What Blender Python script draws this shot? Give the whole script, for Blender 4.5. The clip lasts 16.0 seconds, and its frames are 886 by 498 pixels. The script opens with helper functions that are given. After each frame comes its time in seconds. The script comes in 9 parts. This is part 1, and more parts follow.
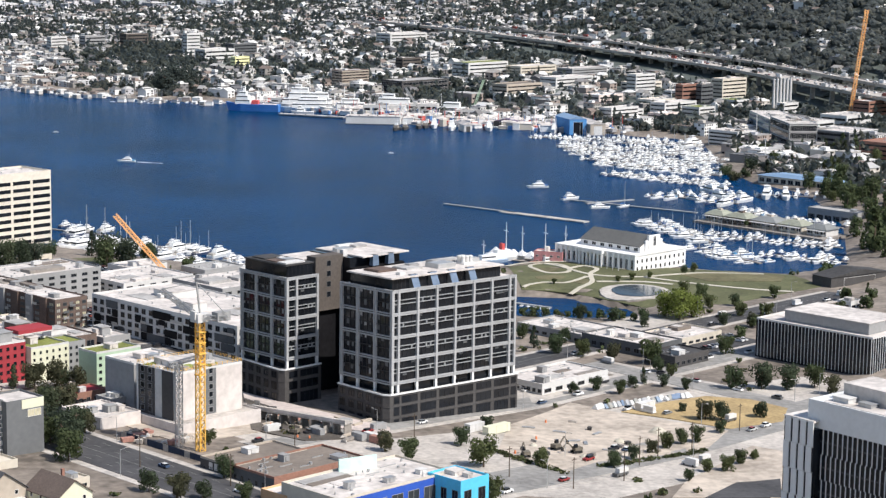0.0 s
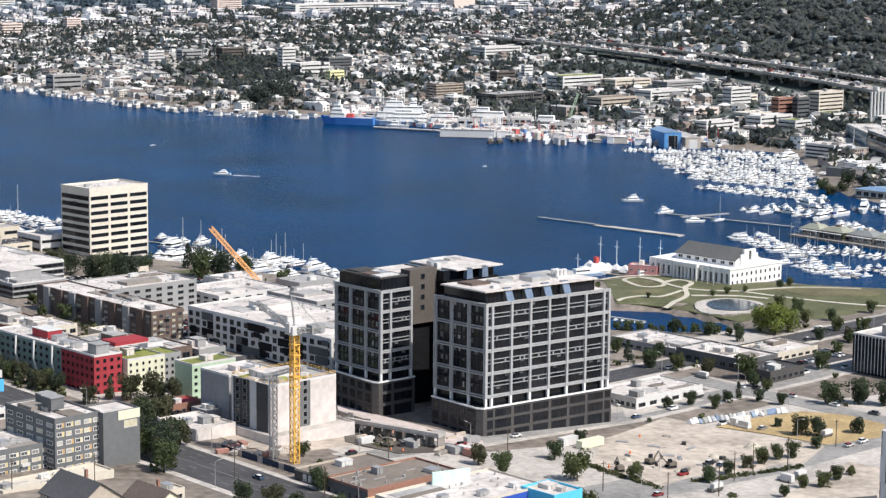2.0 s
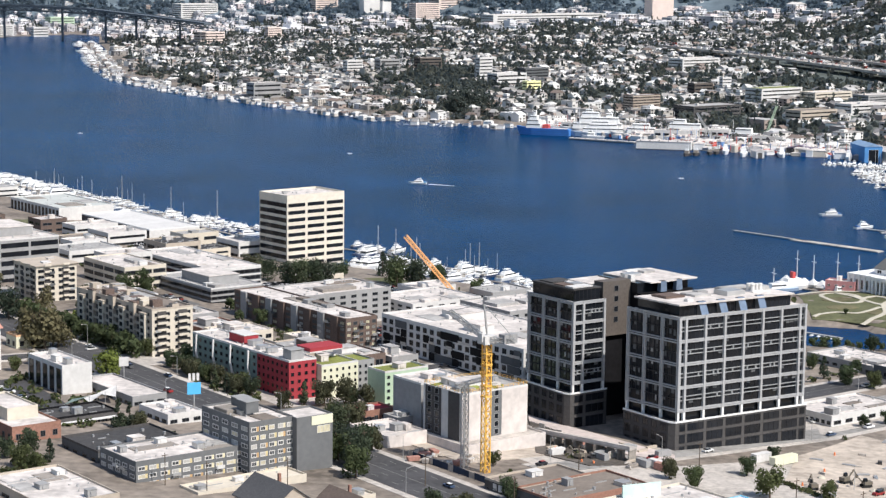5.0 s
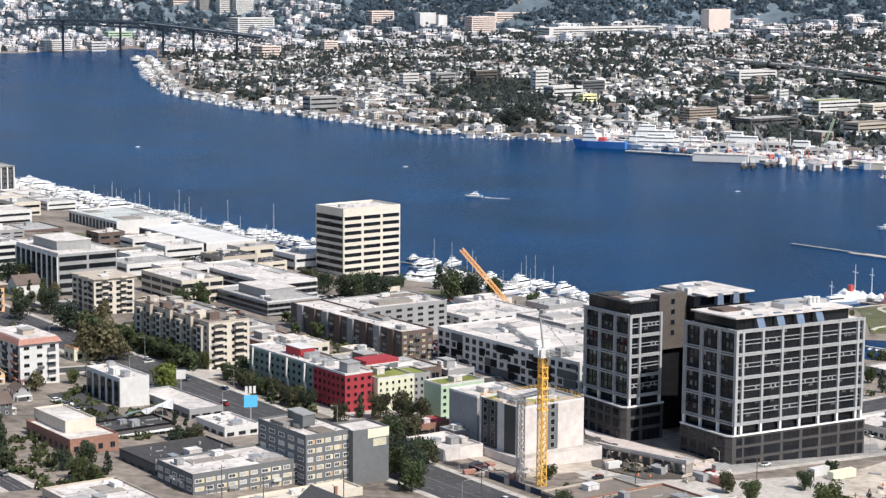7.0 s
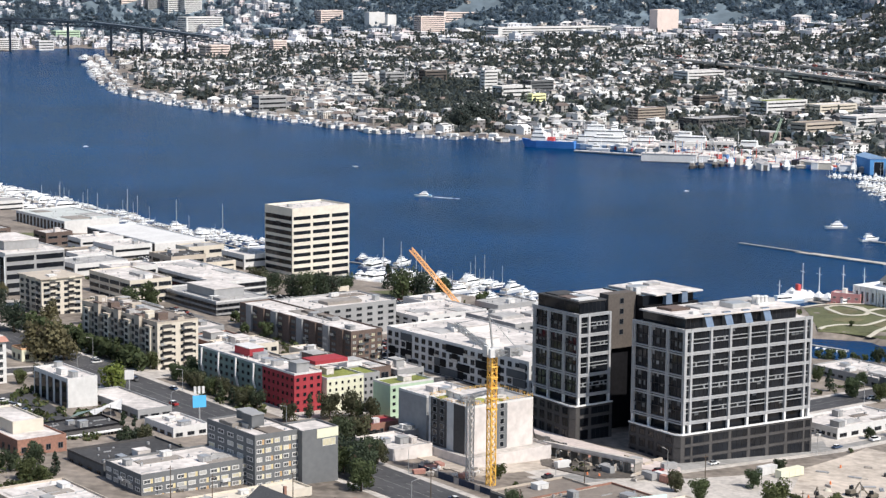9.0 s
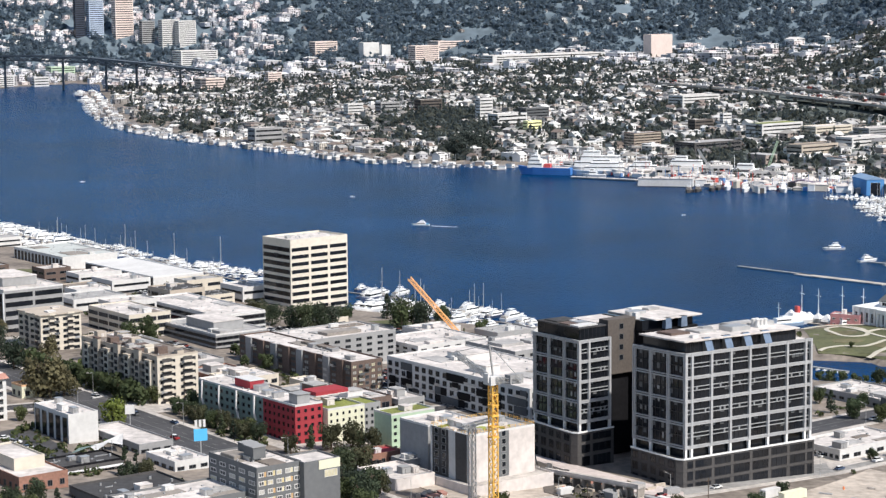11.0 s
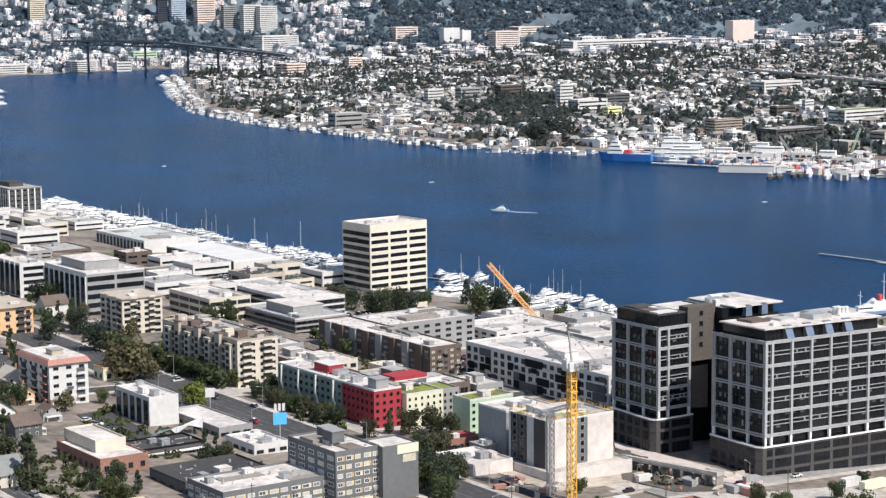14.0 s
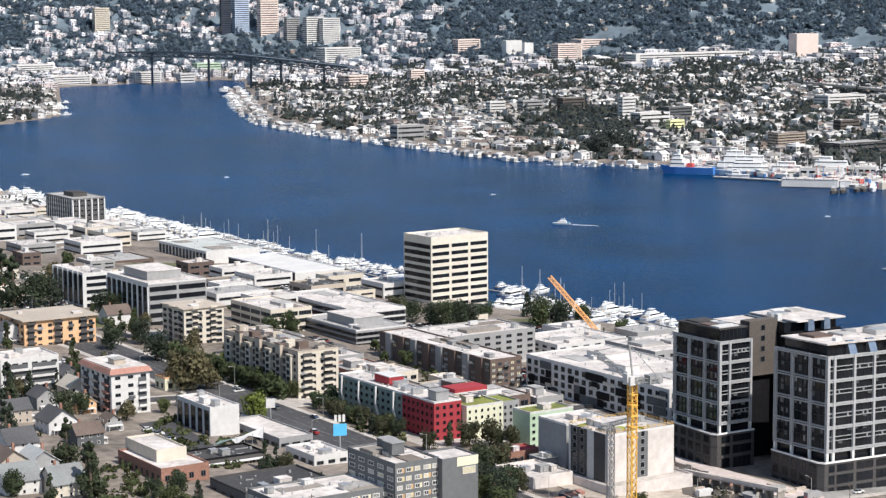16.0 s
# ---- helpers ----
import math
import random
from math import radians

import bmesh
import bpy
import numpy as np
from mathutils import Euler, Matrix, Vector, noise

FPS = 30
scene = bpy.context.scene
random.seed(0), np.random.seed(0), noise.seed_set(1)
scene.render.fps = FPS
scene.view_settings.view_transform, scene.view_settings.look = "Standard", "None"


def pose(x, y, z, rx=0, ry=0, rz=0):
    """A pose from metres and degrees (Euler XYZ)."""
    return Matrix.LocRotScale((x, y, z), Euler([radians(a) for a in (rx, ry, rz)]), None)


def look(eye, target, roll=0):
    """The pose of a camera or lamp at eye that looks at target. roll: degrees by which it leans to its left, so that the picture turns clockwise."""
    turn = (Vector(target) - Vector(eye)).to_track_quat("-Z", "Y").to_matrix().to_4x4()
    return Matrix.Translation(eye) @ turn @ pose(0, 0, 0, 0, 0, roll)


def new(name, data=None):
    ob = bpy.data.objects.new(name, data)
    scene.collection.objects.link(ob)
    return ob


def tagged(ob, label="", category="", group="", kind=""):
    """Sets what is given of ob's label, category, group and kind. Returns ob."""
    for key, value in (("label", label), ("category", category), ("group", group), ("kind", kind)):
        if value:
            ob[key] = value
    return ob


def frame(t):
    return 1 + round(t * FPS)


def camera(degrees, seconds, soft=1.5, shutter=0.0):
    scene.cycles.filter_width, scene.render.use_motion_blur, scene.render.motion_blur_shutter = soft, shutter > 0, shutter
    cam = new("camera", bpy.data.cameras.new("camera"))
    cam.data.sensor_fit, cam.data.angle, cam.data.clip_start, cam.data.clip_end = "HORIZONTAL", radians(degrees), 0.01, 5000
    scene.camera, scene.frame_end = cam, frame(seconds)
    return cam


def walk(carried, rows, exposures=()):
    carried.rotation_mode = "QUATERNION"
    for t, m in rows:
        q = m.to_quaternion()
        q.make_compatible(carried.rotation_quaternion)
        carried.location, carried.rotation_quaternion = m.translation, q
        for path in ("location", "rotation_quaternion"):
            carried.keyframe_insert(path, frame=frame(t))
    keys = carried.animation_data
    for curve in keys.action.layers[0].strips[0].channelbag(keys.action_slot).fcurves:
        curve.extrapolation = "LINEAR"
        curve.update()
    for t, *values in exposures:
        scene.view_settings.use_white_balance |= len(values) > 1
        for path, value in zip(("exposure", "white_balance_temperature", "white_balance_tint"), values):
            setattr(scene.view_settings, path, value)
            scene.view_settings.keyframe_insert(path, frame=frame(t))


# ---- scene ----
FOV = 24.58
EYE = 195.0                       # height over the lake
cam = camera(FOV, 16.0, soft=1.35)
# seconds, turn to the left, tilt, lean to the right (degrees); the camera stands on a high deck and only turns
TURNS = [
    (0.0, -6.500, -9.095, -0.800),
    (0.5, -5.784, -9.024, -0.655),
    (1.0, -4.750, -8.962, -0.611),
    (1.5, -3.981, -8.868, -0.546),
    (2.0, -3.817, -8.750, -0.538),
    (2.5, -3.990, -8.597, -0.635),
    (3.0, -3.805, -8.433, -0.728),
    (3.5, -2.989, -8.307, -0.704),
    (4.0, -1.528, -8.244, -0.636),
    (4.5, 0.125, -8.337, -0.608),
    (5.0, 1.705, -8.509, -0.641),
    (5.2, 2.337, -8.563, -0.675),
    (7.3, 3.306, -8.129, -0.392),
    (7.5, 3.034, -8.137, -0.398),
    (8.0, 2.299, -8.130, -0.528),
    (8.5, 1.857, -8.115, -0.643),
    (9.0, 1.859, -8.151, -0.555),
    (11.3, 1.849, -7.304, 0.598),
    (11.5, 2.030, -7.329, 0.501),
    (12.0, 2.557, -7.480, 0.428),
    (12.5, 2.951, -7.606, 0.496),
    (13.0, 3.171, -7.630, 0.548),
    (13.5, 3.579, -7.640, 0.557),
    (14.0, 4.068, -7.729, 0.504),
    (14.5, 4.500, -7.818, 0.382),
    (15.0, 4.960, -7.835, 0.331),
    (15.5, 5.431, -7.689, 0.328),
    (16.0, 5.800, -7.370, 0.365),
]
def aim(turn, tilt, lean):
    return pose(0, 0, EYE, 0, 0, turn) @ pose(0, 0, 0, 90 + tilt) @ pose(0, 0, 0, 0, 0, -lean)
walk(cam, [(t, aim(a, b, c)) for t, a, b, c in TURNS])

# ---- light ----
world = bpy.data.worlds.new("sky")
scene.world = world
world.use_nodes = True
SUN_ELEV, SUN_AZ = 49.0, 128.0     # azimuth clockwise from +y
wn = world.node_tree
sky = wn.nodes.new("ShaderNodeTexSky")
sky.sky_type = 'NISHITA'
sky.sun_disc = False
sky.sun_elevation = radians(SUN_ELEV)
sky.sun_rotation = radians(SUN_AZ)
sky.altitude = 200
wn.links.new(sky.outputs[0], wn.nodes["Background"].inputs[0])
wn.nodes["Background"].inputs[1].default_value = 0.11
sun = new("sun", bpy.data.lights.new("sun", 'SUN'))
sun.data.energy, sun.data.angle, sun.data.color = 4.6, radians(0.55), (1.0, 0.945, 0.875)
sd = Vector((math.sin(radians(SUN_AZ)) * math.cos(radians(SUN_ELEV)), math.cos(radians(SUN_AZ)) * math.cos(radians(SUN_ELEV)), math.sin(radians(SUN_ELEV))))
sun.matrix_world = look(sd * 3000, (0, 0, 0))
scene.view_settings.exposure = 0.26

# ---- materials ----
def mat(name, c, rough=0.8, scale=0.6, var=0.18, bump=0.0, metal=0.0, rand=None, island=False, spec=0.3, coarse=0.07, leafy=0.0):
    """A base colour with grain at two scales; rand: further colours picked by each object (or each loose piece)."""
    m = bpy.data.materials.new(name)
    m.use_nodes = True
    n, l = m.node_tree.nodes, m.node_tree.links
    b = n["Principled BSDF"]
    b.inputs["Roughness"].default_value = rough
    b.inputs["Metallic"].default_value = metal
    b.inputs["Specular IOR Level"].default_value = spec
    geo = n.new("ShaderNodeNewGeometry")
    if rand:
        ramp = n.new("ShaderNodeValToRGB")
        ramp.color_ramp.interpolation = 'CONSTANT'
        cols = [c] + list(rand)
        el = ramp.color_ramp.elements
        while len(el) < len(cols):
            el.new(0.5)
        for i, k in enumerate(cols):
            el[i].position = i / len(cols)
            el[i].color = (*k, 1)
        if island:
            l.new(geo.outputs["Random Per Island"], ramp.inputs[0])
        else:
            info = n.new("ShaderNodeObjectInfo")
            l.new(info.outputs["Random"], ramp.inputs[0])
        base = ramp.outputs[0]
    else:
        rgb = n.new("ShaderNodeRGB")
        rgb.outputs[0].default_value = (*c, 1)
        base = rgb.outputs[0]
    if var > 0:
        n1, n2 = n.new("ShaderNodeTexNoise"), n.new("ShaderNodeTexNoise")
        n1.inputs["Scale"].default_value, n2.inputs["Scale"].default_value = scale, coarse
        n1.inputs["Detail"].default_value, n2.inputs["Detail"].default_value = 4, 3
        for q in (n1, n2):
            l.new(geo.outputs["Position"], q.inputs["Vector"])
        add = n.new("ShaderNodeMath")
        add.operation = 'ADD'
        l.new(n1.outputs[0], add.inputs[0]), l.new(n2.outputs[0], add.inputs[1])
        mr = n.new("ShaderNodeMapRange")
        mr.inputs["From Min"].default_value, mr.inputs["From Max"].default_value = 0.7, 1.3
        mr.inputs["To Min"].default_value, mr.inputs["To Max"].default_value = 1 - var, 1 + var
        l.new(add.outputs[0], mr.inputs["Value"])
        mul = n.new("ShaderNodeVectorMath")
        mul.operation = 'SCALE'
        l.new(base, mul.inputs[0]), l.new(mr.outputs[0], mul.inputs["Scale"])
        base = mul.outputs[0]
        if bump:
            bp = n.new("ShaderNodeBump")
            bp.inputs["Strength"].default_value, bp.inputs["Distance"].default_value = bump, 0.3
            l.new(n1.outputs[0], bp.inputs["Height"]), l.new(bp.outputs[0], b.inputs["Normal"])
    l.new(base, b.inputs["Base Color"])
    if leafy:                                        # thin leaves let light through
        tr, mx = n.new("ShaderNodeBsdfTranslucent"), n.new("ShaderNodeMixShader")
        l.new(base, tr.inputs[0])
        mx.inputs[0].default_value = leafy
        l.new(b.outputs[0], mx.inputs[1]), l.new(tr.outputs[0], mx.inputs[2])
        l.new(mx.outputs[0], n["Material Output"].inputs[0])
    return m


def water_mat(name):
    m = mat(name, (0.0, 0.0305, 0.098), rough=0.22, scale=0.011, var=0.30, spec=0.015, coarse=0.0028)
    n, l = m.node_tree.nodes, m.node_tree.links
    n["Principled BSDF"].inputs["Specular Tint"].default_value = (0.28, 0.72, 1.0, 1)
    geo, sc = n.new("ShaderNodeNewGeometry"), n.new("ShaderNodeMapping")
    sc.inputs["Rotation"].default_value = (0, 0, radians(25))
    sc.inputs["Scale"].default_value = (0.10, 0.24, 0.1)
    l.new(geo.outputs["Position"], sc.inputs[0])
    w, bp = n.new("ShaderNodeTexNoise"), n.new("ShaderNodeBump")
    w.inputs["Scale"].default_value, w.inputs["Detail"].default_value, w.inputs["Roughness"].default_value = 1.0, 5, 0.55
    l.new(sc.outputs[0], w.inputs[0])
    bp.inputs["Strength"].default_value, bp.inputs["Distance"].default_value = 0.85, 2.2
    l.new(w.outputs[0], bp.inputs["Height"])
    l.new(bp.outputs[0], n["Principled BSDF"].inputs["Normal"])
    return m


WATER = water_mat("lake_water")
BED = mat("ground_soil", (0.205, 0.175, 0.148), scale=0.25, var=0.5, coarse=0.03)
ASPHALT = mat("asphalt", (0.066, 0.065, 0.068), scale=0.5, var=0.35, coarse=0.05)
ASPHALT_PALE = mat("worn_asphalt", (0.17, 0.165, 0.16), scale=0.4, var=0.3, coarse=0.05)
ROADC = mat("worn_concrete_road", (0.27, 0.262, 0.25), scale=0.4, var=0.28, coarse=0.05)
CONC = mat("concrete", (0.44, 0.405, 0.37), scale=0.5, var=0.32, coarse=0.06)
LOT = mat("gravel_lot", (0.45, 0.39, 0.33), scale=0.3, var=0.35, coarse=0.05)
DRY = mat("dry_grass", (0.40, 0.295, 0.15), scale=0.7, var=0.3, coarse=0.08)
LAWN = mat("lawn_grass", (0.106, 0.110, 0.054), scale=0.5, var=0.35, coarse=0.06)
DRYLAWN = mat("parched_grass", (0.135, 0.122, 0.066), scale=0.4, var=0.35, coarse=0.06)
PATH = mat("gravel_path", (0.50, 0.465, 0.385), scale=0.8, var=0.12)
LINE = mat("road_paint", (0.26, 0.255, 0.24), scale=2, var=0.15)
# greyed and lifted: the shaded gaps between crowns are brightened by colour
FOREST = mat("lifted_undergrowth", (0.085, 0.098, 0.088), scale=0.06, var=0.5, coarse=0.01)
YELLOW = mat("pale_yellow_paint", (0.80, 0.77, 0.42), var=0.1)
BLUEROOF = mat("blue_metal_roof", (0.22, 0.33, 0.48), rough=0.5, var=0.12)
TOWER_DARK = mat("dark_tower_glass", (0.05, 0.06, 0.085), rough=0.15, var=0.2, spec=0.5)
TOWER_BLUE = mat("pale_blue_tower_glass", (0.42, 0.50, 0.62), rough=0.2, var=0.15, spec=0.5)
ROOF_W = mat("white_roof_membrane", (0.56, 0.518, 0.488), scale=0.35, var=0.3, coarse=0.08)
ROOF_G = mat("grey_roof_membrane", (0.36, 0.35, 0.34), scale=0.4, var=0.3, coarse=0.08)
ROOF_B = mat("brown_gravel_roof", (0.20, 0.17, 0.145), scale=0.6, var=0.2, coarse=0.1)
ROOF_K = mat("black_roof_felt", (0.06, 0.058, 0.058), scale=0.5, var=0.35)
ROOF_GREEN = mat("sedum_roof", (0.20, 0.22, 0.06), scale=1.2, var=0.5)
METAL = mat("galvanised_metal", (0.5, 0.5, 0.5), rough=0.45, metal=0.6, var=0.1)
WHITE = mat("white_paint", (0.60, 0.59, 0.575), scale=0.6, var=0.11)
STONE_W = mat("white_stone_render", (0.82, 0.805, 0.79), scale=0.5, var=0.08)
OFFWHITE = mat("warm_white_concrete", (0.66, 0.605, 0.52), scale=0.5, var=0.1)
CREAM = mat("cream_concrete", (0.58, 0.525, 0.44), scale=0.5, var=0.1)
BEIGE = mat("beige_stucco", (0.44, 0.38, 0.315), scale=0.5, var=0.13)
GREY = mat("grey_cladding", (0.30, 0.30, 0.30), scale=0.5, var=0.12)
DGREY = mat("dark_grey_cladding", (0.105, 0.11, 0.115), scale=0.5, var=0.14)
MIDGREY = mat("fibre_cement_panels", (0.145, 0.15, 0.155), scale=0.5, var=0.12)
CHAR = mat("charcoal_brick", (0.076, 0.072, 0.071), scale=1.0, var=0.2)
BROWN = mat("brown_brick", (0.135, 0.098, 0.083), scale=1.2, var=0.25)
BRICK = mat("red_brick", (0.29, 0.155, 0.115), scale=1.2, var=0.25)
RED = mat("red_cladding", (0.33, 0.042, 0.052), scale=0.6, var=0.1)
GREEN = mat("pale_green_cladding", (0.42, 0.54, 0.40), scale=0.6, var=0.08)
PALEGLASS = mat("pale_green_glazing", (0.30, 0.36, 0.35), rough=0.35, scale=0.5, var=0.15, spec=0.4)
TEAL = mat("grey_green_cladding", (0.19, 0.255, 0.23), scale=0.6, var=0.1)
YCREAM = mat("pale_yellow_cladding", (0.66, 0.65, 0.50), scale=0.6, var=0.08)
ORANGE = mat("peach_stucco", (0.70, 0.43, 0.245), scale=0.6, var=0.1)
TILE = mat("red_tile_roof", (0.38, 0.20, 0.16), scale=1.5, var=0.25)
BLUE = mat("blue_painted_wall", (0.03, 0.09, 0.42), scale=0.6, var=0.1)
CYAN = mat("bright_cyan_wall", (0.10, 0.50, 0.75), scale=0.6, var=0.1)
YEL = mat("yellow_crane_paint", (0.80, 0.47, 0.10), rough=0.5, var=0.08)
ORG = mat("orange_crane_paint", (0.85, 0.46, 0.19), rough=0.5, var=0.1)
FRAME = mat("tower_frame_panels", (0.365, 0.37, 0.38), rough=0.6, scale=0.8, var=0.1)
SPANDREL = mat("pale_spandrel_panels", (0.29, 0.30, 0.31), rough=0.6, scale=0.8, var=0.08)
FRAME_D = mat("tower_mullions", (0.022, 0.022, 0.025), rough=0.5, var=0.1)
GLASS = mat("dark_window_glass", (0.012, 0.014, 0.018), rough=0.07, scale=0.15, var=0.5, spec=0.3, coarse=0.05)
GLASS_B = mat("blue_skylight_glass", (0.15, 0.20, 0.28), rough=0.12, var=0.2, spec=0.6)
BLIND = mat("pale_window_blinds", (0.42, 0.41, 0.38), rough=0.4, var=0.2, rand=[(0.03, 0.035, 0.04), (0.2, 0.2, 0.19), (0.55, 0.5, 0.35), (0.05, 0.055, 0.06)], spec=0.5)
BARK = mat("bark", (0.10, 0.075, 0.055), scale=2, var=0.3)
LEAF = mat("tree_leaves", (0.094, 0.118, 0.056), leafy=0.5, scale=0.4, var=0.4, spec=0.2, rand=[(0.078, 0.104, 0.056), (0.116, 0.134, 0.06), (0.098, 0.1, 0.058), (0.07, 0.09, 0.054)])
LEAF_D = mat("dark_needles", (0.056, 0.074, 0.046), leafy=0.4, scale=0.4, var=0.4, spec=0.2, rand=[(0.048, 0.064, 0.044), (0.066, 0.082, 0.046), (0.054, 0.07, 0.05)])
LEAF_S = mat("shore_tree_leaves", (0.05, 0.062, 0.056), leafy=0.1, scale=0.4, var=0.4, spec=0.1)
LEAF_L = mat("light_tree_leaves", (0.165, 0.20, 0.05), leafy=0.4, scale=0.4, var=0.4, spec=0.2)
LEAF_A = mat("dull_brown_leaves", (0.155, 0.14, 0.078), leafy=0.4, scale=0.4, var=0.4, spec=0.2)
# haze is put into this leaf colour: paler and bluer
DIST_LEAF = mat("hazed_conifers", (0.19, 0.25, 0.30), leafy=0.7, scale=0.05, var=0.35, spec=0.1, island=True, rand=[(0.17, 0.23, 0.285), (0.21, 0.27, 0.315), (0.18, 0.238, 0.292)])
# lifted towards grey so the colour itself holds the haze
WOOD_LEAF = mat("hazy_hill_leaves", (0.19, 0.208, 0.20), leafy=0.7, scale=0.05, var=0.3, spec=0.1, island=True, rand=[(0.165, 0.185, 0.182), (0.22, 0.23, 0.205), (0.18, 0.2, 0.2)])
# greens dulled with grey-blue, the haze mixed into the colour
FAR_LEAF = mat("hazy_hillside_leaves", (0.108, 0.126, 0.12), leafy=0.6, scale=0.05, var=0.25, spec=0.1, island=True,
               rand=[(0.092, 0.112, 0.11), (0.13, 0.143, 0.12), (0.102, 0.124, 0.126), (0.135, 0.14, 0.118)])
H_WALL = [(0.72, 0.71, 0.69), (0.42, 0.40, 0.37), (0.78, 0.77, 0.76), (0.30, 0.28, 0.26), (0.8, 0.79, 0.77), (0.56, 0.52, 0.47), (0.20, 0.19, 0.19), (0.68, 0.66, 0.63), (0.34, 0.28, 0.25), (0.5, 0.5, 0.52)]
H_ROOF = [(0.26, 0.25, 0.25), (0.17, 0.165, 0.165), (0.42, 0.41, 0.40), (0.60, 0.59, 0.57), (0.20, 0.16, 0.14), (0.72, 0.71, 0.69), (0.33, 0.31, 0.29), (0.13, 0.13, 0.135)]
HWALL = mat("house_walls", (0.72, 0.71, 0.69), var=0.1, rand=H_WALL)
HROOF = mat("house_roofs", (0.30, 0.29, 0.28), var=0.15, rand=H_ROOF)
HWALL_I = mat("far_house_walls", (0.72, 0.71, 0.69), var=0.08, rand=H_WALL, island=True)
HROOF_I = mat("far_house_roofs", (0.30, 0.29, 0.28), var=0.12, rand=H_ROOF, island=True)
HULL = mat("boat_gelcoat", (0.80, 0.80, 0.79), rough=0.35, var=0.05, rand=[(0.78, 0.77, 0.74), (0.05, 0.07, 0.14), (0.8, 0.8, 0.8), (0.7, 0.7, 0.7), (0.82, 0.82, 0.8)])
HULL_I = mat("far_boat_gelcoat", (0.80, 0.80, 0.79), rough=0.35, var=0.05, rand=[(0.78, 0.77, 0.74), (0.8, 0.8, 0.8), (0.07, 0.09, 0.15), (0.82, 0.82, 0.8)], island=True)
CABIN = mat("boat_cabin_white", (0.82, 0.82, 0.81), rough=0.4, var=0.05)
CANVAS = mat("boat_canvas", (0.05, 0.12, 0.28), var=0.1, rand=[(0.7, 0.7, 0.66), (0.04, 0.08, 0.2), (0.35, 0.33, 0.3), (0.1, 0.25, 0.4)])
DOCK = mat("weathered_dock_timber", (0.26, 0.235, 0.21), scale=1.0, var=0.25)
CARP = mat("car_paint", (0.7, 0.7, 0.7), rough=0.3, var=0, rand=[(0.03, 0.03, 0.035), (0.75, 0.75, 0.74), (0.2, 0.21, 0.22), (0.55, 0.55, 0.54), (0.05, 0.08, 0.14), (0.04, 0.04, 0.045), (0.28, 0.03, 0.03), (0.7, 0.7, 0.7), (0.8, 0.8, 0.8), (0.1, 0.1, 0.1)], spec=0.5)
RUBBER = mat("rubber", (0.02, 0.02, 0.02), var=0)
SHIPBLUE = mat("ship_hull_blue", (0.07, 0.23, 0.58), rough=0.5, var=0.12)
SHIPGREY = mat("ship_hull_grey_blue", (0.36, 0.46, 0.58), rough=0.5, var=0.12)
SHIPRED = mat("ship_hull_red", (0.62, 0.10, 0.09), rough=0.5, var=0.12)
PANEL_W = mat("white_facade_panels", (0.72, 0.72, 0.715), rough=0.5, var=0.06)
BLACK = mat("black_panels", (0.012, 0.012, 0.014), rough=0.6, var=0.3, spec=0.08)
CORE = mat("grey_brown_brick", (0.105, 0.09, 0.08), scale=1.0, var=0.2)
POND = mat("dark_pond_water", (0.012, 0.022, 0.032), rough=0.12, var=0.2, spec=0.35)
PLASTER = mat("warm_white_plaster", (0.60, 0.55, 0.52), scale=0.4, var=0.16, coarse=0.12)
PINK = mat("pinkish_stone", (0.70, 0.585, 0.53), scale=0.3, var=0.08)
STEEL = mat("bridge_steel", (0.10, 0.12, 0.14), rough=0.6, var=0.1)
TARP = mat("tent_fabric", (0.16, 0.22, 0.32), var=0.1, rand=[(0.6, 0.6, 0.58), (0.35, 0.36, 0.38), (0.22, 0.28, 0.36), (0.3, 0.3, 0.28), (0.5, 0.5, 0.5)])
CONE = mat("orange_barrier", (0.75, 0.24, 0.10), var=0.1)


# ---- mesh helpers ----
def box(bm, x0, y0, z0, x1, y1, z1, mi=0, top=1.0):
    """A box; top < 1 draws its upper face in."""
    cx, cy = (x0 + x1) / 2, (y0 + y1) / 2
    v = [bm.verts.new(p) for p in ((x0, y0, z0), (x1, y0, z0), (x1, y1, z0), (x0, y1, z0))]
    u = [bm.verts.new((cx + (p.co.x - cx) * top, cy + (p.co.y - cy) * top, z1)) for p in v]
    fs = [(v[3], v[2], v[1], v[0]), tuple(u)] + [(v[i], v[(i + 1) % 4], u[(i + 1) % 4], u[i]) for i in range(4)]
    out = []
    for f in fs:
        q = bm.faces.new(f)
        q.material_index = mi
        out.append(q)
    return out


def beam(bm, a, b, t, mi=0):
    """A square bar from a to b."""
    a, b = Vector(a), Vector(b)
    d = (b - a).normalized()
    s = d.cross(Vector((0, 0, 1)) if abs(d.z) < 0.9 else Vector((1, 0, 0))).normalized() * t / 2
    r = d.cross(s).normalized() * t / 2
    v = [bm.verts.new(a + k) for k in (s + r, s - r, -s - r, -s + r)] + [bm.verts.new(b + k) for k in (s + r, s - r, -s - r, -s + r)]
    for f in ((3, 2, 1, 0), (4, 5, 6, 7), (0, 1, 5, 4), (1, 2, 6, 5), (2, 3, 7, 6), (3, 0, 4, 7)):
        bm.faces.new([v[i] for i in f]).material_index = mi


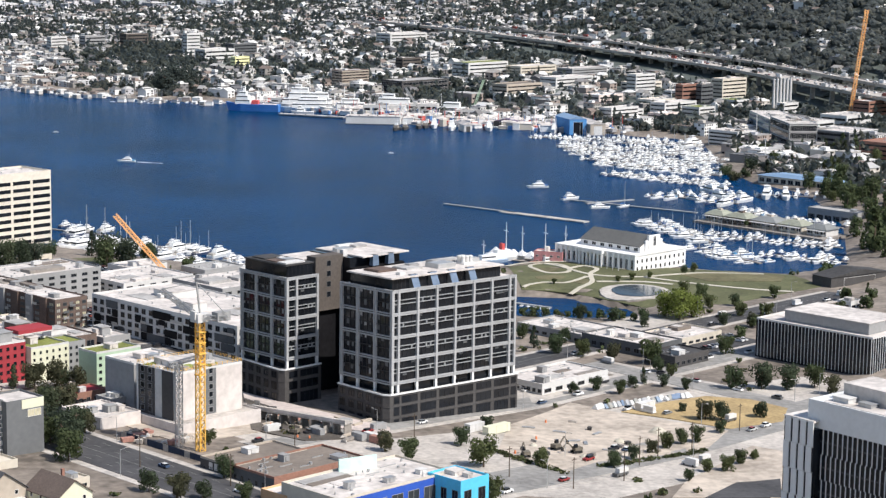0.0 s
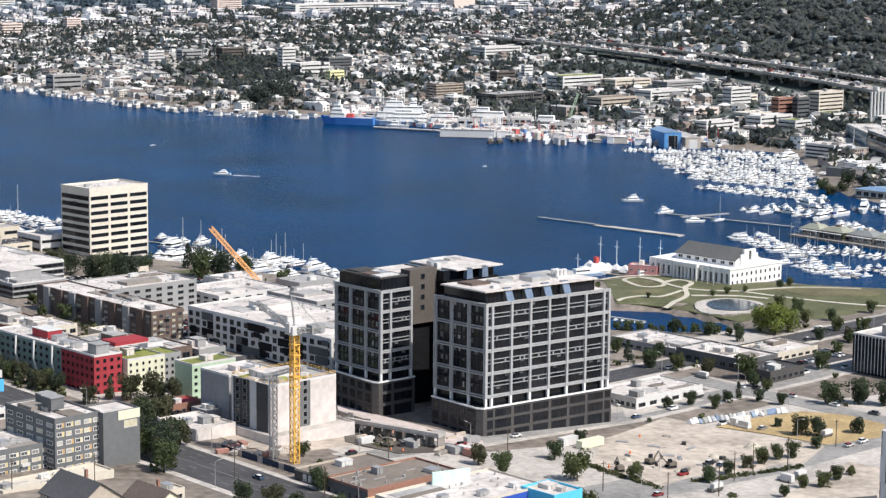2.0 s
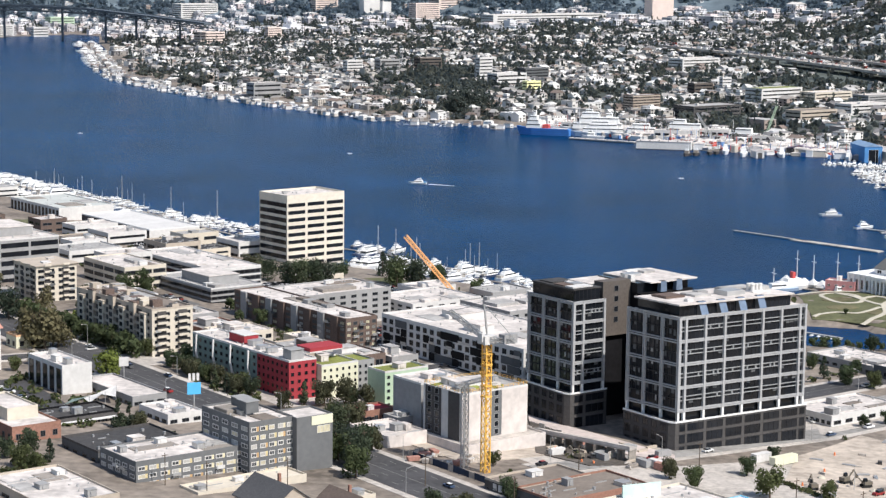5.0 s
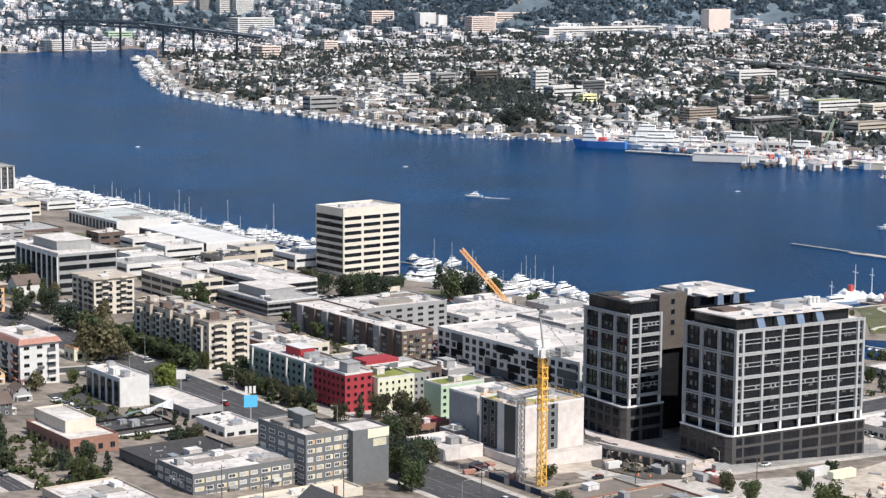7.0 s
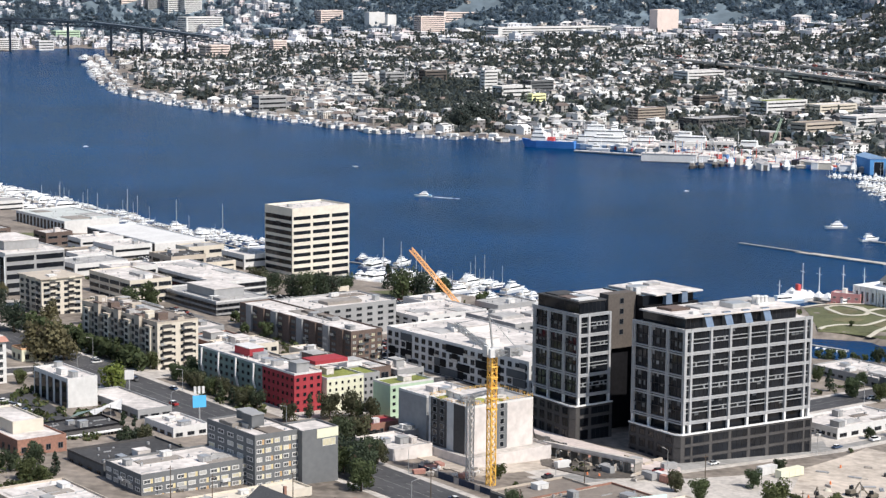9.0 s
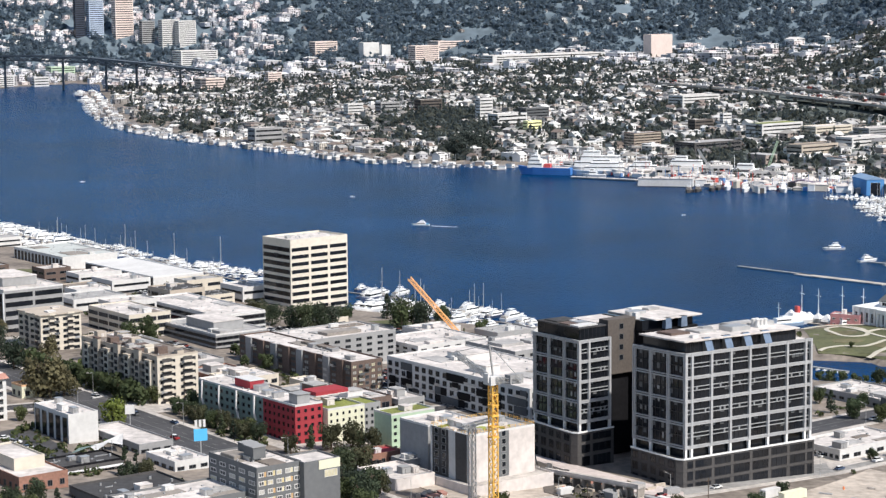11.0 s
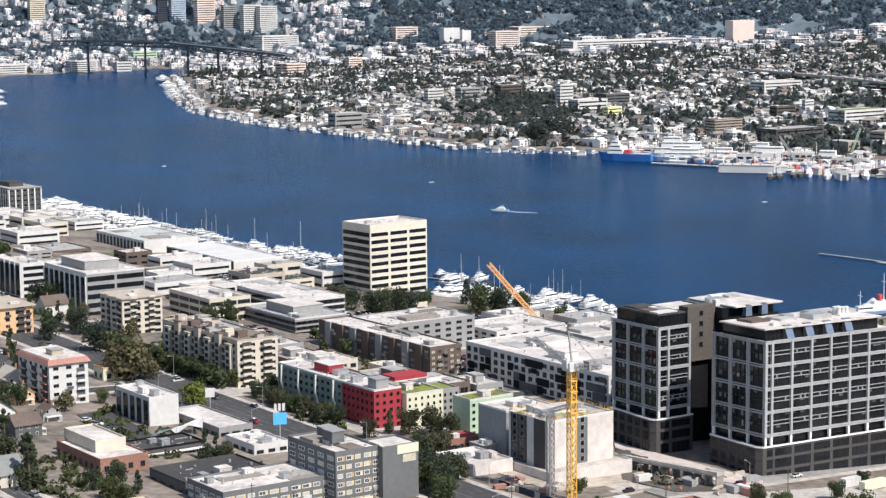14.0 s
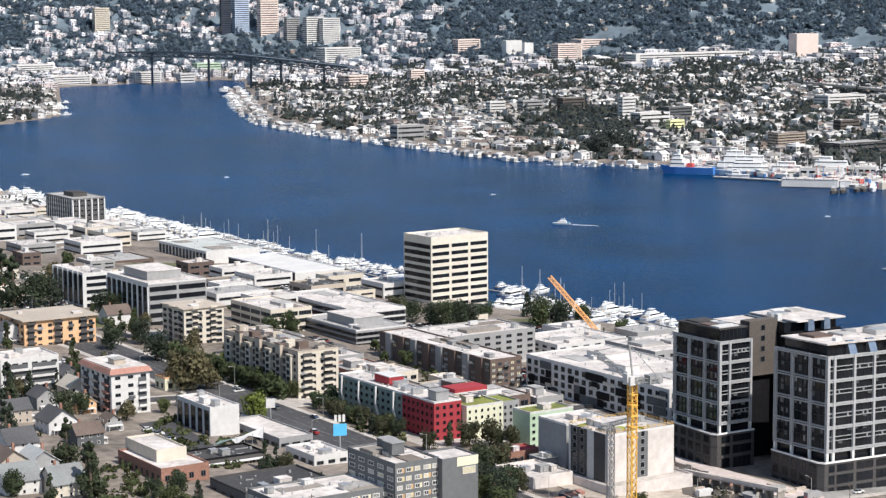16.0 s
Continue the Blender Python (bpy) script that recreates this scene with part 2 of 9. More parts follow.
def tube(bm, x, y, z0, z1, r0, r1, n=8, mi=0):
    lo = [bm.verts.new((x + r0 * math.cos(6.2832 * i / n), y + r0 * math.sin(6.2832 * i / n), z0)) for i in range(n)]
    hi = [bm.verts.new((x + r1 * math.cos(6.2832 * i / n), y + r1 * math.sin(6.2832 * i / n), z1)) for i in range(n)]
    for i in range(n):
        bm.faces.new((lo[i], lo[(i + 1) % n], hi[(i + 1) % n], hi[i])).material_index = mi
    bm.faces.new(hi).material_index = mi
    bm.faces.new(lo[::-1]).material_index = mi


def mesh(name, bm, mats):
    me = bpy.data.meshes.new(name)
    bmesh.ops.recalc_face_normals(bm, faces=bm.faces)
    bm.to_mesh(me)
    bm.free()
    for m in mats if isinstance(mats, (list, tuple)) else [mats]:
        me.materials.append(m)
    return me


def put(name, me, parent, m=None, label=""):
    ob = new(name, me)
    ob.parent = parent
    if m is not None:
        ob.matrix_basis = m
    if label:
        ob["label"] = label
    return ob


def part(name, bm, mats, parent, label="", m=None):
    return put(name, mesh(name, bm, mats), parent, m, label)


def root(name, m, label, category, group="", kind=""):
    ob = new(name)
    ob.empty_display_size = 1
    ob.matrix_basis = m
    return tagged(ob, label, category, group, kind)


def smooth(a, b, x):
    t = min(1.0, max(0.0, (x - a) / (b - a)))
    return t * t * (3 - 2 * t)


# ---- the lie of the land ----
LAKE = [(-1300, 2650), (-607, 1854), (-450, 1654), (-300, 1457), (-195, 1312), (-98, 1223), (14, 1135), (90, 1120), (148, 1135), (201, 1165),
        (270, 1131), (326, 1110), (373, 1144), (419, 1300), (442, 1456), (417, 1522), (418, 1613), (449, 1830), (374, 1890), (262, 1956),
        (192, 1984), (146, 2062), (14, 2212), (-95, 2258), (-205, 2392), (-270, 2490), (-388, 2640), (-516, 2868), (-566, 3020), (-706, 3590), (-846, 4222), (-910, 4262),
        (-1036, 4085), (-1170, 3949), (-1014, 3453), (-902, 3040), (-929, 2849), (-1150, 2800)]
INLET = [(150, 988), (164, 985), (181, 982), (198, 982), (213, 988), (217, 1002), (208, 1014), (198, 1029), (186, 1042), (174, 1044), (161, 1052), (150, 1050)]


def off_shore(x, y, ring):
    """Distance from a shore line, negative on the water."""
    best, inside = 1e18, False
    for i in range(len(ring)):
        x0, y0 = ring[i - 1]
        x1, y1 = ring[i]
        dx, dy = x1 - x0, y1 - y0
        t = min(1.0, max(0.0, ((x - x0) * dx + (y - y0) * dy) / (dx * dx + dy * dy)))
        best = min(best, (x - x0 - t * dx) ** 2 + (y - y0 - t * dy) ** 2)
        if (y0 > y) != (y1 > y) and x < x0 + (y - y0) / dy * dx:
            inside = not inside
    return -math.sqrt(best) if inside else math.sqrt(best)


def ground(x, y):
    d = off_shore(x, y, LAKE)
    if y < 1100:
        d = min(d, 3 * off_shore(x, y, INLET))
    r = math.hypot(x, y)
    if d < 0:
        return max(-4.0, 1.6 + 0.5 * d)
    near = min(max(4.0, 8 - 0.045 * (x - 65) - 0.022 * (y - 740)), 1.6 + 0.07 * d)
    near = min(near, 34.0)
    far = 1.6 + min(0.033 * d, 52.0)
    q = (x - 669) * 0.961 + (y - 1976) * 0.275
    far += min(95.0, max(0.0, 0.24 * (q - 40))) * smooth(8.5, 12.0, math.degrees(math.atan2(x, y)))
    far += 150 * smooth(4450, 4950, r)
    w = smooth(1450, 1900, r)
    return near * (1 - w) + far * w


# ---- ground, lake, streets ----
def make_ground():
    az = [radians(a) for a in list(np.arange(-180, -18, 3.0)) + list(np.arange(-18, 19.01, 0.25)) + list(np.arange(22, 180, 3.0))]
    rr = [0.0, 100.0, 200, 300, 400, 470]
    while rr[-1] < 4960:
        rr.append(rr[-1] * 1.0125)
    vs, fs = [], []
    for r in rr:
        for a in az:
            x, y = -r * math.sin(a), r * math.cos(a)
            vs.append((x, y, ground(x, y) if abs(a) < 0.36 and r > 400 else min(34.0, 12 + 0.0 * r)))
    n = len(az)
    for i in range(len(rr) - 1):
        for j in range(n):
            k = (j + 1) % n
            fs.append((i * n + j, i * n + k, (i + 1) * n + k, (i + 1) * n + j))
    me = bpy.data.meshes.new("ground")
    me.from_pydata(vs, [], fs)
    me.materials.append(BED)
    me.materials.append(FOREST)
    # ground under the ridge woods carries the same haze tint
    me.materials.append(mat("hazed_undergrowth", (0.13, 0.17, 0.20), scale=0.03, var=0.4, coarse=0.008))
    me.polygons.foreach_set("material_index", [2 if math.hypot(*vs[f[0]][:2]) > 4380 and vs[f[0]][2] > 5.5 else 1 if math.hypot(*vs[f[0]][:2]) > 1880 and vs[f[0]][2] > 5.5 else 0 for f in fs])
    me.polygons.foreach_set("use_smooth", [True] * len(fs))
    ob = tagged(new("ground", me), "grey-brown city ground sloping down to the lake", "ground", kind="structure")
    return ob


make_ground()
bm = bmesh.new()
bm.faces.new([bm.verts.new(p) for p in ((-2600, 850, 0), (900, 850, 0), (900, 4600, 0), (-2600, 4600, 0))])
tagged(new("water", mesh("water", bm, WATER)), "deep blue wind-ruffled lake water", "water", kind="structure")


ROADS, ZONES = [], []             # for keeping trees and sheds off streets and open plots


def sheet(name, ring, lift, m, label, category, cell=12.0, kind="structure"):
    """A thin paved or planted area that lies on the ground."""
    if category in ("gravel lot", "dry grass", "building site", "car park", "lawn", "pond rim"):
        ZONES.append(ring)
    b = bmesh.new()
    b.faces.new([b.verts.new((x, y, 0)) for x, y in ring])
    xs, ys = [p[0] for p in ring], [p[1] for p in ring]
    for lo, hi, no in ((min(xs), max(xs), (1, 0, 0)), (min(ys), max(ys), (0, 1, 0))):
        k = lo + cell
        while k < hi:
            bmesh.ops.bisect_plane(b, geom=b.verts[:] + b.edges[:] + b.faces[:], plane_co=(k if no[0] else 0, k if no[1] else 0, 0), plane_no=no)
            k += cell
    for v in b.verts:
        v.co.z = ground(v.co.x, v.co.y) + lift
    r = bmesh.ops.extrude_face_region(b, geom=b.faces[:])
    for v in r["geom"]:
        if isinstance(v, bmesh.types.BMVert):
            v.co.z -= 0.25 + lift
    return tagged(new(name, mesh(name, b, m)), label, category, kind=kind)


YAW = 39.0
EAST = Vector((math.cos(radians(YAW)), math.sin(radians(YAW))))
NORTH = Vector((-EAST.y, EAST.x))


def strip(x0, y0, x1, y1, width):
    a, b = Vector((x0, y0)), Vector((x1, y1))
    s = (b - a).normalized()
    s = Vector((-s.y, s.x)) * width / 2
    return [tuple(a + s), tuple(a - s), tuple(b - s), tuple(b + s)]


def on_road(x, y, gap=2.0):
    for x0, y0, x1, y1, w in ROADS:
        dx, dy = x1 - x0, y1 - y0
        t = min(1.0, max(0.0, ((x - x0) * dx + (y - y0) * dy) / (dx * dx + dy * dy)))
        if math.hypot(x - x0 - t * dx, y - y0 - t * dy) < w / 2 + gap:
            return True
    return any(off_shore(x, y, z) < gap for z in ZONES)


def street(name, x0, y0, x1, y1, width, label, m=ASPHALT, lanes=1, dashes=True):
    ROADS.append((x0, y0, x1, y1, width))
    sheet("pavement", strip(x0, y0, x1, y1, width + 7), 0.11 + 0.006 * len(ROADS), CONC, "pale concrete pavement along " + label.split(" with")[0], "pavement")
    up = 0.2 + 0.02 * len(ROADS)                    # crossing streets lie a little above one another
    sheet(name, strip(x0, y0, x1, y1, width), up, m, label, "road")
    a, b = Vector((x0, y0)), Vector((x1, y1))
    d = (b - a).normalized()
    s = Vector((-d.y, d.x))
    bmk = bmesh.new()
    for k in range(-lanes, lanes + 1):
        off = s * (k * width / (2 * lanes + 2))
        t = 0.0
        while t < (b - a).length - 4:
            L = 9.0 if k == 0 else 4.0
            p, q = a + d * t + off, a + d * min(t + L, (b - a).length) + off
            h = s * 0.11
            zs = [ground(v.x, v.y) + up + 0.07 for v in (p, q)]
            f = bmk.faces.new([bmk.verts.new((v.x, v.y, z)) for v, z in ((p + h, zs[0]), (p - h, zs[0]), (q - h, zs[1]), (q + h, zs[1]))])
            t += L + (0.0 if k == 0 else 8.0)
    tagged(new("road_marking", mesh("road_marking", bmk, LINE)), "white painted lane lines on the road", "road marking", kind="structure")


street("road", -355, 1077, 30, 602, 25, "grey asphalt avenue with painted lanes", ASPHALT, 2)
street("road", 14, 702, 330, 958, 13, "pale worn street with parked cars beside the tower", ROADC)
street("road", 62, 632, 420, 922, 24, "wide pale boulevard with trees and traffic", ROADC, 2)
street("road", 262, 745, 165, 866, 13, "pale side street crossing the boulevard", ROADC)
street("road", 110, 850, 330, 1030, 16, "asphalt street beside low shops", ASPHALT)
street("road", -85, 840, 60, 960, 10, "asphalt street between apartment blocks", ASPHALT)
street("road", -300, 775, -120, 922, 9, "narrow asphalt street between houses", ASPHALT)
street("road", -175, 640, -330, 832, 8, "narrow asphalt lane between houses", ASPHALT)

sheet("forecourt", [(4, 722), (58, 650), (128, 640), (300, 780), (262, 838), (190, 812), (120, 752), (66, 722), (40, 748)], 0.06, CONC, "pale concrete paving round the vacant block", "paving")

# the vacant block: gravel, dry grass
sheet("lot", [(101, 705), (120, 676), (136, 694), (181, 716), (196, 743), (179, 757), (160, 773), (143, 792), (112, 750)], 0.3, LOT, "pale beige gravel building lot with tyre tracks", "gravel lot")
sheet("dry_grass", [(160.5, 775), (181, 790), (201, 800), (218, 793), (229, 777), (221, 756), (197, 745), (180, 761)], 0.42, DRY, "golden dry grass on a vacant plot", "dry grass")
sheet("lot", [(-40, 738), (-12, 704), (30, 736), (5, 772)], 0.35, LOT, "pale construction yard round the white block", "building site")
sheet("lot", [(128, 792), (165, 822), (140, 852), (105, 826)], 0.3, CONC, "pale concrete car park", "car park")

sheet("forecourt", [(152, 646), (163, 671), (199, 720), (212, 708), (204, 680), (193, 650)], 0.3, LOT, "sandy paving between the street and the striped block", "paving")
# cast shadow of the block, laid on the paving as a dark sheet
sheet("car_park", [(163, 646), (180, 669), (197, 674), (191, 650)], 0.36, ASPHALT, "dark sheet in place of the shadow of the striped block", "car park", 6)

# the lakeside park
sheet("lawn", [(166, 1128), (163, 1056), (187, 1046), (200, 1032), (219, 1004), (262, 1003), (326, 1052), (322, 1098), (268, 1120), (200, 1150)], 0.14, LAWN, "dry olive-green lawns of the lakeside park", "lawn")


def ribbon(pts, width, lift, m, label):
    """A winding path laid on the grass."""
    p = [Vector(q) for q in pts]
    line = []
    for k in range(len(p) - 1):
        a, b_, c, d = p[max(k - 1, 0)], p[k], p[k + 1], p[min(k + 2, len(p) - 1)]
        for i in range(6):
            t = i / 6
            line.append(0.5 * (2 * b_ + (c - a) * t + (2 * a - 5 * b_ + 4 * c - d) * t * t + (3 * b_ - a - 3 * c + d) * t ** 3))
    line.append(p[-1])
    b = bmesh.new()
    last = None
    for k, q in enumerate(line):
        d = (line[min(k + 1, len(line) - 1)] - line[max(k - 1, 0)]).normalized()
        s = Vector((-d.y, d.x)) * width / 2
        row = [b.verts.new((v.x, v.y, ground(v.x, v.y) + lift - dz)) for v, dz in ((q + s, 0.25), (q + s, 0), (q - s, 0), (q - s, 0.25))]
        if last:
            for i in range(3):
                b.faces.new((last[i], last[i + 1], row[i + 1], row[i]))
        last = row
    tagged(new("park_path", mesh("park_path", b, m)), label, "path", kind="structure")


for i, (w, pts) in enumerate(((2.6, ((199, 1114), (195, 1131), (188, 1138), (180, 1133), (178, 1120), (182, 1103), (188, 1099), (196, 1103), (199, 1114))),
                              (2.8, ((199, 1114), (208, 1122), (214, 1112), (208, 1098), (206, 1087), (203, 1069), (192, 1050), (187, 1044))),
                              (2.6, ((188, 1138), (195, 1120), (204, 1098), (215, 1088), (236, 1084))), (3.2, ((236, 1083), (251, 1069), (267, 1056), (288, 1043), (306, 1036))),
                              (2.4, ((164, 1059), (177, 1069), (189, 1068), (204, 1087))), (3.4, ((206, 1070), (216, 1070), (232, 1068), (246, 1060))),
                              (3.0, ((236, 1084), (256, 1092), (280, 1098), (306, 1096))), (3.2, ((165, 1130), (178, 1142), (196, 1143), (214, 1132), (230, 1108))))):
    ribbon(pts, w, 0.4 + 0.03 * i, PATH, "winding pale gravel path through the park lawns")


ribbon(((500, 2080), (493, 1990), (487, 1930), (488, 1860), (490, 1790), (489, 1735), (494, 1670), (506, 1600)), 13, 0.9, ROADC, "pale concrete shore road with a raised kerb")


def blob(cx, cy, a, b, turn, n=18, wob=0.0, seed=1):
    r = random.Random(seed)
    out = []
    for i in range(n):
        t = 2 * math.pi * i / n
        k = 1 + wob * (r.random() - 0.5)
        u, v = a * k * math.cos(t), b * k * math.sin(t)
        out.append((cx + u * math.cos(turn) - v * math.sin(turn), cy + u * math.sin(turn) + v * math.cos(turn)))
    return out


for i, (cx, cy, a, b, tn) in enumerate(((184, 1110, 9, 6, 0.5), (183, 1085, 9, 6, 0.3), (199, 1072, 5, 8, -0.2))):
    sheet("lawn", blob(cx, cy, a, b, tn, 18, 0.12, i), 0.3, DRYLAWN, "patch of parched brownish grass between the paths", "lawn", 6)
sheet("lawn", [(256, 1094), (292, 1110), (316, 1088), (308, 1068), (268, 1070)], 0.3, DRYLAWN, "broad parched lawn beside the museum", "lawn")
sheet("pond_rim", blob(221, 1039, 19, 22, -0.25), 0.62, CONC, "pale stone rim of a round pond", "pond rim", 4)
sheet("pond", blob(222, 1040, 13.5, 17.0, -0.25), 0.9, POND, "still blue-grey model boat pond", "pond", 4)
sheet("quay", [(40, 2200), (150, 2080), (205, 2000), (380, 1905), (430, 1960), (260, 2080), (120, 2220)], 0.25, CONC, "pale concrete quay behind the moored ships", "quay", 20)


# ---- buildings ----
WIN = {}
FOOT = []                          # plans of what stands on the ground: corner, lengths, turn


def free(x, y, gap=3.0):
    """Whether a place is clear of buildings."""
    for cx, cy, s, w, c, q in FOOT:
        dx, dy = x - cx, y - cy
        u, v = dx * c + dy * q, dy * c - dx * q
        if -gap < u < s + gap and -gap < v < w + gap:
            return False
    return True


def window_mesh(w, h, fm, gm, bars=0, t=0.12, fw=0.14):
    """A window that faces -y with its sill's middle at the origin: a frame with depth round a set-back pane."""
    key = (round(w, 2), round(h, 2), fm.name, gm.name, bars, fw)
    if key in WIN:
        return WIN[key]
    b = bmesh.new()
    x, f = w / 2, min(fw, w * 0.2)
    def ring(xx, z0, z1, y):
        return [b.verts.new(p) for p in ((-xx, y, z0), (xx, y, z0), (xx, y, z1), (-xx, y, z1))]
    o0, o1, i1, i2 = ring(x, 0, h, 0.0), ring(x, 0, h, -t), ring(x - f, f, h - f, -t), ring(x - f, f, h - f, -0.03)
    for p, q in ((o0, o1), (o1, i1), (i1, i2)):
        for i in range(4):
            b.faces.new((p[i], p[(i + 1) % 4], q[(i + 1) % 4], q[i]))
    b.faces.new(i2).material_index = 1
    for k in range(bars):
        xx = -x + w * (k + 1) / (bars + 1)
        box(b, xx - 0.06, -t, f, xx + 0.06, -0.04, h - f)
    WIN[key] = mesh("window", b, [fm, gm])
    return WIN[key]


def face_pose(side, u, z, s, w, out=0.0):
    """A place on the south (along x), west (along y) or east wall."""
    if side == "s":
        return pose(u, -out, z)
    if side == "w":
        return pose(-out, u, z, 0, 0, -90)
    return pose(s + out, u, z, 0, 0, 90)


def base_z(cx, cy, s, w, yaw):
    e = Vector((math.cos(radians(yaw)), math.sin(radians(yaw))))
    n = Vector((-e.y, e.x))
    c = Vector((cx, cy))
    return min(ground(p.x, p.y) for p in (c, c + e * s, c + n * w, c + e * s + n * w)) - 0.3


def building(name, label, cx, cy, top, s, w, wall, fl, bs=0, bw=0, ww=0.6, wh=0.5, roof=None, south=None, yaw=YAW, trim=None, glass=None,
             bars=1, units=2, par=0.8, band=None, category="building", ground_floor=None, seed=1, cap=None, balconies=0, blank=0.0, fw=0.14):
    """A flat-roofed block: corner (cx, cy) is its south-west one; s, w the lengths of its south and west walls."""
    zb = base_z(cx, cy, s, w, yaw)
    FOOT.append((cx, cy, s, w, math.cos(radians(yaw)), math.sin(radians(yaw))))
    h = top - zb
    rt = root(name, pose(cx, cy, zb, 0, 0, yaw), label, category)
    trim, glass, roof, r = trim or DGREY, glass or GLASS, roof or ROOF_W, random.Random(seed)
    b = bmesh.new()
    fs = box(b, 0, 0, 0, s, w, h - par)
    fs[2].material_index = 1
    part("wall", b, [wall, south or wall], rt)
    b = bmesh.new()
    box(b, 0.3, 0.3, h - par, s - 0.3, w - 0.3, h - par + 0.12)
    part("roof", b, roof, rt)
    b = bmesh.new()
    for q in ((0, 0, s, 0.3), (0, w - 0.3, s, w), (0, 0.3, 0.3, w - 0.3), (s - 0.3, 0.3, s, w - 0.3)):
        box(b, q[0], q[1], h - par, q[2], q[3], h)
    part("parapet", b, cap or wall, rt)
    fh = (h - par - 0.5 - blank) / fl
    if band:
        for i in range(1, fl + 1):
            b = bmesh.new()
            z = i * fh
            for q in ((-0.15, -0.15, s + 0.15, 0.02), (-0.15, 0.02, 0.02, w + 0.15)):
                box(b, q[0], q[1], z - 0.45, q[2], q[3], z + 0.45)
            part("string_course", b, band, rt)
    for side, n, L in (("s", bs, s), ("w", bw, w)):
        if not n:
            continue
        step = L / n
        for f in range(fl):
            tall = f == 0 and ground_floor
            me = window_mesh(step * (0.85 if tall else ww), fh * (0.75 if tall else wh), trim, ground_floor if tall else glass, bars, fw=fw)
            for k in range(n):
                put("window", me, rt, face_pose(side, (k + 0.5) * step, f * fh + fh * (0.12 if tall else (1 - wh) * 0.55), s, w))
    for k in range(balconies):
        side = "s" if k % 2 == 0 or not bw else "w"
        L, n = (s, bs) if side == "s" else (w, bw)
        u, f = (r.randrange(n) + 0.5) * L / n, 1 + r.randrange(fl - 1)
        b = bmesh.new()
        box(b, -1.5, -1.3, -0.2, 1.5, 0, 0)
        box(b, -1.5, -1.3, 0, 1.5, -1.22, 1.0)
        part("balcony", b, METAL if k % 3 else trim, rt, "", face_pose(side, u, f * fh + 0.2, s, w))
    if units > 1:
        b = bmesh.new()
        for k in range(int(min(26, s * w / 45))):
            x, y, z = r.uniform(1, s - 2), r.uniform(1, w - 2), h - par + 0.12
            q, e = r.uniform(0.3, 0.9), r.uniform(0.3, 1.1)
            if k % 4 == 0:
                box(b, x, y, z, min(s - 0.8, x + r.uniform(2, 7)), y + 0.25, z + 0.35)
            else:
                box(b, x, y, z, x + q, y + q, z + e)
        tagged(part("roof_vents", b, METAL, rt), kind="stuff")
    if units > 2 and s * w > 500:                    # raised parts of the roof
        for k in range(3):
            b = bmesh.new()
            uw, ud = s * r.uniform(0.18, 0.4), w * r.uniform(0.12, 0.3)
            x, y = r.uniform(1, s - uw - 1), r.uniform(1, w - ud - 1)
            z = h - par + 0.12 + 0.01 * k
            hh = r.choice([0.15, 0.3, 1.4])
            box(b, x, y, z, x + uw, y + ud, z + hh)
            box(b, x + 0.25, y + 0.25, z + hh, x + uw - 0.25, y + ud - 0.25, z + hh + 0.08)
            part("roof_section", b, r.choice([ROOF_G, ROOF_B, ROOF_G, ROOF_W, DOCK]), rt)
    for k in range(min(units, 3 if cy < 1000 else 1)):
        b = bmesh.new()
        uw, ud, uh = r.uniform(2, 5), r.uniform(2, 5), r.uniform(1.2, 2.6)
        x, y = r.uniform(2, max(2.1, s - uw - 2)), r.uniform(2, max(2.1, w - ud - 2))
        z = h - par + 0.12
        box(b, x, y, z, x + uw, y + ud, z + uh)
        box(b, x - 0.15, y - 0.15, z + uh, x + uw + 0.15, y + ud + 0.15, z + uh + 0.15)
        box(b, x + uw * 0.3, y - 0.25, z + 0.3, x + uw * 0.7, y, z + uh * 0.8)
        part("rooftop_unit", b, r.choice([METAL, GREY, ROOF_W, WHITE]), rt)
    return rt


def rooftop(rt, x0, y0, x1, y1, z0, z1, wall, roof=None, name="penthouse"):
    """A smaller storey or plant room on a roof, in the building's own axes."""
    b = bmesh.new()
    box(b, x0, y0, z0, x1, y1, z1)
    p = part(name, b, wall, rt)
    b = bmesh.new()
    box(b, x0 - 0.3, y0 - 0.3, z1, x1 + 0.3, y1 + 0.3, z1 + 0.3)
    part("roof", b, roof or ROOF_W, p)
    return p


def skewed(rt, k):
    """Leans the plan of a building: its west wall is not quite square to its south wall."""
    for ob in rt.children_recursive:
        m = ob.matrix_basis.copy()
        if m == Matrix():
            if ob.parent == rt or ob.parent.matrix_basis == Matrix():
                for v in ob.data.vertices:
                    v.co.x -= k * v.co.y
        else:
            west = abs(m[0][0]) < 0.5
            ob.matrix_basis = Matrix.Translation((-k * m.translation.y, 0, 0)) @ (m @ pose(0, 0, 0, 0, 0, math.degrees(math.atan(k))) if west else m)


